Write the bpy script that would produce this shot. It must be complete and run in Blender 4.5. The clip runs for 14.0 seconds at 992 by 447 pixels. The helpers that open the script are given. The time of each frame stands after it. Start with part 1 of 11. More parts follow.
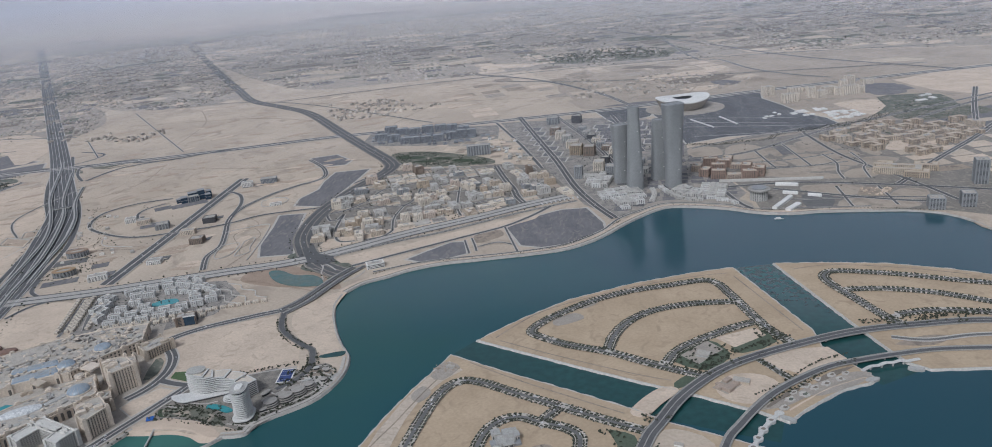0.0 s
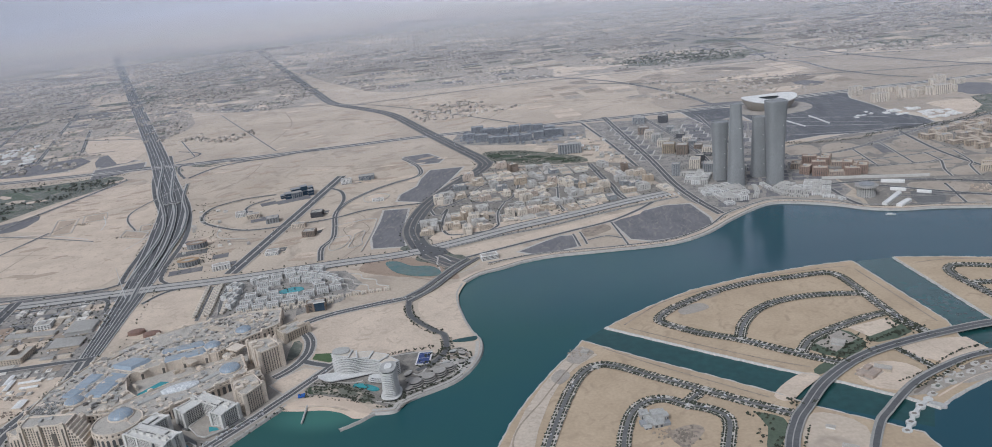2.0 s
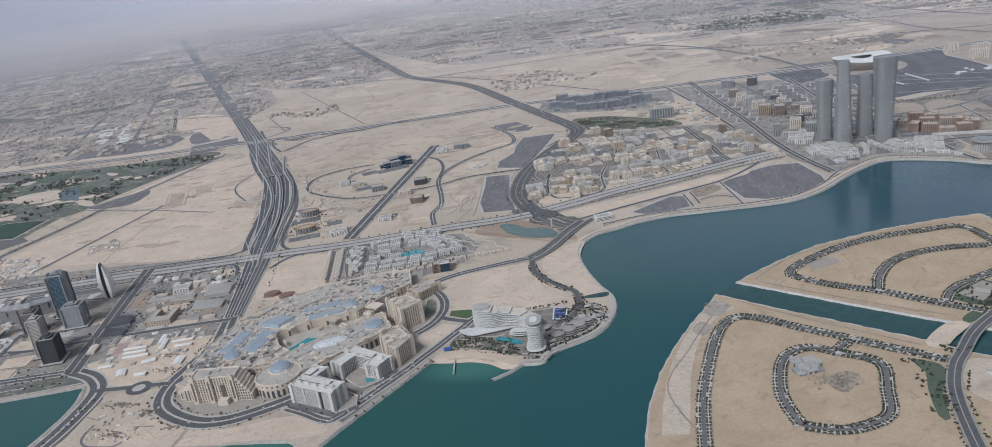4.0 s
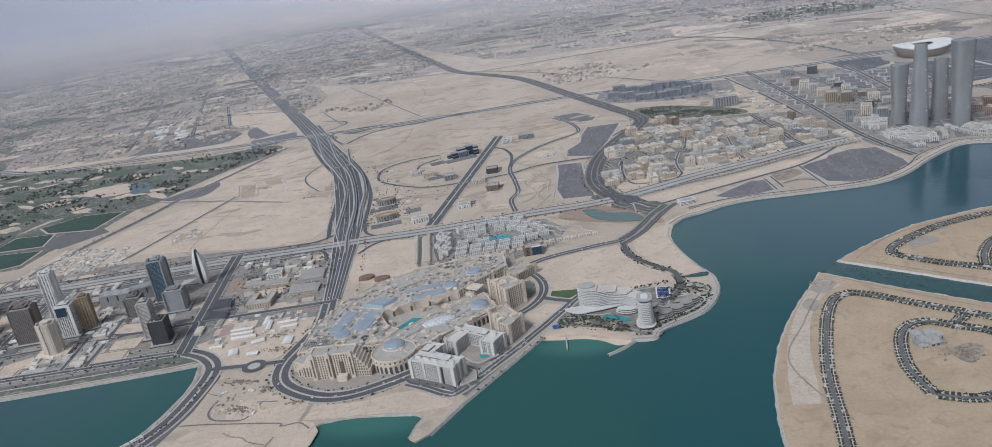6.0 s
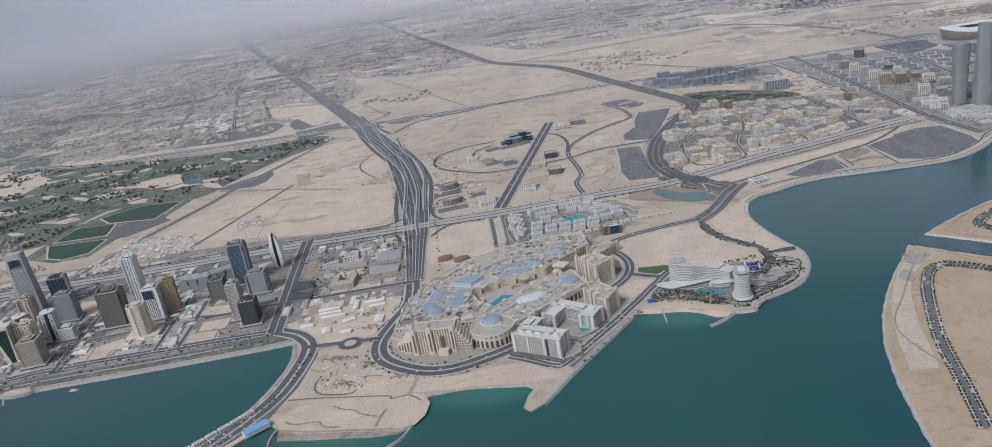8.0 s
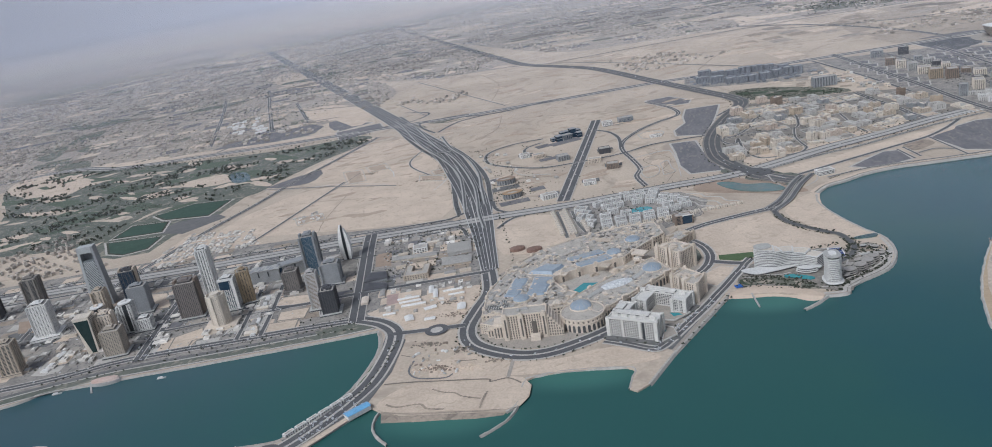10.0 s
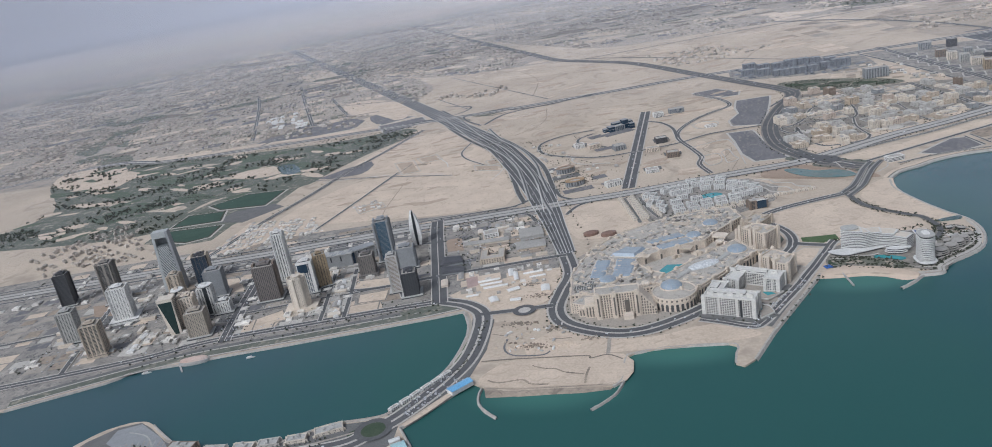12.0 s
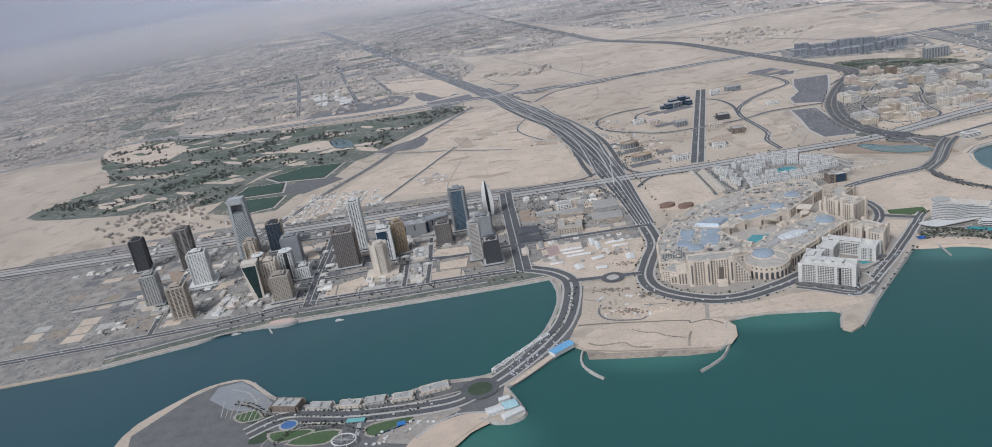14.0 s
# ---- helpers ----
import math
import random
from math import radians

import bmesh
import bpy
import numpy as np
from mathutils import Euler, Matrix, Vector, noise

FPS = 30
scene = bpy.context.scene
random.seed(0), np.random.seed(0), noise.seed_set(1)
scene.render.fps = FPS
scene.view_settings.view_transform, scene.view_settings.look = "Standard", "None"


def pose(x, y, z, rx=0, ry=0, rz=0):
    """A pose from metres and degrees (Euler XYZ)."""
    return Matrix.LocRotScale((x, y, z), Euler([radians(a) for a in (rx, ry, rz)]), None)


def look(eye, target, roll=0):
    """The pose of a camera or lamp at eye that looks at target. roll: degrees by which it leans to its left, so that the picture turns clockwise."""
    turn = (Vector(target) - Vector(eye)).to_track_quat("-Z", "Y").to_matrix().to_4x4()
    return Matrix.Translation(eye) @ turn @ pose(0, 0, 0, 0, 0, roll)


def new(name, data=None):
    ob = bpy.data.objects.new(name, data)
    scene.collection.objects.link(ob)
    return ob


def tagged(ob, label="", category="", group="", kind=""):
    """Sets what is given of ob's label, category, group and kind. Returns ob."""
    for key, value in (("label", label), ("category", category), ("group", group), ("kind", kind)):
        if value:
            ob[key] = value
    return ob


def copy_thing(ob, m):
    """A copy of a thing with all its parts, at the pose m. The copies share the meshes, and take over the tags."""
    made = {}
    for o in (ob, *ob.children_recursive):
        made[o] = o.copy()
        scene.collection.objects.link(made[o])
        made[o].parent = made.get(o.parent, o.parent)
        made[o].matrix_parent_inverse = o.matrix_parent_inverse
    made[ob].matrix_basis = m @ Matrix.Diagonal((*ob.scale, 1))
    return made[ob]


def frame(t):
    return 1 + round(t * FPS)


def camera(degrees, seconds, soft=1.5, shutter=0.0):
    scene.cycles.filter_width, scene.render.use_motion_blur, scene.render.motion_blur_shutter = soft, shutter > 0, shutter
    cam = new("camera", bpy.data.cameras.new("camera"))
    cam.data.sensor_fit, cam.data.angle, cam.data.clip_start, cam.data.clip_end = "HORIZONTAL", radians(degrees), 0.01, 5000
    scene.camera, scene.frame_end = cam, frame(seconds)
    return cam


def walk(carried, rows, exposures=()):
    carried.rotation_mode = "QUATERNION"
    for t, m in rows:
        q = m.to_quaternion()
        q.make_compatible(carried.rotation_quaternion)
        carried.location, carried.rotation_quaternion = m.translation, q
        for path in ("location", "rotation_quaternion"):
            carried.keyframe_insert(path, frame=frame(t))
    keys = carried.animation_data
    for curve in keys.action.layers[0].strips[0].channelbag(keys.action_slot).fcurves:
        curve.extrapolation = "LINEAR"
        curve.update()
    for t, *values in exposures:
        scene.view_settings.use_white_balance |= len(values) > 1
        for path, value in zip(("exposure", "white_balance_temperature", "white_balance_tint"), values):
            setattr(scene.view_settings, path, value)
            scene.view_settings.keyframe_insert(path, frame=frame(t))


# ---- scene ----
cam = camera(63.5, 14.0, soft=0.9)
PATH = [
    (0, (2.415, 3.254, 166.655), (2.276, 5.135, 165.99), -5.4),
    (0.5, (-7.047, -0.72, 166.617), (-7.237, 1.164, 165.973), -5.4),
    (1, (-16.574, -4.239, 166.598), (-16.782, -2.354, 165.963), -5.0),
    (1.5, (-25.814, -7.795, 166.511), (-26.042, -5.912, 165.876), -5.5),
    (2, (-35.354, -11.616, 166.389), (-35.603, -9.737, 165.75), -6.1),
    (2.5, (-44.868, -15.349, 166.278), (-45.171, -13.492, 165.601), -7.3),
    (3, (-54.167, -19.034, 166.152), (-54.5, -17.184, 165.47), -7.7),
    (5.5, (-100.794, -37.671, 165.742), (-101.204, -35.835, 165.063), -9.2),
    (6, (-110.185, -41.283, 165.567), (-110.602, -39.447, 164.892), -9.2),
    (6.5, (-119.712, -44.803, 165.343), (-120.133, -42.967, 164.671), -9.1),
    (7, (-129.168, -48.248, 165.104), (-129.594, -46.414, 164.429), -9.1),
    (7.5, (-138.553, -51.425, 164.736), (-138.984, -49.595, 164.055), -9.4),
    (8, (-147.81, -54.508, 164.303), (-148.245, -52.678, 163.624), -10.0),
    (10.5, (-192.944, -68.955, 160.858), (-193.391, -67.119, 160.205), -10.3),
    (11, (-202.032, -72.035, 160.37), (-202.486, -70.2, 159.716), -10.2),
    (11.5, (-210.99, -75.049, 159.71), (-211.449, -73.214, 159.06), -10.3),
    (12, (-219.985, -78.207, 159.046), (-220.45, -76.372, 158.4), -10.4),
    (12.5, (-228.795, -81.255, 158.375), (-229.269, -79.421, 157.732), -10.6),
    (13, (-237.515, -84.127, 157.736), (-237.996, -82.295, 157.095), -10.6),
    (13.5, (-246.216, -86.937, 157.232), (-246.705, -85.107, 156.591), -10.5),
    (14, (-255.058, -89.85, 156.874), (-255.555, -88.033, 156.202), -10.0),
]
walk(cam, [(t, look(eye, target, roll)) for t, eye, target, roll in PATH],
     [(0.0, -0.44, 5650, 9.0), (1.5, -0.34, 5650, 9.0), (3.0, -0.31, 5650, 9.0), (8.0, -0.30, 5650, 9.0), (14.0, -0.22, 5650, 9.0)])

# ---- world, sun, exposure (the place stands at one fifth of its true size) ----
world = bpy.data.worlds.new("overcast_sky")
scene.world = world
world.use_nodes = True
wn, wl = world.node_tree.nodes, world.node_tree.links
sky = wn.new("ShaderNodeTexSky")
sky.sky_type = 'NISHITA'
sky.sun_disc = False
sky.sun_elevation = radians(47)
sky.sun_rotation = radians(208)
sky.air_density, sky.dust_density, sky.ozone_density = 1.0, 4.0, 1.0
coord = wn.new("ShaderNodeTexCoord")
lift = wn.new("ShaderNodeVectorMath")
lift.operation = 'MAXIMUM'
lift.inputs[1].default_value = (-1, -1, 0.03)
grey = wn.new("ShaderNodeHueSaturation")
grey.inputs["Saturation"].default_value = 0.35
back = wn["Background"]
back.inputs["Strength"].default_value = 0.11
wl.new(coord.outputs["Generated"], lift.inputs[0])
wl.new(lift.outputs[0], sky.inputs["Vector"])
wl.new(sky.outputs[0], grey.inputs["Color"])
wl.new(grey.outputs[0], back.inputs["Color"])

sun = new("sun", bpy.data.lights.new("sun", 'SUN'))
sun.data.energy, sun.data.angle, sun.data.color = 2.1, radians(13), (1.0, 0.96, 0.9)
sun.matrix_world = look((-48, -90, 108), (0, 0, 0))


# ---- materials ----
def mat(name, a, b, size=20.0, fine=1.2, rough=0.9, spread=0.35, bump=0.0, metal=0.0, c=None, stretch=(1, 1, 1), vary=0.0, grain=0.15):
    """Two tones mixed by broad and fine noise; size and fine in metres."""
    m = bpy.data.materials.new(name)
    m.use_nodes = True
    n, l = m.node_tree.nodes, m.node_tree.links
    bsdf = n["Principled BSDF"]
    bsdf.inputs["Roughness"].default_value = rough
    bsdf.inputs["Metallic"].default_value = metal
    tc = n.new("ShaderNodeTexCoord")
    mp = n.new("ShaderNodeMapping")
    mp.inputs["Scale"].default_value = stretch
    l.new(tc.outputs["Object"], mp.inputs[0])
    n1, n2 = n.new("ShaderNodeTexNoise"), n.new("ShaderNodeTexNoise")
    n1.inputs["Scale"].default_value, n1.inputs["Detail"].default_value = 1 / size, 6
    n2.inputs["Scale"].default_value, n2.inputs["Detail"].default_value = 1 / fine, 4
    for x in (n1, n2):
        l.new(mp.outputs[0], x.inputs["Vector"])
    r1 = n.new("ShaderNodeMapRange")
    r1.inputs[1].default_value, r1.inputs[2].default_value = 0.5 - spread / 2, 0.5 + spread / 2
    l.new(n1.outputs[0], r1.inputs[0])
    mix = n.new("ShaderNodeMix")
    mix.data_type = 'RGBA'
    mix.inputs[6].default_value, mix.inputs[7].default_value = (*a, 1), (*b, 1)
    l.new(r1.outputs[0], mix.inputs[0])
    last = mix.outputs[2]
    mul = n.new("ShaderNodeMix")
    mul.data_type, mul.blend_type = 'RGBA', 'MULTIPLY'
    mul.inputs[0].default_value = 1.0
    r2 = n.new("ShaderNodeMapRange")
    r2.inputs[1].default_value, r2.inputs[2].default_value = 0.3, 0.7
    r2.inputs[3].default_value, r2.inputs[4].default_value = 1 - grain, 1 + grain
    l.new(n2.outputs[0], r2.inputs[0])
    l.new(last, mul.inputs[6])
    l.new(r2.outputs[0], mul.inputs[7])
    last = mul.outputs[2]
    if c:
        n3 = n.new("ShaderNodeTexNoise")
        n3.inputs["Scale"].default_value, n3.inputs["Detail"].default_value, n3.inputs["Distortion"].default_value = 2.7 / size, 8, 1.5
        l.new(mp.outputs[0], n3.inputs["Vector"])
        r3 = n.new("ShaderNodeMapRange")
        r3.inputs[1].default_value, r3.inputs[2].default_value = 0.54, 0.68
        l.new(n3.outputs[0], r3.inputs[0])
        mx = n.new("ShaderNodeMix")
        mx.data_type = 'RGBA'
        mx.inputs[7].default_value = (*c, 1)
        l.new(r3.outputs[0], mx.inputs[0])
        l.new(last, mx.inputs[6])
        last = mx.outputs[2]
    if vary:
        info = n.new("ShaderNodeNewGeometry")
        r4 = n.new("ShaderNodeMapRange")
        r4.inputs[3].default_value, r4.inputs[4].default_value = 1 - vary, 1 + vary * 0.6
        l.new(info.outputs["Random Per Island"], r4.inputs[0])
        mv = n.new("ShaderNodeMix")
        mv.data_type, mv.blend_type = 'RGBA', 'MULTIPLY'
        mv.inputs[0].default_value = 1.0
        l.new(last, mv.inputs[6])
        l.new(r4.outputs[0], mv.inputs[7])
        last = mv.outputs[2]
    l.new(last, bsdf.inputs["Base Color"])
    if bump:
        bp = n.new("ShaderNodeBump")
        bp.inputs["Strength"].default_value, bp.inputs["Distance"].default_value = bump, fine * 0.3
        l.new(n2.outputs[0], bp.inputs["Height"])
        l.new(bp.outputs[0], bsdf.inputs["Normal"])
    return m


SAND = mat("desert_sand", (0.515, 0.428, 0.338), (0.43, 0.355, 0.28), 60, 1.5, 0.95, 0.3, 0.0, c=(0.36, 0.297, 0.235), grain=0.1)
SAND_PALE = mat("graded_sand", (0.60, 0.49, 0.385), (0.51, 0.415, 0.325), 16, 1.0, 0.95, 0.3, 0.0, c=(0.45, 0.362, 0.282), grain=0.1)
SAND_DARK = mat("disturbed_earth", (0.35, 0.285, 0.225), (0.27, 0.225, 0.18), 14, 1.5, 0.95, 0.35, 0.2, c=(0.20, 0.165, 0.135))
SAND_ISLE = mat("reclaimed_sand", (0.465, 0.36, 0.248), (0.405, 0.31, 0.21), 18, 1.2, 0.95, 0.3, 0.0, c=(0.36, 0.275, 0.19), grain=0.08)
BEACH = mat("beach_sand", (0.57, 0.455, 0.355), (0.49, 0.39, 0.305), 8, 0.8, 0.95, grain=0.05)
GRAVEL = mat("dark_gravel", (0.138, 0.134, 0.142), (0.18, 0.173, 0.176), 10, 2, 0.95, 0.35, c=(0.235, 0.217, 0.2), grain=0.12, stretch=(1, .35, 1))
LOT = mat("parking_asphalt", (0.088, 0.09, 0.098), (0.125, 0.125, 0.132), 14, 2, 0.95, 0.35, c=(0.175, 0.168, 0.165), grain=0.08, stretch=(1, .3, 1))
ASPHALT = mat("asphalt", (0.085, 0.085, 0.09), (0.12, 0.118, 0.118), 12, 1, 0.9, 0.5)
PAVING = mat("pale_paving", (0.39, 0.345, 0.295), (0.285, 0.255, 0.22), 6, 0.7, 0.9, 0.5)
URBAN = mat("built_up_ground", (0.36, 0.325, 0.285), (0.20, 0.188, 0.175), 7, 0.9, 0.95, 0.4, c=(0.105, 0.103, 0.104))
DECKPAVE = mat("dark_paving", (0.12, 0.118, 0.115), (0.17, 0.165, 0.16), 5, 0.6, 0.9, 0.5)
TURF = mat("playing_turf", (0.036, 0.07, 0.05), (0.05, 0.088, 0.064), 9, 0.8, 0.95, 0.5)
GRASS = mat("watered_lawn", (0.042, 0.066, 0.038), (0.065, 0.085, 0.052), 6, 0.6, 0.95, 0.5)
KERB = mat("pale_kerb_paving", (0.50, 0.465, 0.42), (0.40, 0.375, 0.34), 5, 0.7, 0.9, 0.5)
ROUGH = mat("irrigated_rough", (0.095, 0.108, 0.088), (0.155, 0.158, 0.13), 20, 2, 0.95, 0.4, c=(0.30, 0.27, 0.215))
SAND_RED = mat("reddish_earth", (0.435, 0.345, 0.265), (0.375, 0.297, 0.23), 9, 1.0, 0.95, 0.35, c=(0.46, 0.375, 0.29), grain=0.14)
SAND_MID = mat("dusty_plain", (0.40, 0.335, 0.27), (0.335, 0.282, 0.228), 40, 1.6, 0.95, 0.35, c=(0.28, 0.238, 0.195), grain=0.1)
DUSTROAD = mat("dusty_street", (0.25, 0.225, 0.195), (0.185, 0.17, 0.152), 12, 1.2, 0.95, 0.45, c=(0.34, 0.3, 0.252))
GARDENSTONE = mat("brown_garden_paving", (0.30, 0.27, 0.235), (0.18, 0.165, 0.145), 3, 0.6, 0.95, 0.4, c=(0.11, 0.108, 0.09))
SCRUB = mat("golf_rough", (0.10, 0.108, 0.085), (0.17, 0.165, 0.13), 14, 2, 0.95, 0.35, c=(0.36, 0.31, 0.25))
PALEROCK = mat("pale_rock_armour", (0.55, 0.52, 0.475), (0.36, 0.34, 0.31), 1.2, 0.4, 0.95, 0.5, 0.5)
ROCK = mat("rock_armour", (0.46, 0.43, 0.39), (0.32, 0.295, 0.265), 2, 0.5, 0.95, 0.5, 0.5)
ROADCON = mat("road_concrete", (0.37, 0.35, 0.32), (0.30, 0.285, 0.262), 8, 0.8, 0.9, 0.5)
PALECON = mat("pale_barrier_concrete", (0.58, 0.565, 0.535), (0.48, 0.468, 0.445), 5, 0.6, 0.85, 0.5)
CONROAD = mat("pale_road_concrete", (0.43, 0.405, 0.37), (0.36, 0.34, 0.312), 8, 0.8, 0.9, 0.5)
CONCRETE = mat("concrete", (0.42, 0.41, 0.385), (0.35, 0.34, 0.32), 6, 0.6, 0.85, 0.5)
IVORY = mat("ivory_render", (0.62, 0.55, 0.465), (0.53, 0.47, 0.395), 5, 0.6, 0.85, 0.5)
WHITE = mat("white_render", (0.70, 0.68, 0.645), (0.60, 0.585, 0.56), 5, 0.6, 0.8, 0.5)
CREAM = mat("cream_stone", (0.64, 0.55, 0.455), (0.545, 0.468, 0.385), 5, 0.6, 0.85, 0.5)
BEIGE = mat("beige_render", (0.50, 0.425, 0.34), (0.42, 0.355, 0.285), 5, 0.6, 0.85, 0.5)
BROWN = mat("brown_stone", (0.25, 0.195, 0.155), (0.2, 0.16, 0.13), 4, 0.6, 0.85, 0.5)
GREYWALL = mat("grey_panel", (0.30, 0.305, 0.31), (0.24, 0.245, 0.25), 4, 0.5, 0.7, 0.5)
DARKWALL = mat("dark_panel", (0.09, 0.088, 0.095), (0.065, 0.065, 0.07), 4, 0.5, 0.6, 0.5)
GOLD = mat("gold_panel", (0.43, 0.335, 0.22), (0.30, 0.235, 0.16), 1.2, 0.4, 0.5, 0.4, metal=0.2)
GLASS = mat("dark_glazing", (0.028, 0.032, 0.037), (0.05, 0.055, 0.06), 2, 0.3, 0.3, 0.6)
BLUEGLASS = mat("blue_glazing", (0.02, 0.04, 0.07), (0.035, 0.06, 0.09), 2, 0.3, 0.2, 0.6)
ROOF = mat("roof_felt", (0.45, 0.41, 0.36), (0.35, 0.325, 0.29), 3, 0.4, 0.9, 0.5)
SKYLIGHT = mat("pale_blue_roof_glass", (0.305, 0.355, 0.405), (0.24, 0.285, 0.335), 4, 0.5, 0.35, 0.5)
POOL = mat("pool_water", (0.045, 0.24, 0.27), (0.06, 0.29, 0.31), 3, 0.5, 0.1, 0.5)
# brown window tone with the shade of deep openings put into the colour
STONEGLASS = mat("shade_painted_stone_windows", (0.15, 0.13, 0.112), (0.10, 0.09, 0.082), 2, 0.3, 0.4, 0.6)
DIMGLASS = mat("dusty_window_glass", (0.10, 0.098, 0.096), (0.065, 0.066, 0.07), 2, 0.3, 0.3, 0.6)
LAWN = mat("bright_lawn", (0.062, 0.105, 0.042), (0.085, 0.125, 0.058), 5, 0.6, 0.95, 0.5)
FAIRWAY = mat("mown_fairway", (0.075, 0.10, 0.068), (0.105, 0.125, 0.088), 9, 1, 0.95, 0.5)
LEAF = mat("dusty_leaf", (0.036, 0.042, 0.027), (0.056, 0.06, 0.04), 2, 0.2, 0.85, 0.5, vary=0.4)
SUBURB = mat("suburb_ground", (0.40, 0.345, 0.285), (0.315, 0.275, 0.235), 26, 3, 0.95, 0.4, c=(0.22, 0.2, 0.178))
HOUSE = mat("suburb_render", (0.47, 0.42, 0.365), (0.39, 0.35, 0.305), 40, 2, 0.9, 0.5, vary=0.45)
TOWNROOF = mat("town_roofs", (0.64, 0.60, 0.545), (0.50, 0.47, 0.43), 30, 2, 0.85, 0.6, vary=0.45)
STEEL = mat("perforated_steel", (0.30, 0.305, 0.305), (0.24, 0.245, 0.245), 6, 0.35, 0.6, 0.5, metal=0.1, stretch=(1, 1, 0.4))


def water_material():
    m = bpy.data.materials.new("sea_water")
    m.use_nodes = True
    n, l = m.node_tree.nodes, m.node_tree.links
    bsdf = n["Principled BSDF"]
    bsdf.inputs["Roughness"].default_value = 0.13
    bsdf.inputs["IOR"].default_value = 1.33
    tc = n.new("ShaderNodeTexCoord")
    # greener over the shallow bay, bluer towards the deep lagoon
    n1 = n.new("ShaderNodeTexNoise")
    n1.inputs["Scale"].default_value, n1.inputs["Detail"].default_value = 1 / 70, 4
    l.new(tc.outputs["Object"], n1.inputs["Vector"])
    sep = n.new("ShaderNodeSeparateXYZ")
    l.new(tc.outputs["Object"], sep.inputs[0])
    depth = n.new("ShaderNodeMapRange")
    depth.inputs[1].default_value, depth.inputs[2].default_value = -480, 200
    l.new(sep.outputs["X"], depth.inputs[0])
    add = n.new("ShaderNodeMath")
    add.operation = 'MULTIPLY_ADD'
    add.inputs[1].default_value = 0.35
    l.new(n1.outputs[0], add.inputs[0])
    l.new(depth.outputs[0], add.inputs[2])
    ramp = n.new("ShaderNodeValToRGB")
    el = ramp.color_ramp.elements
    # west lagoon tone raised: haze and reflection put into the water colour
    el[0].position, el[0].color = 0.2, (0.033, 0.082, 0.096, 1)
    el[1].position, el[1].color = 1.0, (0.02, 0.066, 0.088, 1)
    for at, tone in ((0.38, (0.031, 0.098, 0.09)), (0.66, (0.027, 0.09, 0.083)), (0.82, (0.021, 0.078, 0.09))):
        e = el.new(at)
        e.color = (*tone, 1)
    l.new(add.outputs[0], ramp.inputs[0])
    # paler over the sandy shallows
    last = None
    for cx, cy, kx, ky in ((-149, 256, 26, 13), (-228, 205, 34, 14), (-278, 180, 34, 16), (-333, 122, 26, 26), (-118, 396, 14, 10)):
        off, scale, dist, fall = n.new("ShaderNodeVectorMath"), n.new("ShaderNodeVectorMath"), n.new("ShaderNodeVectorMath"), n.new("ShaderNodeMapRange")
        off.operation, scale.operation, dist.operation = 'SUBTRACT', 'MULTIPLY', 'LENGTH'
        off.inputs[1].default_value = (cx, cy, -0.75)
        scale.inputs[1].default_value = (1 / kx, 1 / ky, 1)
        fall.interpolation_type = 'SMOOTHSTEP'
        fall.inputs[1].default_value, fall.inputs[2].default_value = 1.15, 0.2
        l.new(tc.outputs["Object"], off.inputs[0])
        l.new(off.outputs[0], scale.inputs[0])
        l.new(scale.outputs[0], dist.inputs[0])
        l.new(dist.outputs["Value"], fall.inputs[0])
        if last is None:
            last = fall.outputs[0]
        else:
            top = n.new("ShaderNodeMath")
            top.operation = 'MAXIMUM'
            l.new(last, top.inputs[0])
            l.new(fall.outputs[0], top.inputs[1])
            last = top.outputs[0]
    shoal = n.new("ShaderNodeMix")
    shoal.data_type = 'RGBA'
    shoal.inputs[7].default_value = (0.055, 0.155, 0.13, 1)
    l.new(last, shoal.inputs[0])
    l.new(ramp.outputs[0], shoal.inputs[6])
    l.new(shoal.outputs[2], bsdf.inputs["Base Color"])
    n2 = n.new("ShaderNodeTexNoise")
    n2.inputs["Scale"].default_value, n2.inputs["Detail"].default_value = 0.9, 5
    l.new(tc.outputs["Object"], n2.inputs["Vector"])
    bp = n.new("ShaderNodeBump")
    bp.inputs["Strength"].default_value, bp.inputs["Distance"].default_value = 0.25, 0.12
    l.new(n2.outputs[0], bp.inputs["Height"])
    l.new(bp.outputs[0], bsdf.inputs["Normal"])
    return m


WATER = water_material()
CHANNEL = mat("channel_water", (0.017, 0.06, 0.06), (0.02, 0.068, 0.066), 30, 3, 0.13, 0.5)
POND = mat("pond_water", (0.045, 0.115, 0.108), (0.09, 0.125, 0.1), 7, 2, 0.2, 0.35)


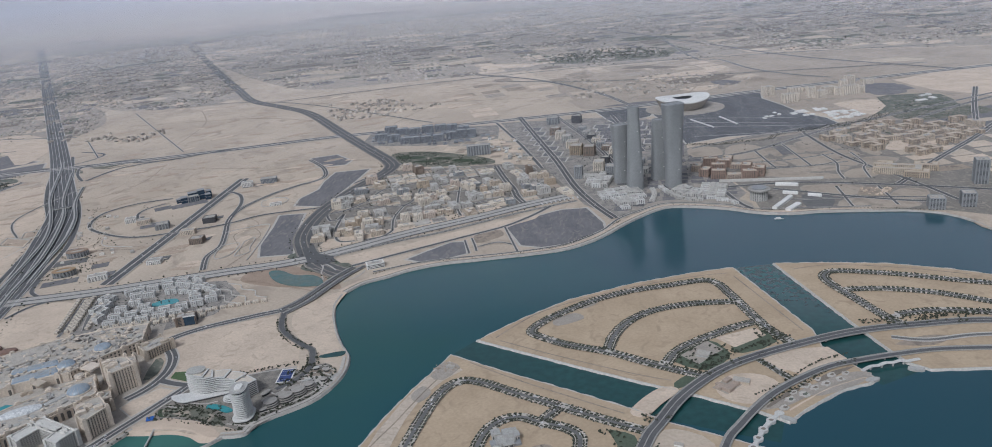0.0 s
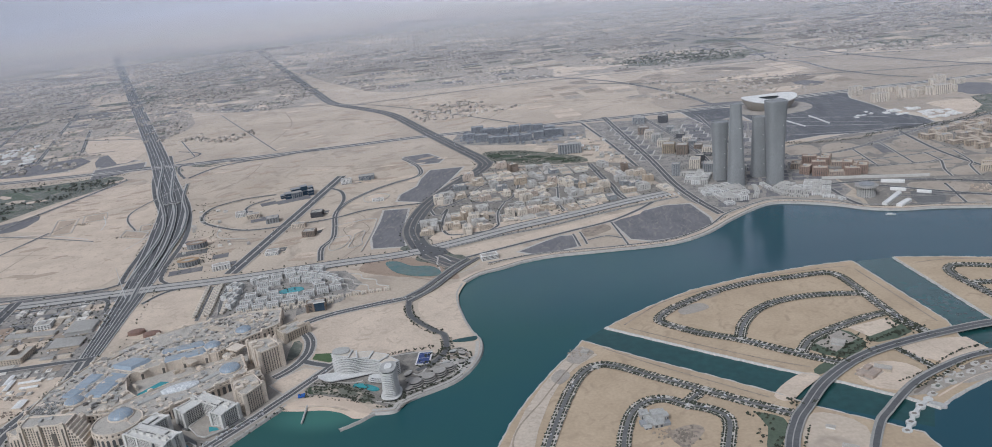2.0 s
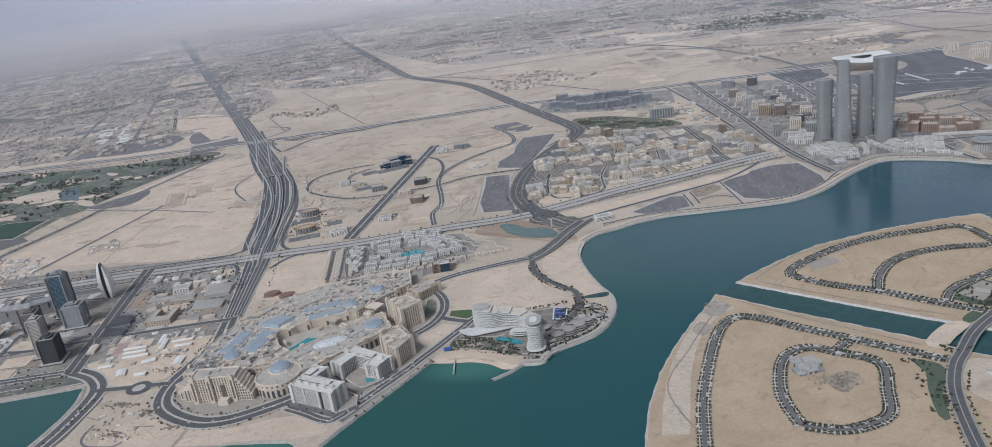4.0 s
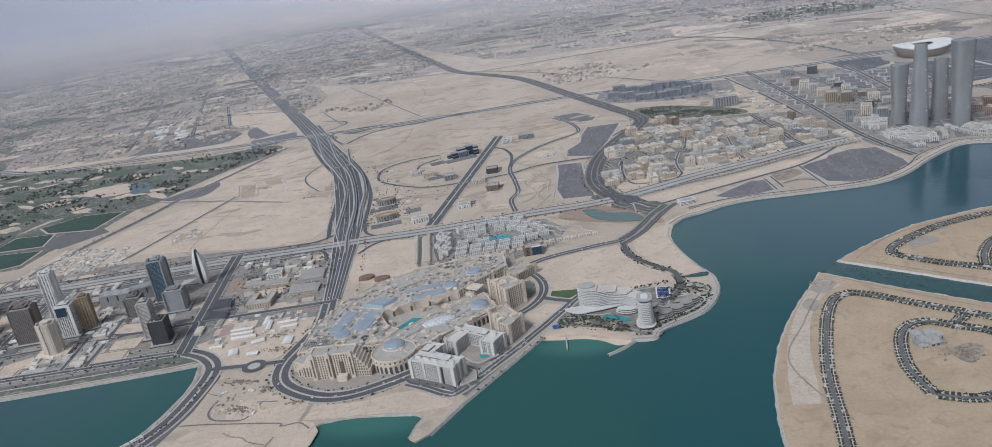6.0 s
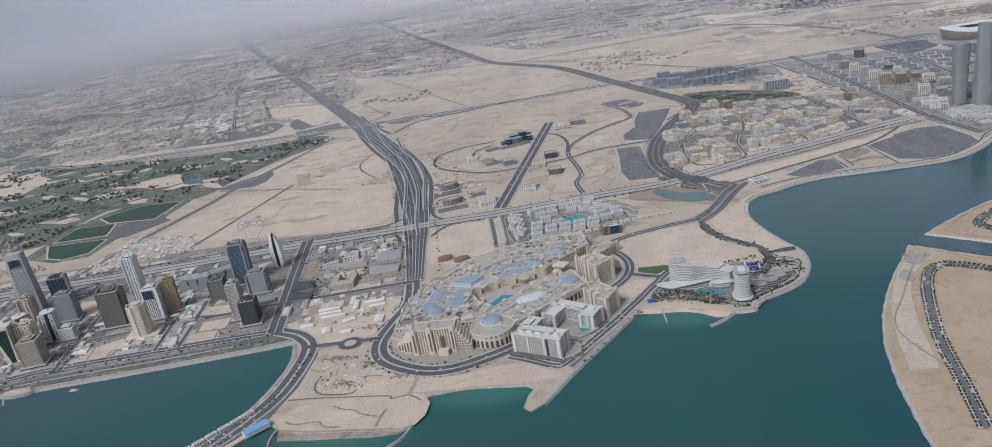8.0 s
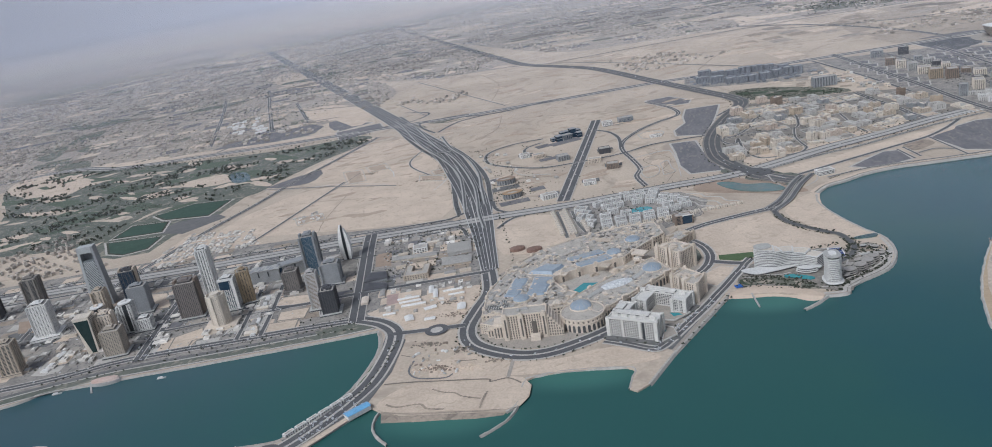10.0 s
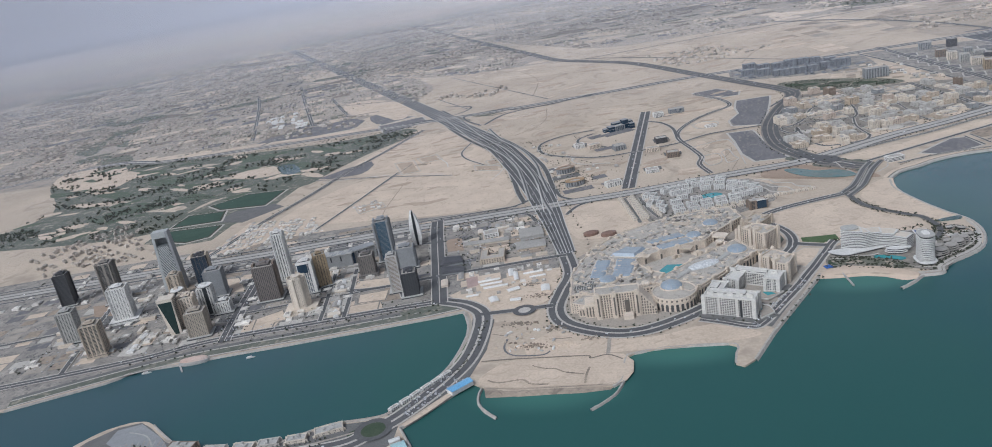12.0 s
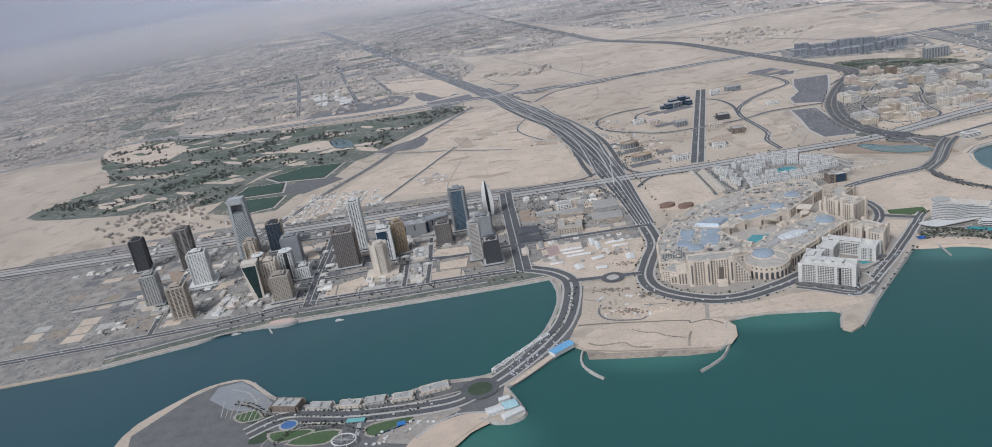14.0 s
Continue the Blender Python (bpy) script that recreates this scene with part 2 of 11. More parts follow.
# ---- mesh helpers ----
class Shape:
    """Collects vertices and faces of one mesh."""

    def __init__(self):
        self.v, self.f = [], []

    def prism(self, outline, z0, z1, bottom=False):
        k, n = len(self.v), len(outline)
        self.v += [(x, y, z0) for x, y in outline] + [(x, y, z1) for x, y in outline]
        self.f += [(k + i, k + (i + 1) % n, k + n + (i + 1) % n, k + n + i) for i in range(n)]
        self.f.append(tuple(k + n + i for i in range(n)))
        if bottom:
            self.f.append(tuple(k + n - 1 - i for i in range(n)))

    def loft(self, rings, cap=True):
        """Rings of (x, y, z) with the same count, from the lowest to the highest."""
        k, n = len(self.v), len(rings[0])
        for ring in rings:
            self.v += ring
        for j in range(len(rings) - 1):
            a, b = k + j * n, k + (j + 1) * n
            self.f += [(a + i, a + (i + 1) % n, b + (i + 1) % n, b + i) for i in range(n)]
        if cap:
            self.f.append(tuple(k + (len(rings) - 1) * n + i for i in range(n)))

    def box(self, x, y, z0, w, d, h, a=0.0):
        self.prism(turned(rect(w, d), x, y, a), z0, z0 + h, True)

    def ribbon(self, left, right, z, thick=0.0):
        k, n = len(self.v), len(left)
        zz = z if isinstance(z, list) else [z] * n
        self.v += [(p[0], p[1], q) for p, q in zip(left, zz)] + [(p[0], p[1], q) for p, q in zip(right, zz)]
        self.f += [(k + i, k + n + i, k + n + i + 1, k + i + 1) for i in range(n - 1)]
        if thick:
            self.v += [(p[0], p[1], q - thick) for p, q in zip(left, zz)] + [(p[0], p[1], q - thick) for p, q in zip(right, zz)]
            self.f += [(k + 2 * n + i, k + i, k + i + 1, k + 2 * n + i + 1) for i in range(n - 1)]
            self.f += [(k + n + i, k + 3 * n + i, k + 3 * n + i + 1, k + n + i + 1) for i in range(n - 1)]
            self.f += [(k + 3 * n + i, k + 2 * n + i, k + 2 * n + i + 1, k + 3 * n + i + 1) for i in range(n - 1)]

    def object(self, name, material, parent=None, label="", smooth=False):
        me = bpy.data.meshes.new(name)
        me.from_pydata(self.v, [], self.f)
        me.materials.append(material)
        if smooth:
            me.polygons.foreach_set("use_smooth", [True] * len(me.polygons))
        me.update()
        ob = new(name, me)
        if parent is not None:
            ob.parent = parent
        if label:
            ob["label"] = label
        return ob


def rect(w, d):
    return [(-w / 2, -d / 2), (w / 2, -d / 2), (w / 2, d / 2), (-w / 2, d / 2)]


def oval(w, d, n=24, power=2.0):
    out = []
    for i in range(n):
        c, s = math.cos(math.tau * i / n), math.sin(math.tau * i / n)
        out.append((w / 2 * math.copysign(abs(c) ** (2 / power), c), d / 2 * math.copysign(abs(s) ** (2 / power), s)))
    return out


def turned(outline, x=0.0, y=0.0, a=0.0):
    c, s = math.cos(radians(a)), math.sin(radians(a))
    return [(x + c * p - s * q, y + s * p + c * q) for p, q in outline]


def area(p):
    return sum(p[i - 1][0] * p[i][1] - p[i][0] * p[i - 1][1] for i in range(len(p))) / 2


def blob(w, d, seed, n=18):
    """An uneven closed patch about w by d across."""
    out = []
    for i in range(n):
        a = math.tau * i / n
        k = 1 + .55 * noise.noise((math.cos(a) * 1.3, math.sin(a) * 1.3, seed * 3.7)) + .25 * noise.noise((math.cos(a) * 4, math.sin(a) * 4, seed * 1.9))
        out.append((w / 2 * k * math.cos(a), d / 2 * k * math.sin(a)))
    return out


def grown(outline, e):
    """The outline moved outwards by e (counter-clockwise outlines)."""
    out, n = [], len(outline)
    for i in range(n):
        a, b, c = Vector(outline[i - 1]), Vector(outline[i]), Vector(outline[(i + 1) % n])
        d1, d2 = (b - a).normalized(), (c - b).normalized()
        n1, n2 = Vector((d1.y, -d1.x)), Vector((d2.y, -d2.x))
        m = n1 + n2
        m = m / max(0.35, m.dot(n1)) if m.length > 1e-6 else n1
        out.append(tuple(b + m * e))
    return out


def smooth_line(points, step=8, closed=False):
    """A Catmull-Rom line through plan points."""
    p = [Vector(q) for q in points]
    n, out = len(p), []
    for i in range(n if closed else n - 1):
        a, b, c, d = (p[(i + k) % n] if closed else p[min(max(i + k, 0), n - 1)] for k in (-1, 0, 1, 2))
        for j in range(step):
            t = j / step
            out.append(tuple(0.5 * (2 * b + (c - a) * t + (2 * a - 5 * b + 4 * c - d) * t * t + (3 * b - a - 3 * c + d) * t ** 3)))
    if not closed:
        out.append(tuple(p[-1]))
    return out


def shifted(line, e):
    """An open line moved to its left by e."""
    out = []
    for i, q in enumerate(line):
        d = (Vector(line[min(i + 1, len(line) - 1)]) - Vector(line[max(i - 1, 0)])).normalized()
        out.append((q[0] - d.y * e, q[1] + d.x * e))
    return out


def inside(x, y, poly):
    hit, j = False, len(poly) - 1
    for i in range(len(poly)):
        (a, b), (c, d) = poly[i], poly[j]
        if (b > y) != (d > y) and x < (c - a) * (y - b) / (d - b) + a:
            hit = not hit
        j = i
    return hit


def part(name, shape, material, parent, label=""):
    return shape.object(name, material, parent, label)


def empty(name, x=0.0, y=0.0, z=0.0, a=0.0):
    ob = new(name)
    ob.matrix_world = pose(x, y, z, 0, 0, a)
    return ob


COUNT = [0, 0]


def patch(name, points, material, label, category="ground", soft=0, z=None, kind="structure", tier=0):
    """A thin spread of another ground on the land, a little proud of it; higher tiers lie on lower ones."""
    line = smooth_line(points, soft, True) if soft else list(points)
    if area(line) < 0:
        line.reverse()
    COUNT[0] += 1
    s = Shape()
    s.prism(line, -0.1, 0.05 + 0.05 * tier + 0.00014 * (COUNT[0] % 331) if z is None else z)
    return tagged(s.object(name, material), label, category, kind=kind)


ROADS = []


def road_level():
    COUNT[1] += 1
    return 0.26 + 0.003 * (COUNT[1] % 55)


def road(points, width, lanes=1, gap=0.0, step=8, label="grey asphalt road across the sand", verge=0.0, name="road", surface=None, edge=None):
    """Carriageways side by side with gaps between them; verge: paving on both sides."""
    line = smooth_line(points, step)
    ROADS.append((line, width / 2 + verge))
    h = road_level()
    each = (width - gap * (lanes - 1)) / lanes
    top = new(name)
    tagged(top, label, "road", kind="structure")
    if verge or gap:
        s = Shape()
        s.ribbon(shifted(line, width / 2 + verge), shifted(line, -width / 2 - verge), h - 0.0315)
        part("verge", s, edge or KERB, top)
    for i in range(lanes):
        mid = -width / 2 + each / 2 + i * (each + gap)
        s = Shape()
        s.ribbon(shifted(line, mid + each / 2), shifted(line, mid - each / 2), h)
        part("carriageway", s, surface or ASPHALT, top)
    return top


def spread(line, widths, f):
    """A line moved sideways by the fraction f of a width that changes along it."""
    n, out = len(line), []
    for i, q in enumerate(line):
        u = i / (n - 1) * (len(widths) - 1)
        k = min(int(u), len(widths) - 2)
        w = widths[k] + (widths[k + 1] - widths[k]) * (u - k)
        d = (Vector(line[min(i + 1, n - 1)]) - Vector(line[max(i - 1, 0)])).normalized()
        out.append((q[0] - d.y * w * f, q[1] + d.x * w * f))
    return out


def expressway(points, widths, strips, label, strip=0.3, step=8):
    """A broad asphalt bed whose width changes, with pale concrete barriers and shoulders."""
    line = smooth_line(points, step)
    ROADS.append((line, max(widths) / 2))
    top = new("highway")
    tagged(top, label, "road", kind="structure")
    h = road_level()
    s = Shape()
    s.ribbon(spread(line, widths, .5), spread(line, widths, -.5), h)
    part("carriageway", s, ASPHALT, top)
    for k, f in enumerate(strips):
        mid = spread(line, widths, f)
        s = Shape()
        s.ribbon(shifted(mid, strip if k < 3 else strip * .6), shifted(mid, -strip if k < 3 else -strip * .6), h + 0.16, 0.16)
        part("concrete_barrier", s, PALECON, top)
    return top


# ---- water and land ----
sea = Shape()
sea.prism([(-3000, -1500), (1500, -1500), (1500, 600), (-3000, 600)], -3, -0.75)
tagged(sea.object("water", WATER), "calm deep teal sea and lagoon water", "water", kind="structure")

COAST_A = [(330, 330), (262, 385), (234, 412), (230, 428), (222, 440), (208, 448), (188, 452), (161, 456), (143, 456), (126, 461), (110, 472), (92, 480),
           (77, 483), (65, 477), (47, 459), (34, 443), (24, 433), (10, 424), (-7, 420), (-24, 418), (-42, 416), (-60, 414), (-77, 408), (-89, 400), (-100, 394), (-108, 383)]
COAST_B = [(-109, 381), (-110, 366), (-104, 343), (-97, 325), (-91, 313), (-90, 299), (-93, 287), (-99, 277), (-112, 267), (-117, 262), (-119, 257), (-128, 256)]
COAST_C = [(-128, 256), (-137, 258), (-149, 262), (-158, 262), (-166, 264)]
COAST_D = [(-166, 264), (-192, 214), (-201, 194), (-205, 190), (-208, 192), (-207, 200), (-206, 205), (-210, 207.5), (-232, 207.5), (-245, 204.5), (-249, 201), (-249.5, 186), (-253, 180.5),
           (-269, 181), (-294, 181), (-303, 184), (-309, 188), (-316, 179), (-324, 167), (-330, 159)]
COAST_E = [(-330, 159), (-323, 148), (-320, 142), (-323, 138), (-328, 137), (-336, 139), (-343, 131), (-347, 118), (-356, 102), (-400, 84), (-460, 98), (-478, 132), (-466, 160), (-456, 169), (-447, 171), (-440, 168),
           (-427, 158), (-412, 150), (-388, 149), (-378, 151), (-370, 157), (-359, 163), (-346, 165), (-339, 168), (-334, 177), (-324, 195), (-321, 208), (-320, 225), (-322, 240), (-327, 253)]
COAST_F = [(-327, 253), (-348, 247), (-377, 239.5), (-407, 232), (-437, 225), (-458, 219), (-481, 214), (-491, 205), (-530, 185), (-640, 150), (-1000, 90), (-5200, 0)]
coast = smooth_line(COAST_A, 4)[:-1] + smooth_line(COAST_B, 5)[:-1] + smooth_line(COAST_C, 4)[:-1] + COAST_D[:-1] + smooth_line(COAST_E, 4)[:-1] + COAST_F
far = [(5200 * math.cos(math.radians(a)), 5200 * math.sin(math.radians(a))) for a in range(180, 2, -4)]
land_line = [(5200, 330)] + coast + far[1:]
if area(land_line) < 0:
    land_line.reverse()
land = Shape()
land.prism(land_line, -1.6, 0.0)
tagged(land.object("ground", SAND), "flat pale desert sand plain reaching the hazy horizon", "ground", kind="structure")


def island(points, soft, label):
    line = []
    for i, a in enumerate(points):
        b = points[(i + 1) % len(points)]
        m = max(1, int(math.dist(a, b) / 1.6))
        line += [(a[0] + (b[0] - a[0]) * k / m, a[1] + (b[1] - a[1]) * k / m) for k in range(m)]
    if area(line) < 0:
        line.reverse()
    shore = random.Random(len(line))
    wave = [.25 * math.sin(i * 1.1) + shore.uniform(-.25, .25) for i in range(len(line))]
    top = empty("island")
    s = Shape()
    s.prism(line, -1.6, 0.02)
    part("sand_deck", s, SAND_ISLE, top)
    rim = Shape()
    flat, edge, foot = grown(line, -0.3), grown(line, 0.25), grown(line, 0.75)
    out = [(p[0] + (q[0] - p[0]) * e, p[1] + (q[1] - p[1]) * e) for p, q, e in zip(edge, foot, wave)]
    low = [(q[0] + (q[0] - p[0]) * e, q[1] + (q[1] - p[1]) * e) for p, q, e in zip(edge, foot, wave)]
    n = len(line)
    rim.v = [(p[0], p[1], 0.05) for p in flat] + [(p[0], p[1], 0.12 + e * .2) for p, e in zip(out, wave)] + [(p[0], p[1], -0.9) for p in low]
    rim.f = [(j * n + i, j * n + (i + 1) % n, j * n + n + (i + 1) % n, j * n + n + i) for j in range(2) for i in range(n)]
    part("rock_edge", rim, PALEROCK, top, "pale rock armour along the water")
    return tagged(top, label, "island", kind="structure")


ISLE_A = [(-45, 309), (-49, 300), (-58, 282), (-66, 263), (-72, 245), (-77, 222), (-79, 197), (-79, 168), (-74, 120), (-50, 100), (0, 110), (40, 150), (66, 190), (73, 215), (69, 232), (39, 250), (27, 260), (5, 275), (-21, 292)]
ISLE_B = [(-34, 321), (-24, 331), (-13, 341), (8, 357), (40, 371), (73, 380), (92, 383), (109, 312), (108, 298), (114, 284), (119, 272), (116, 269), (106, 266), (98, 261), (88, 254), (80, 247), (72, 254), (52, 267), (30, 280), (6, 295)]
ISLE_C = [(113, 385), (136, 382), (165, 376), (190, 365), (206, 355), (240, 330), (255, 300), (240, 270), (200, 268), (163, 275), (141, 276), (135, 282), (131, 298), (127, 316)]
island(ISLE_A, 0, "graded sand island with curved tree-lined streets and empty plots")
island(ISLE_B, 0, "wedge-shaped sand island with tree-lined streets and empty plots")
island(ISLE_C, 0, "fan-shaped sand island with tree-lined streets and empty plots")

# ---- distance: see-through sheets painted as haze ----
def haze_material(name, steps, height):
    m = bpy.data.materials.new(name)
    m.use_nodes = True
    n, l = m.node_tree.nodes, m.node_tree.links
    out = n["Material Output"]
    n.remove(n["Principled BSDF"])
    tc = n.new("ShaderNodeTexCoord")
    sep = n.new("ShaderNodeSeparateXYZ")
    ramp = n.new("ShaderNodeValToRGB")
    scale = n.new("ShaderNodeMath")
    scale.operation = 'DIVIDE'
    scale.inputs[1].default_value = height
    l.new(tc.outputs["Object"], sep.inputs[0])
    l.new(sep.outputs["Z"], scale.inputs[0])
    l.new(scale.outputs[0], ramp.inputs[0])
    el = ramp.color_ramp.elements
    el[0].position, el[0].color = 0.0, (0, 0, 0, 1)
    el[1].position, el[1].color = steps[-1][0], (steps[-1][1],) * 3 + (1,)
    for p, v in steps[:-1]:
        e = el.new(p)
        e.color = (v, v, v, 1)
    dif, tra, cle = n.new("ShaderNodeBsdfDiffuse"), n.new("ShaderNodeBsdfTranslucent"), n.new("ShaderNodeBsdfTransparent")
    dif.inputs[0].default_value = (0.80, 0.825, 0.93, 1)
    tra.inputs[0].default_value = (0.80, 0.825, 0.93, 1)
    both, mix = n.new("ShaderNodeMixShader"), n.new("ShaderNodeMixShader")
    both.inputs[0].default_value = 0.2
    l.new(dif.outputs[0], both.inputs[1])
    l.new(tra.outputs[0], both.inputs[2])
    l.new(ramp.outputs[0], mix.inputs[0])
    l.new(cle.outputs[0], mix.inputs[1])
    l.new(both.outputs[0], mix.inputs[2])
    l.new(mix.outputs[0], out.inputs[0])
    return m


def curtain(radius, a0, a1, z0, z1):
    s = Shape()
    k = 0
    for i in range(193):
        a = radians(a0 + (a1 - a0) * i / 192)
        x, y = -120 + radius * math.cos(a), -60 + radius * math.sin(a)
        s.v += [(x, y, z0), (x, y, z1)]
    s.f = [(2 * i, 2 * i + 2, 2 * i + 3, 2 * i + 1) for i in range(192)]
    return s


# opacity rising with height makes each sheet imitate thickening distance haze
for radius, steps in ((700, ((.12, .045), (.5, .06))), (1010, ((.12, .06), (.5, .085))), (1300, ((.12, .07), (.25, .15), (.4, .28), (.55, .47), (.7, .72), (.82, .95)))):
    haze = curtain(radius, -5, 185, 0.0, 420).object("haze_sheet", haze_material("painted_haze", steps, 160))
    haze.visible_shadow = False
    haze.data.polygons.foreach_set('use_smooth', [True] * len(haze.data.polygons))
    tagged(haze, "see-through sheet painted as pale grey haze over the far desert", "haze", kind="structure")

EARTH = mat("damp_earth", (0.17, 0.145, 0.12), (0.23, 0.195, 0.16), 3, 0.5, 0.95, 0.4)
VERGE0 = mat("reddish_bank_earth", (0.36, 0.275, 0.21), (0.30, 0.225, 0.17), 5, 0.7, 0.95, 0.5)

# ---- ground patches ----
patch("ground_plot", [(-700, 340), (-560, 372), (-470, 390), (-400, 398), (-325, 400), (-300, 380), (-288, 320), (-284, 270), (-300, 262), (-326, 264), (-329, 255), (-348, 249), (-377, 241.5), (-407, 234), (-437, 227), (-458, 221), (-481, 216), (-491, 207), (-530, 187), (-640, 152), (-720, 160)], URBAN, "built-up grey ground between the marina towers")
patch("ground_plot", [(-147, 452), (-152, 500), (-140, 560), (-122, 618), (-35, 614), (6, 600), (16, 525), (-40, 492), (-90, 465)], DUSTROAD, "dusty streets between apartment blocks")
patch("ground_plot", [(-40, 764), (-18, 670), (0, 596), (14, 540), (24, 500), (42, 470), (62, 479), (78, 486), (112, 476), (128, 500), (112, 620), (118, 700), (84, 750)], URBAN, "grey new-town streets behind the waterfront")
patch("ground_plot", [(-168, 712), (-85, 689), (-40, 700), (-41, 755), (-68, 760), (-130, 764), (-166, 758)], URBAN, "grey streets between apartment slabs")
patch("ground_plot", [(-601, 500), (-590, 516), (-530, 512), (-531, 470), (-546, 428), (-546, 398), (-570, 392), (-606, 405), (-612, 470)], ROUGH, "green ground round the playing fields")
patch("ground_plot", [(40, 800), (108, 800), (220, 815), (300, 840), (480, 870), (900, 910), (1300, 980), (640, 950), (330, 1050), (180, 1050), (60, 1040), (20, 960)], SAND_MID, "wide dusty desert plain", soft=3)
patch("ground_plot", [(215, 820), (206, 760), (250, 690), (250, 660), (330, 640), (600, 640), (900, 860), (480, 862), (300, 832)], SAND_MID, "dusty plain behind the apartment slabs")
patch("ground_plot", [(112, 620), (130, 500), (128, 466), (160, 460), (225, 445), (262, 420), (420, 380), (420, 640), (240, 665), (180, 650)], DUSTROAD, "dusty street grid behind the shore")
patch("ground_plot", [(-239, 344), (-256, 398), (-217, 411), (-182, 410), (-167, 390), (-172, 366), (-190, 352), (-214, 341)], URBAN, "paved ground round the villas")
patch("ground_plot", [(-284, 262), (-278, 240), (-262, 228), (-240, 226), (-216, 240), (-190, 216), (-168, 264), (-186, 330), (-194, 358), (-216, 354), (-242, 343), (-264, 326), (-280, 304)], PAVING, "pale paving round the mall and hotels")
patch("ground_plot", [(-2300, 1000), (-1500, 760), (-1000, 640), (-760, 660), (-600, 720), (-560, 800), (-520, 900), (-560, 1000), (-640, 1110), (-760, 1330), (-1300, 2200), (-2600, 2200)], SUBURB, "dusty ground of a far suburb", soft=4)
patch("ground_plot", [(-600, 1060), (-505, 1005), (-440, 1000), (-395, 1010), (-415, 1100), (-520, 1320), (-660, 1590), (-900, 2100), (-1240, 2100), (-790, 1310)], SUBURB, "dusty ground of a far suburb", soft=4)
patch("ground_plot", [(-375, 1130), (-300, 1060), (-200, 1060), (0, 1070), (180, 1060), (330, 1060), (640, 960), (1400, 1000), (1800, 1700), (600, 2300), (-860, 2250), (-660, 1600), (-500, 1310)], SUBURB, "dusty ground of a far suburb", soft=4)
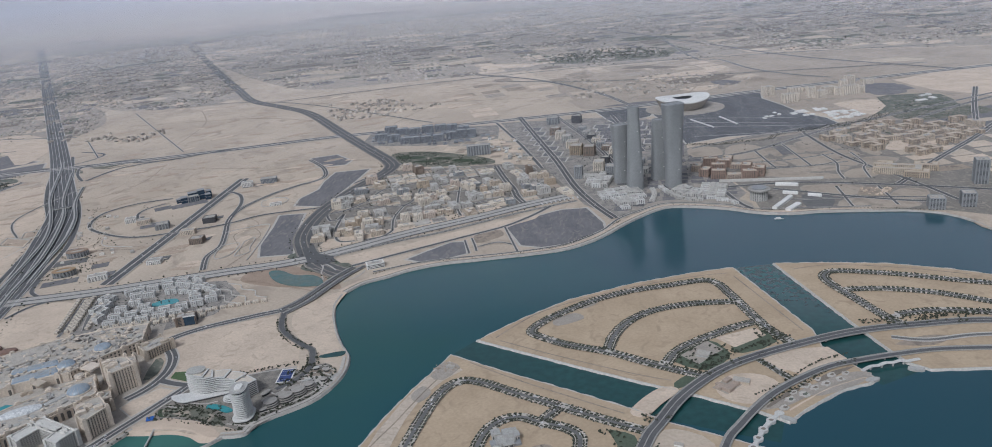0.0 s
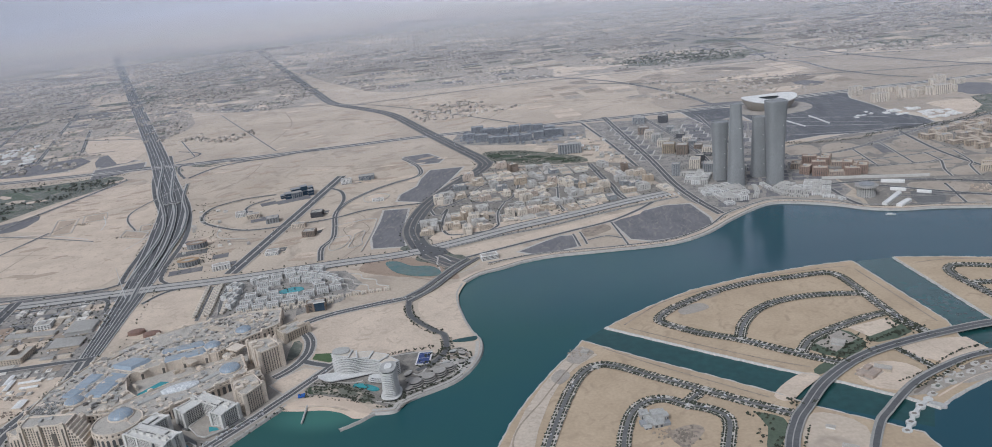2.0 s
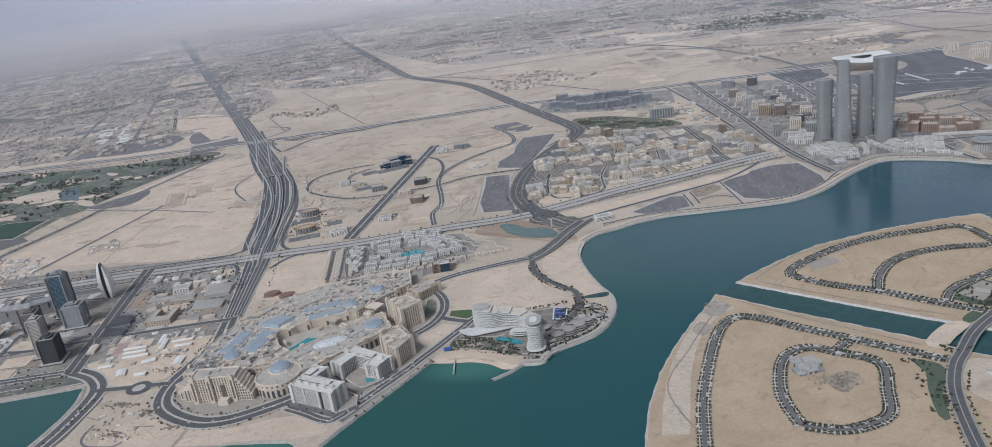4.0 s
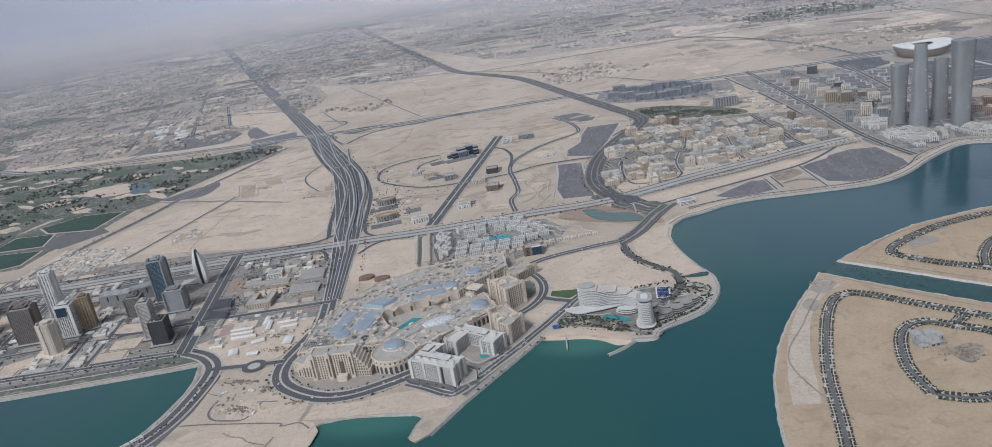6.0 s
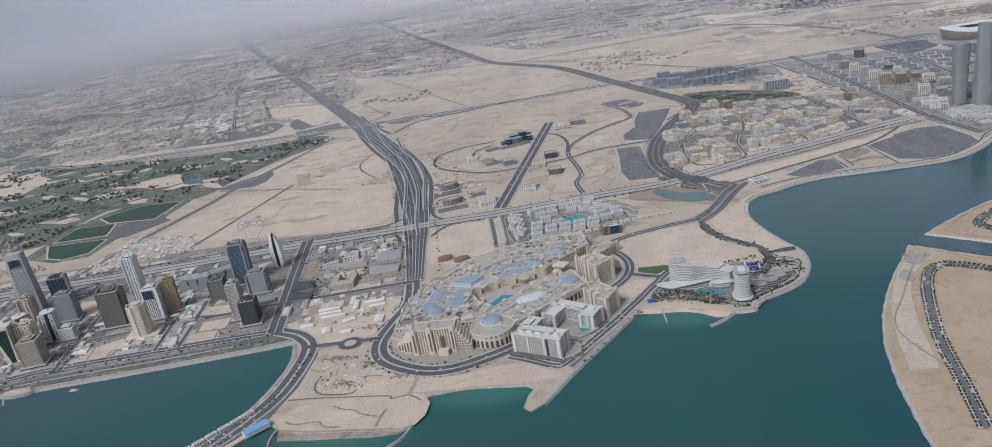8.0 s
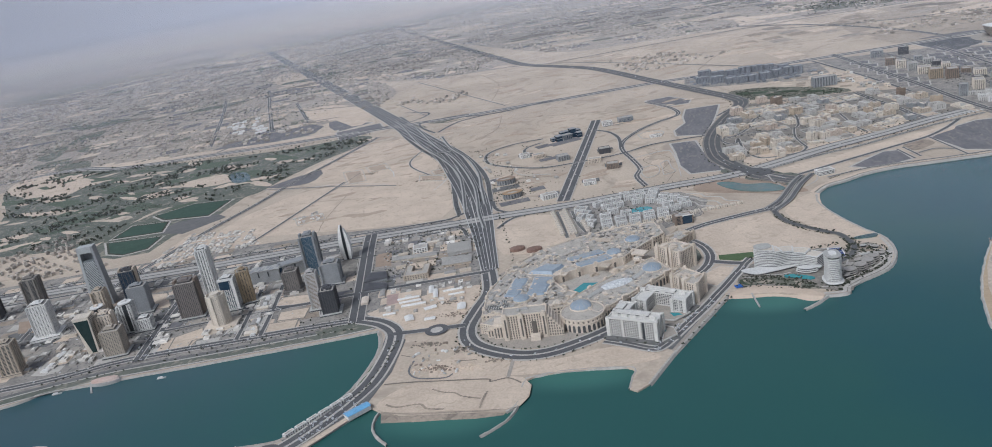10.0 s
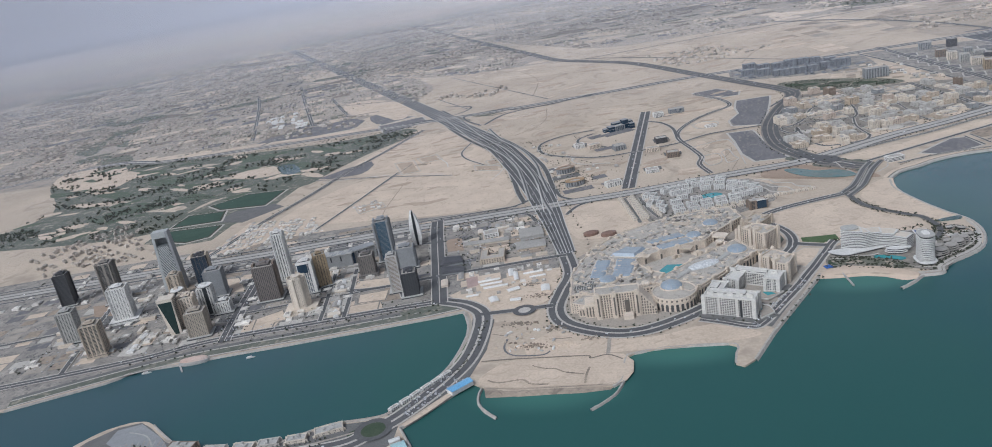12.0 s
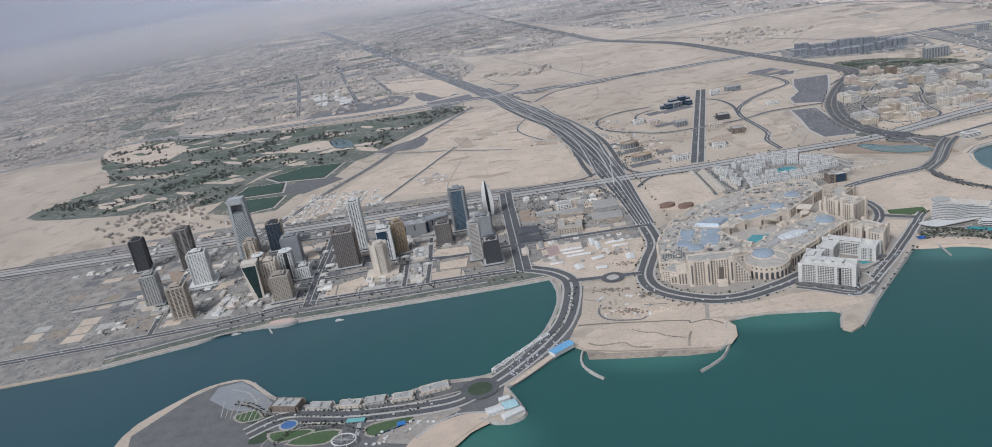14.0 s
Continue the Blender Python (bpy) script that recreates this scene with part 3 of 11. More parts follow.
for pts, m, lab in (
        ([(-173, 600), (-170, 626), (-143, 629), (-147, 600), (-153, 566), (-160, 537), (-180, 543), (-181, 559), (-172, 580)], GRAVEL, "dark gravel plot beside the dual carriageway"),
        ([(-185, 522), (-168, 522.3), (-164, 492), (-158.5, 463), (-154, 445), (-174, 444.5), (-180, 465), (-182, 498)], GRAVEL, "dark gravel plot beside the dual carriageway"),
        ([(-25, 465), (-12, 479.6), (9, 492), (25, 492), (33, 463), (33, 452.5), (14, 433), (-4, 429), (-16, 434)], GRAVEL, "dark gravel plot on the waterfront"),
        ([(-81, 424), (-69, 436), (-58, 446), (-50, 446), (-47.5, 427), (-60, 420.5), (-72, 418.5)], GRAVEL, "dark gravel plot on the waterfront"),
        ([(-44, 457), (-31, 463), (-27, 453), (-38, 443.5), (-44, 444)], SAND_DARK, "grey earth plot on the waterfront"),
        ([(-509, 679), (-530, 722), (-487, 742), (-474, 713)], GRAVEL, "dark gravel plot beside the highway"),
        ([(-530, 728), (-549, 790), (-524, 764), (-500, 752)], GRAVEL, "dark gravel plot beside the highway"),
        ([(-656, 704), (-668, 735), (-590, 760), (-563, 728)], GRAVEL, "dark gravel yard beside the suburb"),
        ([(-204, 680), (-183, 686), (-165, 662), (-167, 650), (-190, 648)], GRAVEL, "dark gravel plot in the desert"),
        ([(114, 634), (112, 700), (104, 745), (108, 790), (150, 806), (190, 814), (218, 810), (212, 783), (221, 747), (226, 711), (240, 684), (242, 664), (219, 648), (180, 646), (149, 647)], LOT, "dark grey parking ground round the stadium"),
        ([(53, 780), (69, 786), (90, 784), (110, 777), (100, 744), (67, 721), (60, 747)], LOT, "dark grey parking ground beside the stadium"),
        ([(-131, 672), (-98, 672), (-46, 636), (-46, 616), (-114, 630)], SCRUB, "dark green irrigated park"),
        ([(-280, 334), (-292, 386), (-258, 391), (-246, 347)], SAND_PALE, "graded empty sand plot"),
        ([(-185, 345), (-150, 356), (-138, 360), (-133, 344), (-118, 326), (-114, 316), (-112, 300), (-132, 296), (-160, 300), (-176, 318)], SAND_PALE, "graded empty sand plot on the headland"),
        ([(-108, 386), (-128, 366), (-124, 342), (-106, 318), (-96, 316), (-104, 342), (-109, 366)], SAND_PALE, "graded empty sand strip on the shore"),
        ([(-508, 425), (-460, 520), (-362, 505), (-345, 470), (-334, 408), (-417, 404)], SAND_PALE, "graded empty sand field"),
        ([(-500, 548), (-476, 640), (-410, 640), (-368, 520), (-455, 526)], SAND_PALE, "graded empty sand field"),
        ([(-250, 204), (-248, 184), (-270, 183), (-300, 184), (-306, 192), (-290, 206)], SAND_PALE, "sand spit with tyre tracks"),
        ([(-306, 210), (-296, 209), (-285, 214), (-284, 230), (-295, 238), (-308, 235)], SAND, "disturbed building ground"),
        ([(-246, 206), (-210, 209), (-196, 214), (-215, 224), (-240, 216), (-268, 222), (-282, 226), (-290, 208)], SAND_PALE, "sand flat beside the bay"),
        ([(268, 728), (302, 730), (306, 705), (276, 684)], SAND_PALE, "pale empty sand plot"),
        ([(300, 706), (339, 716), (370, 668), (320, 652), (290, 660)], SCRUB, "dark green park"),
        ([(180, 1110), (75, 1090), (0, 1130), (8, 1190), (136, 1200)], SCRUB, "dark trees in the desert"),
        ([(-174, 410), (-171, 424), (-159, 428), (-140, 421), (-128, 409), (-116, 398), (-112, 388), (-125, 391), (-147, 396), (-164, 402)], VERGE0, "reddish earth round the pond"),
        ([(-143, 422), (-138, 430), (-128, 434), (-115, 424), (-108, 412), (-114, 400), (-121, 401), (-127, 410), (-136, 415)], ROUGH, "dark planted bank beside the pond")):
    if m in (GRAVEL, LOT):
        line = list(pts) if area(pts) > 0 else list(pts)[::-1]
        patch("plot_border", grown(line, 1.6), KERB, "pale kerb and path round a gravel plot", "path")
    patch("ground_plot", pts, m, lab, soft=0 if m in (GRAVEL, LOT) else 3, tier=1)
for x, y, w, d, a in ((-110, 655, 22, 9, -8), (-84, 646, 18, 8, -20), (-66, 634, 20, 9, -20), (-98, 640, 20, 6, -10), (-120, 660, 12, 10, 0), (-54, 624, 10, 7, 0)):
    patch("park_lawn", turned(oval(w, d, 14), x, y, a), GRASS, "watered green park lawn", "lawn", soft=2, tier=2)
patch("golf_course", [(-782, 523), (-880, 640), (-861, 692), (-780, 690), (-686, 672), (-560, 672), (-490, 690), (-472, 660), (-500, 600), (-516, 551), (-530, 512), (-600, 508), (-612, 470), (-612, 430), (-690, 422), (-800, 440)], ROUGH, "green golf course dotted with trees", soft=4)
for x, y, w, d in ((-560, 640, 44, 12), (-640, 640, 50, 14), (-700, 590, 40, 12), (-560, 590, 36, 10), (-660, 560, 50, 10), (-740, 560, 40, 14), (-620, 600, 30, 9), (-680, 500, 44, 12), (-760, 640, 46, 12), (-640, 520, 30, 9)):
    patch("fairway", turned(blob(w * 1.2, d * 1.4, x), x, y, (x * 7 + y * 3) % 50 - 25), FAIRWAY, "mown green fairway", tier=1)
for x, y, w, d in ((-590, 620, 30, 8), (-720, 530, 34, 10), (-545, 620, 16, 9), (-800, 600, 40, 14), (-640, 490, 34, 8), (-700, 640, 34, 8)):
    patch("ground_plot", turned(blob(w * 1.2, d * 1.5, x), x, y, (x * 5 + y) % 40 - 20), SAND, "bare sand in the golf course", tier=1)
rng = random.Random(6)
for k in range(190):
    x, y = rng.uniform(-860, -490), rng.uniform(440, 680)
    if inside(x, y, [(-782, 530), (-870, 640), (-850, 685), (-686, 665), (-500, 675), (-516, 551), (-612, 490), (-690, 430), (-780, 450)]):
        patch("fairway" if k % 2 else "ground_plot", turned(blob(rng.uniform(9, 34), rng.uniform(4, 12), k), x, y, rng.uniform(-35, 55)), FAIRWAY if k % 2 else SAND_PALE, "mown green fairway" if k % 2 else "bare sand in the golf course", tier=2)
for pts, m, lab in (([(-942, 764), (-867, 756), (-830, 705), (-911, 730)], ROUGH, "dark green grounds beside the golf course"), ([(-1010, 842), (-988, 873), (-959, 838), (-936, 782), (-968, 794)], ROUGH, "dark green grounds beside the suburb"),
                    ([(-1041, 914), (-1016, 941), (-986, 954), (-967, 919), (-966, 870)], ROUGH, "dark green grounds beside the suburb"), ([(-951, 846), (-903, 855), (-883, 824), (-908, 807)], ROUGH, "dark green grounds beside the suburb"), ([(-988, 1096), (-956, 1121), (-921, 1052), (-948, 1043)], GRAVEL, "grey yard in the suburb"),
                    ([(-793, 1086), (-715, 1117), (-693, 1068), (-763, 1044)], GRAVEL, "dark grounds round an arena"), ([(-894, 710), (-784, 652), (-765, 605), (-785, 587), (-880, 640)], SAND_PALE, "pale sand beside the golf course"), ([(-825, 704), (-740, 717), (-724, 702), (-758, 690)], SAND_PALE, "pale sand strip along the road"),
                    ([(-565, 439), (-563, 462), (-533, 472), (-520, 462), (-540, 432)], DECKPAVE, "grey car park beside the playing fields")):
    patch("ground_plot", pts, m, lab, soft=0 if m is DECKPAVE else 3, tier=1)
for pts in ([(-596, 485), (-575, 507), (-541, 508), (-541, 471), (-580, 472)], [(-602, 437), (-603, 463), (-573, 465), (-564, 442)], [(-600, 427), (-556.5, 429.5), (-553, 406), (-567, 398.5), (-582, 403.5)]):
    line = pts if area(pts) > 0 else pts[::-1]
    patch("field_apron", grown(line, 2.6), KERB, "pale apron round a playing field", "path", z=.2)
    patch("field_hedge", grown(line, 1.0), LEAF, "dark clipped hedge round a playing field", "hedge", z=.4)
    patch("playing_field", grown(line, -.6), TURF, "dark green mown playing field", "field", z=.42)
patch("ground_plot", [(4, 604), (16, 525), (30, 500), (44, 478), (42, 520), (32, 560), (22, 640)], URBAN, "grey street corridor of the new town")
patch("pond", [(-160, 418), (-153, 419), (-143, 411), (-132, 409), (-125, 402), (-124, 394), (-139, 395.5), (-152, 404)], POND, "shallow green pond", "pond", soft=4, z=0.34)
for pts, w, m in (([(-178, 410), (-160, 404), (-144, 396), (-126, 387)], .7, VERGE0), ([(-172, 424), (-160, 424), (-146, 415), (-136, 415), (-122, 404)], .9, VERGE0), ([(-142, 428), (-139, 421), (-132, 418), (-124, 409), (-118, 404)], .5, PAVING)):
    s = Shape()
    q = smooth_line(pts, 6)
    s.ribbon(shifted(q, w / 2), shifted(q, -w / 2), .36)
    tagged(s.object("footpath", m), "pale footpath on the pond bank", "path", kind="structure")
patch("beach", [(-358, 120), (-355, 132), (-346, 140), (-336, 143), (-333, 139.5), (-338, 131.5), (-346, 121)], BEACH, "wide curved pale beach", "beach", soft=3, tier=3)
patch("beach", [(-354, 120), (-350, 133), (-342, 140), (-331, 138), (-337, 131), (-342, 122)], BEACH, "curved pale beach", "beach", soft=3)
beach = Shape()
back, front = smooth_line([(-166, 264.5), (-156, 270.5), (-149, 269), (-141, 267), (-133, 262), (-128, 257)], 5), smooth_line([(-167, 260.5), (-158, 259.6), (-149, 259.8), (-141, 257.4), (-134.5, 253), (-129, 254)], 5)
n = len(back)
beach.v = [(p[0], p[1], .22) for p in back] + [(a[0] * .4 + b[0] * .6, a[1] * .4 + b[1] * .6, .2) for a, b in zip(back, front)] + [(p[0], p[1], -.85) for p in front]
beach.f = [(j * n + i, (j + 1) * n + i, (j + 1) * n + i + 1, j * n + i + 1) for j in range(2) for i in range(n - 1)]
tagged(beach.object("beach", BEACH), "pale orange hotel beach sloping to the water", "beach", kind="structure")

bank = Shape()
back, front = [(-303, 184), (-290, 182), (-276, 182), (-262, 182), (-251, 183)], [(-301, 177), (-288, 177), (-275, 177.5), (-264, 177.5), (-254, 179)]
bank.v = [(p[0], p[1], .12) for p in back] + [(a[0] * .6 + b[0] * .4, a[1] * .6 + b[1] * .4, -.2) for a, b in zip(back, front)] + [(p[0], p[1], -.85) for p in front]
bank.f = [(j * 5 + i, j * 5 + i + 5, j * 5 + i + 6, j * 5 + i + 1) for j in range(2) for i in range(4)]
tagged(bank.object("sand_bank", SAND_DARK), "brown sand bank sloping into shallow water", "bank", kind="structure")
for pts, w in (([(-286, 198.4), (-281, 195.8), (-276, 194.9), (-272, 192.1), (-264.3, 189.9)], 1.1), ([(-262.6, 195), (-263.4, 189), (-263.4, 183.4)], 1.2), ([(-302.5, 188.8), (-297.2, 186.6), (-288.5, 188), (-284.4, 184.6), (-277.6, 183.8)], 1.3)):
    mark = Shape()
    q = smooth_line(pts, 8)
    k = [w * (.25 + .75 * abs(math.sin(i * 1.7))) / 2 for i in range(len(q))]
    mark.ribbon([shifted(q, e)[i] for i, e in enumerate(k)], [shifted(q, -e)[i] for i, e in enumerate(k)], .25)
    tagged(mark.object("wet_track", SAND_DARK), "dark damp streak across the sand spit", "track", kind="structure")
patch("ground_plot", [(-339, 272), (-320, 285), (-286, 296), (-285, 262), (-296, 253), (-315, 252), (-322, 259)], SAND_PALE, "pale dusty building yard beside the mall", soft=2, tier=3)
patch("pond", [(-104, 315), (-94, 318), (-94, 314), (-102, 313)], CHANNEL, "small dark inlet on the headland", "pond", soft=3, z=.3)
for pts, m, lab in (([(280, 684), (300, 711), (307, 749), (333, 751), (360, 740), (352, 690), (325, 680), (306, 700), (290, 686)], ROUGH, "dark green park with winding paths"), ([(309, 759), (315, 810), (346, 804), (339, 760)], GRAVEL, "dark yards behind apartment slabs"),
                    ([(186, 878), (190, 901), (216, 878), (199, 861)], GRAVEL, "dark yard in the desert"), ([(352, 813), (406, 844), (468, 863), (500, 800), (420, 740), (373, 760)], SAND_PALE, "wide pale sand field")):
    patch("ground_plot", pts, m, lab, soft=2, tier=2)
for a, b in (((126, 706), (206, 676)), ((130, 722), (216, 694)), ((120, 690), (232, 660)), ((118, 668), (210, 652)), ((150, 740), (216, 724)), ((160, 760), (214, 748)), ((124, 654), (180, 650)), ((170, 780), (210, 774)), ((118, 790), (190, 806))):
    s = Shape()
    s.ribbon(shifted([a, b], .5), shifted([a, b], -.5), .235)
    tagged(s.object("parking_lane", CONCRETE if a[1] % 4 else DECKPAVE), "pale lane across the stadium parking ground", "path", kind="structure")

for pts in ([(-44, 311), (-35, 322), (8, 295), (34, 280), (54, 267), (79, 249), (74, 236), (40, 252), (5, 277), (-22, 294)], [(92, 384), (113, 386), (128, 316), (137, 276), (120, 268), (106, 300), (108, 318)]):
    s = Shape()
    s.prism(pts if area(pts) > 0 else pts[::-1], -1.2, -0.742)
    tagged(s.object("water_channel", CHANNEL), "green channel water between sand islands", "water", kind="structure")

for pts, m, lab in (
                    ([(-454, 700), (-420, 690), (-440, 712), (-480, 722)], SCRUB, "planted verge of the interchange"), ([(-425, 712), (-380, 718), (-400, 700)], SCRUB, "planted verge of the interchange"),
                    ([(-125, 432), (-89, 447), (-84, 440), (-108, 423)], SAND_PALE, "pale sand strip between the roads"), ([(-85, 448), (-47, 469), (-45, 457), (-80, 441)], SAND_PALE, "pale sand strip between the roads"), ([(-43, 470), (-10, 487), (-8, 478), (-40, 460)], SAND_PALE, "pale sand strip between the roads"),
                    ([(-134, 450), (-100, 468), (-53, 492), (-36, 500), (-30, 508), (-58, 500), (-100, 478), (-138, 466)], SAND_PALE, "pale sand strip below the apartment blocks"),
                    ([(-428, 575), (-400, 583), (-392, 566), (-418, 556)], SAND, "disturbed building ground")):
    patch("ground_plot", pts, m, lab, soft=2, tier=1)

for pts, m, lab in (([(-656, 704), (-561, 735), (-586, 788), (-668, 736)], GRAVEL, "dark gravel yard beside the suburb"), ([(-563, 784), (-542, 794), (-519, 751), (-537, 735)], GRAVEL, "dark gravel plot beside the highway"),
                    ([(-870, 1257), (-827, 1307), (-701, 1120), (-742, 1103)], SAND_PALE, "empty sand field beside the suburb"), ([(-585, 800), (-560, 795), (-520, 745), (-508, 760), (-530, 830), (-600, 900), (-640, 880)], SAND_PALE, "empty sand field beside the suburb"), ([(-740, 690), (-690, 700), (-600, 708), (-540, 712), (-536, 726), (-600, 716), (-700, 712)], SAND_PALE, "pale sand strip along the road"),
                    ([(-634, 583), (-597, 600), (-572, 570), (-600, 560)], SAND_PALE, "bare sand in the golf course"), ([(-589, 594), (-573, 597), (-552, 565), (-567, 562)], CHANNEL, "dark golf course lake"), ([(-520, 532), (-486, 571), (-478, 540), (-489, 529)], GRAVEL, "grey gravel plot beside the golf course"),
                     ([(92, 1159), (182, 1171), (172, 1092), (87, 1100)], SCRUB, "dark trees in the desert"), ([(145, 860), (191, 872), (172, 843)], SAND_PALE, "pale sand field"),
                    ([(60, 802), (100, 812), (120, 806), (110, 798)], GRAVEL, "dark gravel ground beside the stadium")):
    patch("ground_plot", pts, m, lab, soft=2, tier=2)
for line, w, m in (([(-510, 518), (-447, 516), (-400, 500)], .9, PALECON), ([(-453, 471), (-444, 515), (-440, 545)], .7, DECKPAVE), ([(-356, 571), (-352, 500), (-356, 470)], .7, PALECON), ([(-421, 556), (-408, 536), (-402, 520)], .8, PALECON)):
    s = Shape()
    q = smooth_line(line, 6)
    s.ribbon(shifted(q, w / 2), shifted(q, -w / 2), .24)
    tagged(s.object("sand_track", m), "straight graded track across the sand", "track", kind="structure")

for x, y, w, d in ((-330, 372, 15, 10), (-314, 376, 12, 9), (-332, 352, 12, 12), (-316, 356, 12, 14), (-303, 350, 9, 12), (-326, 330, 15, 9), (-308, 330, 12, 12), (-330, 312, 13, 8), (-310, 312, 14, 8), (-305, 288, 14, 16), (-322, 290, 12, 10), (-305, 268, 16, 10), (-330, 276, 8, 6)):
    patch("building_plot", turned(rect(w, d), x, y, 14), SAND_PALE if (x + y) % 3 else PAVING, "pale sandy lot beside the highway", "plot", tier=3)
for pts, m in (([(-379, 376), (-366, 330), (-370, 308), (-384, 316), (-390, 350)], GARDENSTONE), ([(-368, 368), (-362, 372), (-346, 320), (-352, 318)], URBAN), ([(-362, 300), (-352, 302), (-344, 272), (-356, 270)], GARDENSTONE), ([(-476, 318), (-466, 322), (-452, 262), (-464, 262)], DECKPAVE), ([(-456, 300), (-440, 306), (-432, 284), (-450, 278)], DECKPAVE), ([(-520, 300), (-500, 306), (-494, 284), (-516, 280)], DECKPAVE), ([(-560, 280), (-540, 262), (-520, 262), (-516, 276), (-536, 296)], DECKPAVE), ([(-440, 360), (-390, 372), (-388, 360), (-438, 348)], DECKPAVE), ([(-505, 345), (-470, 355), (-466, 342), (-500, 332)], DECKPAVE)):
    patch("parking_ground", pts, m, "dark asphalt parking ground between towers", "car park", tier=2)
for pts in ([(-483.7, 299.7), (-493, 321), (-483, 321), (-468, 300.5)], [(-397, 287), (-398.5, 300), (-380, 302), (-376, 290)], [(-388, 272), (-390.5, 281.5), (-376, 285), (-374, 273.5)], [(-388, 256.5), (-391, 268.5), (-376.5, 271.5), (-374, 260)], [(-436, 247), (-440.5, 261.5), (-430, 270), (-423, 259), (-428.5, 257), (-426.5, 248)]):
    line = pts if area(pts) > 0 else pts[::-1]
    patch("plot_border", grown(line, .8), DUSTROAD, "grey edge of an empty plot", "path", tier=3)
    patch("building_plot", line, SAND_PALE, "empty sandy plot between marina streets", "plot", tier=4)
for pts in ([(-407, 284), (-412.5, 305.5), (-404, 308), (-398.5, 287.5)], [(-398, 253.5), (-403.5, 279.5), (-397, 280.5), (-390.5, 254)], [(-503, 231), (-505, 256), (-498, 256), (-494, 230)]):
    patch("building_plot", pts, KERB, "pale lot with white sheds", "plot", tier=4)
q = [(-170, 265), (-186, 233), (-193, 219)]
prom = Shape()
prom.ribbon(shifted(q, 1.3), shifted(q, -2.2), .23)
tagged(prom.object("promenade", DECKPAVE), "grey paved promenade along the quay", "promenade", kind="structure")
QUAY = [(-530, 187), (-491, 207), (-458, 221), (-437, 227), (-407, 234), (-377, 241.5), (-348, 249), (-330, 255)]
for a, b, m, h, nm, lab in ((.1, 1.1, KERB, .2, "promenade", "pale promenade along the lagoon quay"), (1.1, 6.2, ROUGH, .19, "planted_strip", "dark planted strip along the lagoon"), (6.2, 7.2, KERB, .205, "footpath", "pale footpath beside the planted strip"), (7.2, 10.2, DECKPAVE, .185, "parking_ground", "dark parking strip beside the shore road")):
    s = Shape()
    q = smooth_line(QUAY, 4)
    s.ribbon(shifted(q, b), shifted(q, a), h)
    tagged(s.object(nm, m), lab, "promenade" if m is KERB else "ground", kind="structure")

for x, y, w, d, a in ((-268, 566, 26, 10, 30), (-286, 560, 12, 9, 30), (-297, 538, 12, 8, 20), (-276, 520, 16, 7, 20), (-234, 527, 12, 8, 10), (-226, 485, 12, 7, 5), (-240, 453, 12, 7, 8), (-300, 457, 20, 9, 20), (-288, 424, 20, 8, 20), (-266, 432, 14, 6, 25), (-228, 606, 24, 8, 12), (-312, 478, 12, 8, 25), (-276, 448, 10, 8, 20)):
    patch("car_park", turned(rect(w, d), x, y, a), DECKPAVE if (x + y) % 2 else GRAVEL, "asphalt car park beside desert offices", "car park", tier=2)
for x, y, w, d, a in ((-180, 606, 8, 20, 8), (-200, 556, 9, 16, 20), (-196, 470, 8, 24, -6), (-205, 500, 6, 16, 10), (-215, 440, 14, 8, 5)):
    patch("building_plot", turned(rect(w, d), x, y, a), SAND_PALE, "pale graded plot with low bunds", "plot", soft=2, tier=2)

# desert surface: reddish streaks, scraped plots, low walls round abandoned yards
HIGHWAYS = [(smooth_line(line, 4), w) for line, w in (([(-804, 1279), (-631, 1000), (-492, 776), (-431, 674), (-376, 581), (-343, 505), (-321, 445), (-306, 396)], 14), ([(-367, 1007), (-261, 889), (-199, 775), (-150, 686), (-130, 649)], 10), ([(-466, 712), (-336, 731), (-197, 760), (-35, 773)], 9), ([(-247, 628), (-251, 520), (-255, 415)], 5), ([(-252, 570), (-300, 560), (-280, 520)], 14))]
rng = random.Random(44)
STREAKS, SCRAPES = Shape(), Shape()
for k in range(330):
    zone = k % 5
    x, y = ((rng.uniform(-500, -335), rng.uniform(405, 560)), (rng.uniform(-480, -370), rng.uniform(540, 680)), (rng.uniform(-400, -160), rng.uniform(640, 760)), (rng.uniform(-500, -60), rng.uniform(760, 1000)), (rng.uniform(-340, -190), rng.uniform(430, 640)))[zone]
    if any(abs(x - q[0]) < 40 and abs(y - q[1]) < 40 and math.dist((x, y), q) < w + 9 for line, w in HIGHWAYS for q in line):
        continue
    if zone == 0 and not inside(x, y, [(-508, 425), (-460, 520), (-440, 560), (-362, 505), (-345, 470), (-334, 408), (-417, 404)]):
        continue
    size = rng.uniform(2, 9) * (1.6 if zone == 3 else 1)
    (STREAKS if k % 3 else SCRAPES).prism(turned(blob(size * 2.2, size * .7, k + 500, 14), x, y, rng.uniform(-5, 45)), -.05, .205 + .0001 * (k % 200))
tagged(STREAKS.object("earth_streaks", SAND_RED), "reddish streaks of earth on the desert sand", "ground", kind="stuff")
tagged(SCRAPES.object("scraped_sand", SAND_PALE), "pale scraped patches on the desert sand", "ground", kind="stuff")
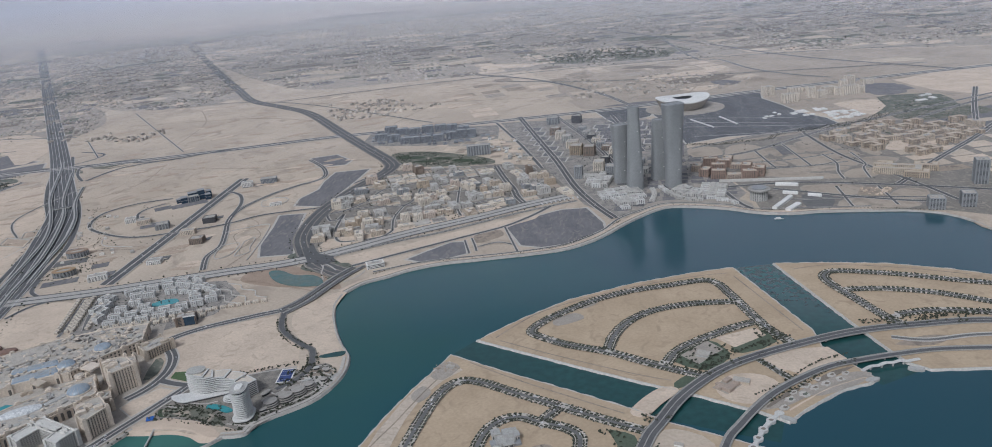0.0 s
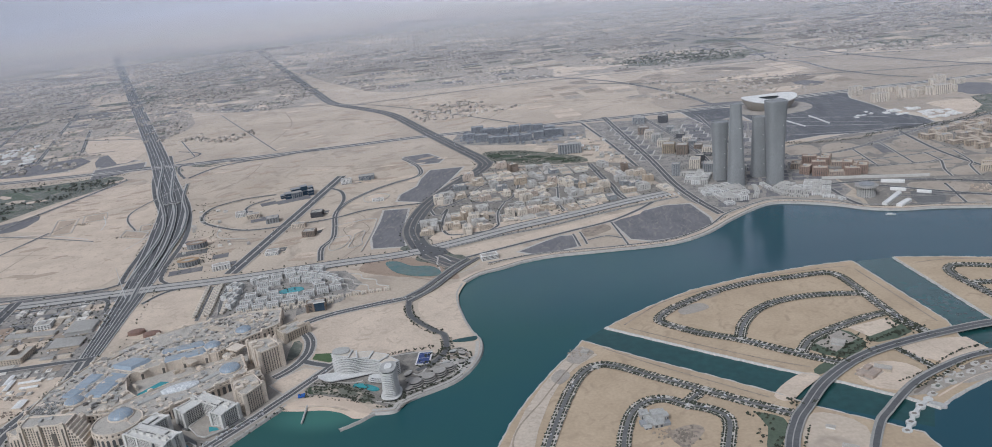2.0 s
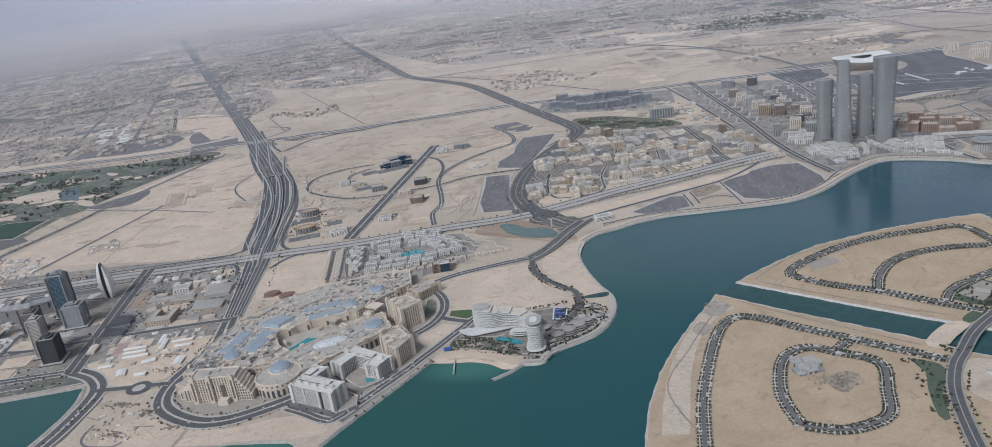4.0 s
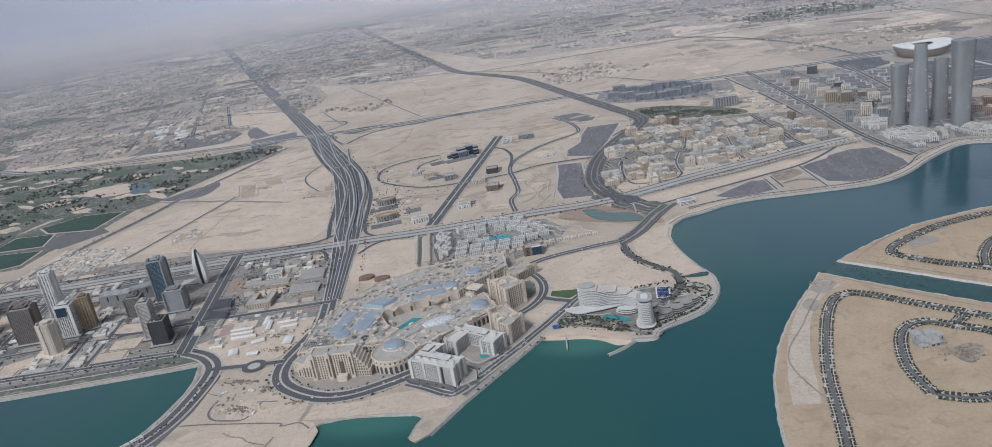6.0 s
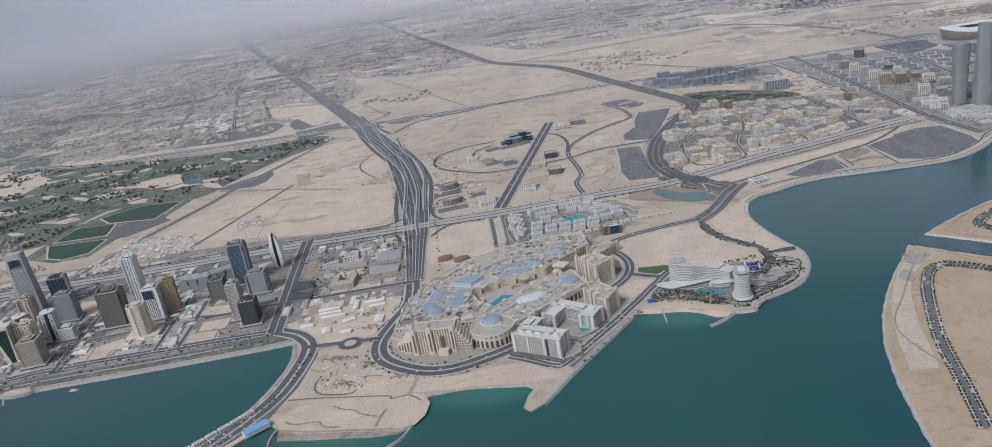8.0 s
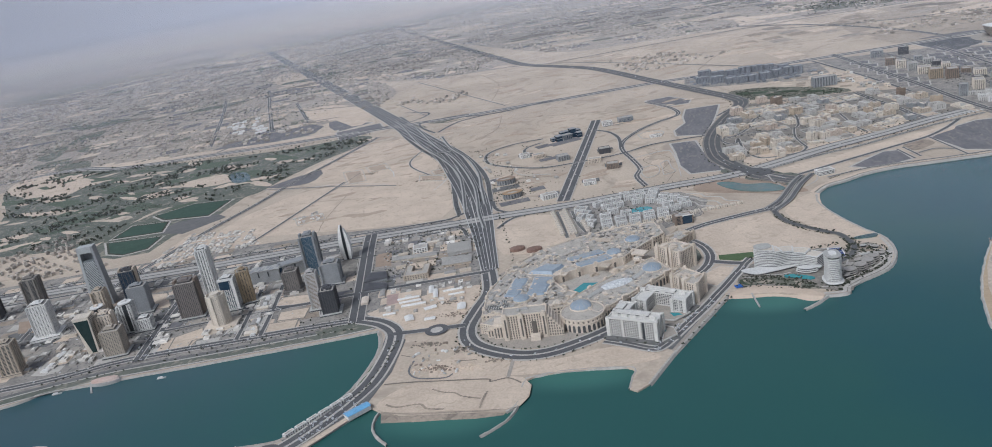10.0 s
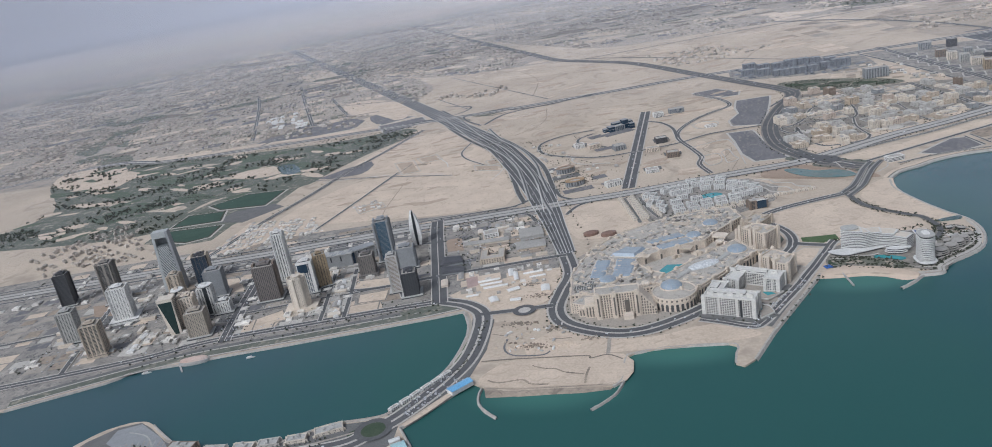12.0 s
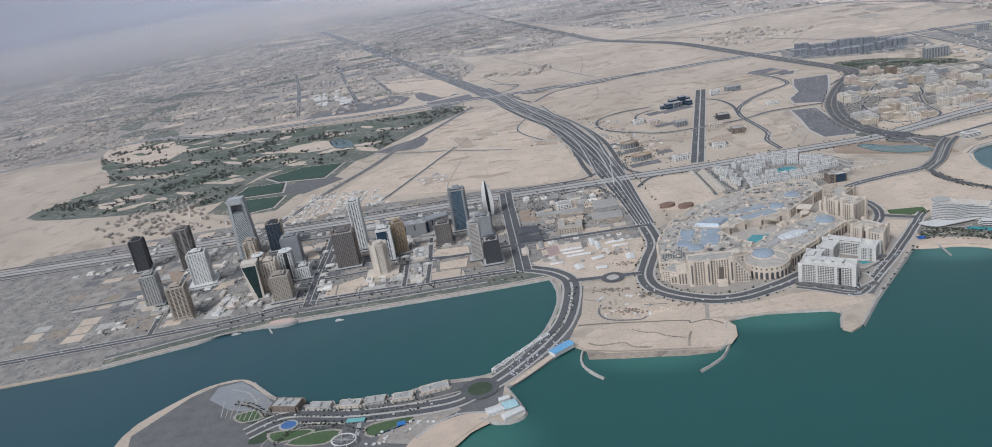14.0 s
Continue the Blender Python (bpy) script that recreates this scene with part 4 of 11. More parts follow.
for pts in ([(-458, 552), (-441, 554), (-425, 518), (-439, 513)], [(-379, 515), (-357, 507), (-353, 492), (-375, 499)], [(-452, 438), (-433, 444), (-426, 431), (-443, 422)], [(-440, 560), (-424, 566), (-414, 548), (-430, 541)], [(-372, 524), (-362, 528), (-356, 514), (-366, 510)]):
    wall = Shape()
    q = pts + pts[:1]
    wall.ribbon(shifted(q, .35), shifted(q, -.35), .5, .5)
    tagged(wall.object("yard_wall", KERB), "low pale wall round an abandoned yard", "wall", kind="structure")
    patch("building_plot", grown(pts if area(pts) > 0 else pts[::-1], -2), SAND_RED, "reddish scraped yard in the desert", "plot", tier=2)

# ---- roads ----
HIGHWAY = [(-1300, 2080), (-804, 1279), (-631, 1000), (-492, 776), (-431, 674), (-376, 581), (-343, 505), (-321, 445), (-306, 396), (-295, 356), (-284, 314)]
expressway(HIGHWAY, [17, 17, 17, 18, 19, 20, 21, 19, 16, 12, 9], (-.5, 0, .5, -.34, -.17, .17, .34), "wide grey multi-lane highway running to the horizon", .2)
for path in ([(-470, 742), (-452, 711), (-424, 652), (-401, 606), (-375, 563), (-356, 529), (-342, 497), (-333, 467), (-326, 440), (-319, 412)], [(-432, 694), (-419, 667), (-388, 603), (-362, 558), (-342, 514), (-325, 469), (-316, 437), (-309, 408), (-300, 380)], [(-392, 640), (-372, 592), (-346, 545), (-328, 500), (-318, 462), (-308, 425)]):
    line = smooth_line(path, 8)
    n = len(line)
    zs = [0.45 + 1.0 * math.sin(math.pi * i / (n - 1)) for i in range(n)]
    s = Shape()
    s.ribbon(shifted(line, 1.35), shifted(line, -1.35), zs, 0.35)
    fly = new("flyover")
    tagged(fly, "curved pale concrete flyover above the highway", "flyover", kind="structure")
    part("deck", s, CONCRETE, fly)
    s = Shape()
    s.ribbon(shifted(line, .9), shifted(line, -.3), [z + 0.03 for z in zs])
    part("carriageway", s, ASPHALT, fly)
for x, y, ang in ((-374, 577, 12),):
    top = empty("overpass", x, y, 0, ang)
    s = Shape()
    s.prism(rect(12, 4.5), 1.2, 1.6, True)
    part("deck", s, CONCRETE, top)
    s = Shape()
    s.prism(rect(11, 3), 1.58, 1.63)
    part("carriageway", s, ASPHALT, top)
    for u in (-5, 5):
        s = Shape()
        s.box(u, 0, 0, 1, 3.6, 1.3)
        part("pier", s, CONCRETE, top)
    tagged(top, "short pale concrete overpass across the highway", "bridge", kind="structure")
mast = Shape()
mast.loft([[(.35 * c, .35 * q, 0) for c, q in oval(2, 2, 8)], [(.12 * c - 1.0, .12 * q, 19) for c, q in oval(2, 2, 8)]])
pole = tagged(mast.object("mast", WHITE), "tall thin white mast beside the highway", "mast")
pole.matrix_world = pose(-306, 386, 0)
road([(-470, 762), (-413, 660), (-357, 570), (-324, 500), (-309, 446), (-304, 420), (-300, 396)], 3.0, verge=0.5, label="grey slip road beside the highway")
road([(-446, 684), (-427, 646), (-400, 598), (-376, 560), (-355, 518), (-339, 465), (-330, 432), (-322, 408)], 3.0, verge=0.5, label="grey slip road beside the highway")
road([(-340, 398), (-326, 404), (-318, 418), (-325, 436)], 2.2, verge=.4, label="grey loop ramp of the interchange")
road([(-286, 402), (-298, 412), (-304, 430)], 2.2, verge=.4, label="grey loop ramp of the interchange")
road([(-330, 388), (-316, 384), (-309, 370)], 2.2, verge=.4, label="grey loop ramp of the interchange")
road([(-266, 402), (-284, 392), (-291, 376)], 2.2, verge=.4, label="grey loop ramp of the interchange")
road([(-500, 712), (-450, 726), (-436, 760), (-470, 780)], 2.4, verge=.4, label="grey loop ramp of the interchange")
road([(-385, 730), (-430, 716), (-425, 690), (-404, 660)], 2.4, verge=.4, label="grey loop ramp of the interchange")
RING = [(-286, 318), (-279, 288), (-281, 267), (-282, 247), (-275, 232), (-257, 222), (-242, 222), (-226, 231), (-214, 241)]
road(RING, 7, 2, 1, verge=1.0, label="curved grey ring road round the mall")
BOULEVARD = [(-900, 2050), (-664, 1583), (-531, 1319), (-415, 1095), (-367, 1007), (-307, 943), (-261, 889), (-199, 775), (-150, 686), (-130, 649), (-125, 622), (-143, 572), (-155, 525), (-156, 480), (-147, 450), (-134, 426), (-117, 410)]
road(BOULEVARD, 11, 3, .9, verge=1.2, edge=GARDENSTONE, name="highway", label="curving grey dual carriageway through the desert")
COASTWAY = [(-760, 303), (-640, 327), (-546, 346), (-483, 358), (-453, 365), (-424, 371.5), (-386, 380), (-354, 386), (-324, 392), (-292, 399), (-252, 406), (-190, 422), (-144, 434), (-88, 467), (-50, 486), (-12, 507), (14, 519)]
road(COASTWAY, 9.6, 2, 1.2, verge=1.3, name="highway", label="pale concrete dual carriageway with dark shoulders", surface=CONROAD, edge=ASPHALT)
for e in (10.5, -11.5):
    road(shifted(smooth_line(COASTWAY[:9], 2), e), 2.2, verge=.7, label="grey frontage road beside the coast highway")
road([(-128, 436), (-108, 447), (-87, 456.5), (-66, 465), (-25, 488), (2, 501), (20, 508)], 2.4, 2, .7, verge=.5)
road([(-112, 419), (-88, 433), (-49, 455), (-27, 467.5), (-11, 483), (2, 500)], 2.2, 1, verge=0.7)
CROSSWAY = [(-1100, 560), (-880, 700), (-769, 686), (-661, 690), (-561, 700), (-466, 712), (-383, 722), (-336, 731), (-267, 745), (-197, 760), (-97, 767), (-35, 773), (89, 790), (186, 812), (285, 830), (456, 855), (900, 900)]
road(CROSSWAY, 10, 2, 3, verge=1.5, name="highway", label="grey dual carriageway crossing the desert")
road([(-385, 716), (-350, 715), (-300, 740), (-230, 758)], 3, 1, verge=0.5)
road([(-401, 660), (-385, 700), (-340, 720)], 3, 1, verge=0.5)
road([(-247, 628), (-251, 520), (-255, 415)], 8, 2, 1, verge=0.8, label="straight grey street between empty plots")
road([(-113, 411), (-128, 373), (-135, 366), (-150, 360), (-172, 350), (-184, 340), (-184.5, 334), (-178.6, 328), (-173.7, 319.5), (-171.4, 309.2), (-172.3, 299.8), (-175.3, 292.2), (-179.5, 286.2)], 4.4, 2, 0.6, verge=0.8, label="grey shore road with paved verges")
road([(-153, 300.5), (-156, 295.3), (-158.8, 288.9), (-162.4, 281.9), (-166.6, 273), (-171.3, 264), (-176, 254.6), (-185.5, 238), (-195, 222), (-200, 220), (-210, 225), (-219, 229)], 3.6, 2, 0.5, verge=0.9, label="grey street along the hotel quay")
road([(-171.6, 301), (-165.1, 298), (-157.4, 295.4)], 3, 1, verge=.7, label="short grey street between lawn and plot")
line = [(-168, 295), (-160.6, 292.2), (-163.6, 284), (-170.6, 272), (-179.5, 280), (-177, 285.6), (-173, 290)][::-1]
patch("plot_border", line, KERB, "pale kerb round a sandy plot", "path", z=.2)
patch("building_plot", grown(line if area(line) > 0 else line[::-1], -.6), SAND_PALE, "empty sandy plot behind the beach", "plot", z=.24)
patch("planted_strip", [(-182.3, 320.8), (-177.6, 318.8), (-175.4, 307.3), (-179.6, 302)], ROUGH, "dark garden inside the road bend", "garden", soft=2, z=.22)
road([(-135, 366), (-130, 344), (-115, 326), (-109, 320), (-106, 305), (-110, 294), (-116, 288)], 2.4, 1, verge=0.6, edge=GARDENSTONE)
road([(-341, 266), (-326, 259), (-316, 245), (-314, 213), (-319, 192), (-331, 168), (-341, 156), (-352, 148), (-384, 142), (-412, 142), (-424, 132)], 7, 2, 1.2, verge=1, label="grey causeway road along the lagoon")
road([(-640, 180), (-500, 221), (-456, 240), (-407, 252), (-362, 262), (-340, 266)], 5, 2, 0.8, verge=0.8, label="grey shore road beside the lagoon")
road([(-318, 248), (-300, 250), (-284, 252)], 3.2, 1, verge=0.5)
STREETS = [
    ([(-289, 584), (-315, 576), (-331, 556), (-326, 528), (-307, 510), (-279, 497), (-251, 501), (-220, 511), (-198, 526), (-160, 533)], 2.2),
    ([(-289, 571), (-299, 560), (-299, 546), (-288, 530), (-275, 524)], 2.0),
    ([(-204, 674), (-184, 642), (-177, 612), (-194, 593), (-208, 575), (-220, 547), (-221, 522), (-212, 489), (-207, 467), (-209, 450), (-203, 428)], 3.4),
    ([(-247, 592), (-234, 580), (-225, 557), (-222, 528)], 2.4),
    ([(-512, 985), (-349, 746)], 1.2),
    ([(-490, 829), (-436, 748)], 1.2),
    ([(-466, 672), (-485, 590), (-497, 547), (-507, 484), (-518, 436), (-523, 401), (-529, 359), (-533, 334)], 4.0),
    ([(-392, 494), (-457, 513), (-520, 526)], 1.0),
    ([(-445, 521), (-458, 438), (-467, 386)], 1.6),
    ([(-390, 640), (-400, 560), (-370, 512)], 1.2),
    ([(-478, 350), (-469, 321), (-458, 278), (-447, 238)], 6.0),
    ([(-376, 388), (-371, 368), (-359, 325), (-350, 293), (-342, 264)], 7.5),
    ([(-460, 285), (-427, 291), (-389, 288), (-357, 296), (-304, 308), (-284, 312)], 3.0),
    ([(-540, 330), (-479, 333), (-430, 344), (-360, 350)], 2.4),
    ([(-406, 318), (-397, 285), (-390, 256)], 2.0), ([(-418, 316), (-408, 278), (-402, 254)], 2.0), ([(-415, 281), (-395, 284.5), (-375, 290), (-364, 274)], 1.6),
    ([(-360, 296), (-328, 303)], 2.2), ([(-462, 267), (-431, 276), (-415, 281)], 2.0),
    ([(-600, 250), (-540, 268), (-478, 283)], 2.2),
    ([(-560, 320), (-540, 260), (-524, 216)], 2.4),
    ([(-22, 783), (-3, 678), (10, 607), (20, 541), (30, 500), (41, 468)], 5.0),
    ([(14, 775), (16, 764), (35, 686), (49, 613), (52, 570)], 3.6),
    ([(-44, 764), (-20, 673), (-2, 592)], 2.4),
    ([(66, 760), (72, 690), (78, 620)], 2.6),
    ([(340, 640), (369, 700), (400, 760)], 4.0), ([(292, 653), (369, 702), (470, 760)], 3.6),
    ([(115, 617), (164, 641), (211, 656)], 1.6),
    ([(-147, 589), (-116, 640)], 2.0),
    ([(-38, 609), (-30, 572), (-23, 545), (-20, 527), (-15, 511)], 4.2),
    ([(-152, 516), (-139, 523), (-128, 540), (-118, 568), (-92, 577), (-66, 580), (-33, 586)], 1.8),
    ([(-150, 515), (-145, 503), (-140, 504), (-138, 514), (-137, 486), (-131, 464), (-122, 460), (-104, 464), (-98, 474)], 1.6),
    ([(-137, 523), (-122, 526), (-98, 525), (-92, 548), (-92, 577)], 1.5),
    ([(-98, 525), (-84, 520), (-60, 512), (-44, 520), (-20, 526)], 1.5), ([(-98, 474), (-101, 500), (-98, 525)], 1.3), ([(-64, 580), (-62, 548), (-60, 512), (-56, 494)], 1.3), ([(-92, 548), (-62, 548), (-24, 549)], 1.3),
    ([(94, 513), (160, 514), (213, 497), (265, 474), (330, 440)], 3.0),
    ([(108, 589), (152, 595), (224, 643), (296, 680), (400, 730)], 3.4),
    ([(207, 640), (212, 568), (231, 500), (240, 460)], 2.6),
    ([(221, 496), (266, 543), (315, 591), (360, 640)], 4.0),
    ([(112, 556), (160, 548), (210, 552)], 1.4), ([(114, 574), (160, 566), (208, 574)], 1.4), ([(160, 548), (158, 596)], 1.4), ([(184, 550), (182, 610)], 1.4),
    ([(150, 480), (190, 476), (225, 468)], 1.6), ([(180, 460), (184, 500)], 1.4), ([(205, 458), (208, 495)], 1.4),
    ([(-98, 408), (-67, 419), (-24, 423), (8, 430), (30, 447), (44, 468), (64, 484), (79, 490), (110, 480), (128, 468), (190, 459)], 1.1),
    ([(-688, 735), (-783, 938), (-860, 1090)], 4.6), ([(-632, 778), (-720, 955), (-800, 1120)], 4.6), ([(-595, 800), (-681, 959)], 4.0), ([(-830, 1040), (-782, 1075), (-749, 1096), (-688, 1090)], 7.0), ([(191, 1265), (201, 1056), (227, 1032), (243, 955), (273, 895), (304, 859)], 4.0), ([(146, 504), (177, 484), (207, 467), (227, 459)], 2.6), ([(111, 528), (115, 508), (119, 481), (124, 468)], 2.4),
    ([(148, 550), (160, 552), (178, 548), (192, 549), (200, 553)], 1.2), ([(200, 575), (202, 553), (200, 543), (196, 530), (194, 514)], 1.4), ([(220, 575), (219, 545), (214, 534), (210, 512)], 1.2), ([(-560, 810), (-700, 790), (-860, 800)], 2.5), ([(-520, 860), (-700, 900), (-900, 960)], 2.5),
    ([(-110, 790), (-330, 985), (-520, 1010)], 2.0), ([(-60, 1010), (60, 950), (200, 930), (420, 900)], 3.0), ([(90, 790), (60, 880), (-10, 1000), (-120, 1100)], 5.0), ([(430, 850), (320, 1000), (240, 1180), (100, 1500)], 5.0),
    ([(-330, 985), (-100, 1040), (180, 1060), (500, 1010)], 3.0), ([(-640, 760), (-660, 700)], 3.0),
]
for pts in ([(-50, 448), (-47.6, 436), (-45.6, 426)], [(-46, 451), (-43.6, 440), (-41.6, 429)], [(-26.5, 466), (-22, 444), (-18, 424)], [(-41, 436), (-30, 441), (-21.4, 436)]):
    road(pts, 1.1, verge=.5, label="narrow paved lane across the waterfront plots")
for k in range(9):
    t = k / 8
    p, q = (-3.5 + 24 * t, 507.5 + 9.6 * t), (-3.2 + 23.4 * t, 503.4 + 9.4 * t)
    s = Shape()
    s.ribbon([(p[0] - .5, p[1]), (q[0] + .2, q[1])], [(p[0] + .4, p[1] + .3), (q[0] + 1.1, q[1] + .3)], .46, .2)
    tagged(s.object("road_island", PALECON), "pale slanted traffic island at the end of the coast highway", "kerb", kind="structure")
for pts, w in STREETS:
    road(pts, w, 2 if w >= 3.4 else 1, 0.5 if w >= 3.4 else 0, verge=0.55)
for cx, cy, r in ((-297, 249, 4.2), (-340, 158, 6.0)):
    line = turned(oval(2 * r, 2 * r, 28), cx, cy)
    s = Shape()
    s.ribbon(grown(line, 1.3) + grown(line, 1.3)[:1], grown(line, -1.3) + grown(line, -1.3)[:1], 0.445)
    tagged(s.object("roundabout", ASPHALT), "small grey roundabout", "road", kind="structure")
    patch("roundabout_island", grown(line, -1.3), KERB if cx > -320 else GRASS, "round island of the roundabout", z=0.435)

# ---- rock armour along the mainland shore and breakwaters ----
def armour(name, pts, width, top, label, soft=5):
    line = smooth_line(pts, soft) if soft else pts
    s = Shape()
    l0, l1, r1, r0 = (shifted(line, e) for e in (width, width * 0.4, -width * 0.4, -width))
    n, k = len(line), 0
    for row, z in ((l0, -1.2), (l1, top), (r1, top), (r0, -1.2)):
        s.v += [(p[0] + random.uniform(-.15, .15), p[1] + random.uniform(-.15, .15), z + random.uniform(-.08, .08)) for p in row]
    for j in range(3):
        s.f += [(j * n + i, (j + 1) * n + i, (j + 1) * n + i + 1, j * n + i + 1) for i in range(n - 1)]
    return tagged(s.object(name, ROCK), label, "sea wall", kind="structure")


armour("sea_wall", COAST_A[2:], .8, 0.25, "pale stone sea wall along the lagoon")
armour("sea_wall", COAST_B, 1.1, 0.25, "pale stone sea wall round the headland")
armour("sea_wall", COAST_D[:3], 1.2, 0.3, "pale straight promenade quay", 0)
armour("sea_wall", COAST_D[4:13], 0.7, 0.12, "low rock bund along the sand")
armour("sea_wall", COAST_F[:9], .55, 0.2, "pale stone quay of the lagoon", 3)
armour("sea_wall", COAST_E[15:], 0.9, 0.25, "pale stone quay of the causeway")
armour("sea_wall", COAST_D[16:], 1.0, 0.2, "pale rock slope of the causeway", 3)
armour("sea_wall", COAST_E[:6], 1.0, 0.3, "pale round quay of the small marina")
armour("breakwater", [(-249, 184), (-251, 177), (-255, 171), (-260, 166)], 0.7, 0.1, "narrow curved rock breakwater")
armour("breakwater", [(-304, 184), (-304, 177), (-301, 170), (-294, 163)], 0.7, 0.1, "narrow curved rock breakwater")
armour("breakwater", [(-126, 257), (-132, 250), (-138, 245)], 0.9, 0.2, "rock jetty beside the hotel beach")
jet = Shape()
jet.box(-156, 257.5, -0.6, .6, 14, 0.7, 8)
for i in range(5):
    jet.box(-156 - 0.13 * (i * 3 - 6), 252 + i * 2.6, -2, 0.25, 0.25, 1.4)
tagged(jet.object("jetty", CONCRETE), "narrow grey jetty on piles off the beach", "jetty")

# ---- trees ----
def palms(spots, name, label, size=1.0):
    """Small palms: a thin tapered trunk and a crown of drooping fronds."""
    s = Shape()
    for x, y in spots:
        h = size * random.uniform(0.75, 1.2)
        a0, k = random.uniform(0, 6.3), len(s.v)
        for z, r in ((0.0, 0.07), (h, 0.045)):
            s.v += [(x + r * math.cos(a0 + i * 2.09), y + r * math.sin(a0 + i * 2.09), z) for i in range(3)]
        s.f += [(k + i, k + (i + 1) % 3, k + 3 + (i + 1) % 3, k + 3 + i) for i in range(3)]
        for i in range(7):
            a = a0 + i * 0.9 + random.uniform(-.2, .2)
            r, w = size * random.uniform(0.5, 0.75), 0.17 * size
            c, q = math.cos(a), math.sin(a)
            k = len(s.v)
            s.v += [(x, y, h), (x + c * r * .55 - q * w, y + q * r * .55 + c * w, h + .16 * size), (x + c * r, y + q * r, h - .2 * size), (x + c * r * .55 + q * w, y + q * r * .55 - c * w, h + .16 * size)]
            s.f.append((k, k + 1, k + 2, k + 3))
    return tagged(s.object(name, LEAF), label, "trees", kind="stuff")


def bushes(spots, name, label, low=0.5, high=1.4):
    """Broad-leaved crowns of several uneven clumps over a short trunk."""
    s = Shape()
    for x, y in spots:
        size = random.uniform(low, high)
        k = len(s.v)
        s.v += [(x - .06, y, 0), (x + .06, y, 0), (x, y + .08, 0), (x, y, size * .6)]
        s.f += [(k, k + 1, k + 3), (k + 1, k + 2, k + 3), (k + 2, k, k + 3)]
        for j in range(4):
            r = size * random.uniform(.28, .5)
            cx, cy, cz = x + random.uniform(-.45, .45) * size, y + random.uniform(-.45, .45) * size, size * random.uniform(.45, .85)
            k = len(s.v)
            s.v += [(cx + r * dx * random.uniform(.7, 1.3), cy + r * dy * random.uniform(.7, 1.3), cz + r * dz * random.uniform(.6, 1.1)) for dx, dy, dz in ((1, 0, 0), (0, 1, 0), (-1, 0, 0), (0, -1, 0), (0, 0, 1), (0, 0, -1))]
            s.f += [(k + i, k + (i + 1) % 4, k + 4) for i in range(4)] + [(k + (i + 1) % 4, k + i, k + 5) for i in range(4)]
    return tagged(s.object(name, LEAF), label, "trees", kind="stuff")


def along(points, off, step, jitter=0.25, soft=10):
    line = smooth_line(points, soft)
    out, left = [], 0.0
    rows = [shifted(line, o) for o in off]
    for i in range(len(line) - 1):
        d = math.dist(line[i], line[i + 1])
        left += d
        if left >= step:
            left = 0.0
            for row in rows:
                if random.random() < 0.93:
                    out.append((row[i][0] + random.uniform(-jitter, jitter), row[i][1] + random.uniform(-jitter, jitter)))
    return out


# ---- island streets ----
ISLE_STREETS = [
    [(-62, 170), (-60, 195), (-58, 225), (-52, 258), (-46, 278), (-39, 286), (-30, 284), (-18, 276), (-1, 265), (14, 255), (32, 244)],
    [(-28, 208), (-31, 226), (-28, 246), (-22, 256), (-14, 258), (-7, 254), (3, 249), (7, 242), (4, 227), (1, 214), (-6, 208), (-16, 205), (-27.6, 207.9)],
    [(-7, 254), (1, 264)],
    [(-5, 319), (-10, 325), (-7, 332), (2, 341), (20, 354), (39, 362), (58, 366), (74, 369), (80, 365), (83, 354), (87, 334), (91, 316), (97, 302)],
    [(-5, 319), (6, 311), (22, 303), (39, 291), (50, 284), (58, 279)],
    [(22, 304), (26, 317), (33, 329), (42, 337), (54, 342), (69, 344), (85, 343)],
    [(44, 290), (50, 300), (60, 308), (75, 317), (87, 322)],
    [(200, 346), (184, 353), (165, 362), (140, 370), (132, 367), (131, 358), (136, 340), (142, 320), (146, 312)],
    [(136, 349), (153, 347), (172, 340), (190, 328)],
    [(147, 321), (164, 323), (185, 318), (205, 308)],
]
isle_trees = []
VERGE = mat("street_verge", (0.55, 0.50, 0.44), (0.45, 0.405, 0.355), 5, 0.7, 0.95, 0.5)
for pts in ISLE_STREETS:
    road(pts, 1.6, 1, verge=1.75, label="narrow tree-lined street on the sand island", surface=DECKPAVE, edge=VERGE)
    isle_trees += along(pts, (1.25, -1.25, 2.45, -2.45), 1.15, 0.12, 40)
palms(isle_trees[::9], "street_palms", "rows of dark green palms along the island streets", 0.65)
bushes([q for i, q in enumerate(isle_trees) if i % 9], "street_trees", "rows of dark green trees along the island streets", 0.4, 0.72)
hedge, kerb = Shape(), Shape()
for pts in ISLE_STREETS:
    line = smooth_line(pts, 30)
    run = 0.0
    for i in range(len(line) - 1):
        run += math.dist(line[i], line[i + 1])
        if run < 1.55:
            continue
        run = 0.0
        a = math.atan2(line[i + 1][1] - line[i][1], line[i + 1][0] - line[i][0])
        c, q = math.cos(a), math.sin(a)
        for e in (1.15, -1.15, 2.15, -2.15):
            if random.random() < .9:
                hedge.box(line[i][0] - q * e, line[i][1] + c * e, .2, 1.2, .6, random.uniform(.25, .45), math.degrees(a))
        for e in (1.65, -1.65):
            if random.random() > .4:
                continue
            kerb.box(line[i][0] - q * e + c * .78, line[i][1] + c * e + q * .78, .2, .3, 1.5, .2, math.degrees(a))
tagged(hedge.object("street_hedges", LEAF), "clipped dark hedges along the island streets", "hedges", kind="stuff")
tagged(kerb.object("kerb_bays", CONCRETE), "pale kerbs of parking bays along the island streets", "kerbs", kind="stuff")
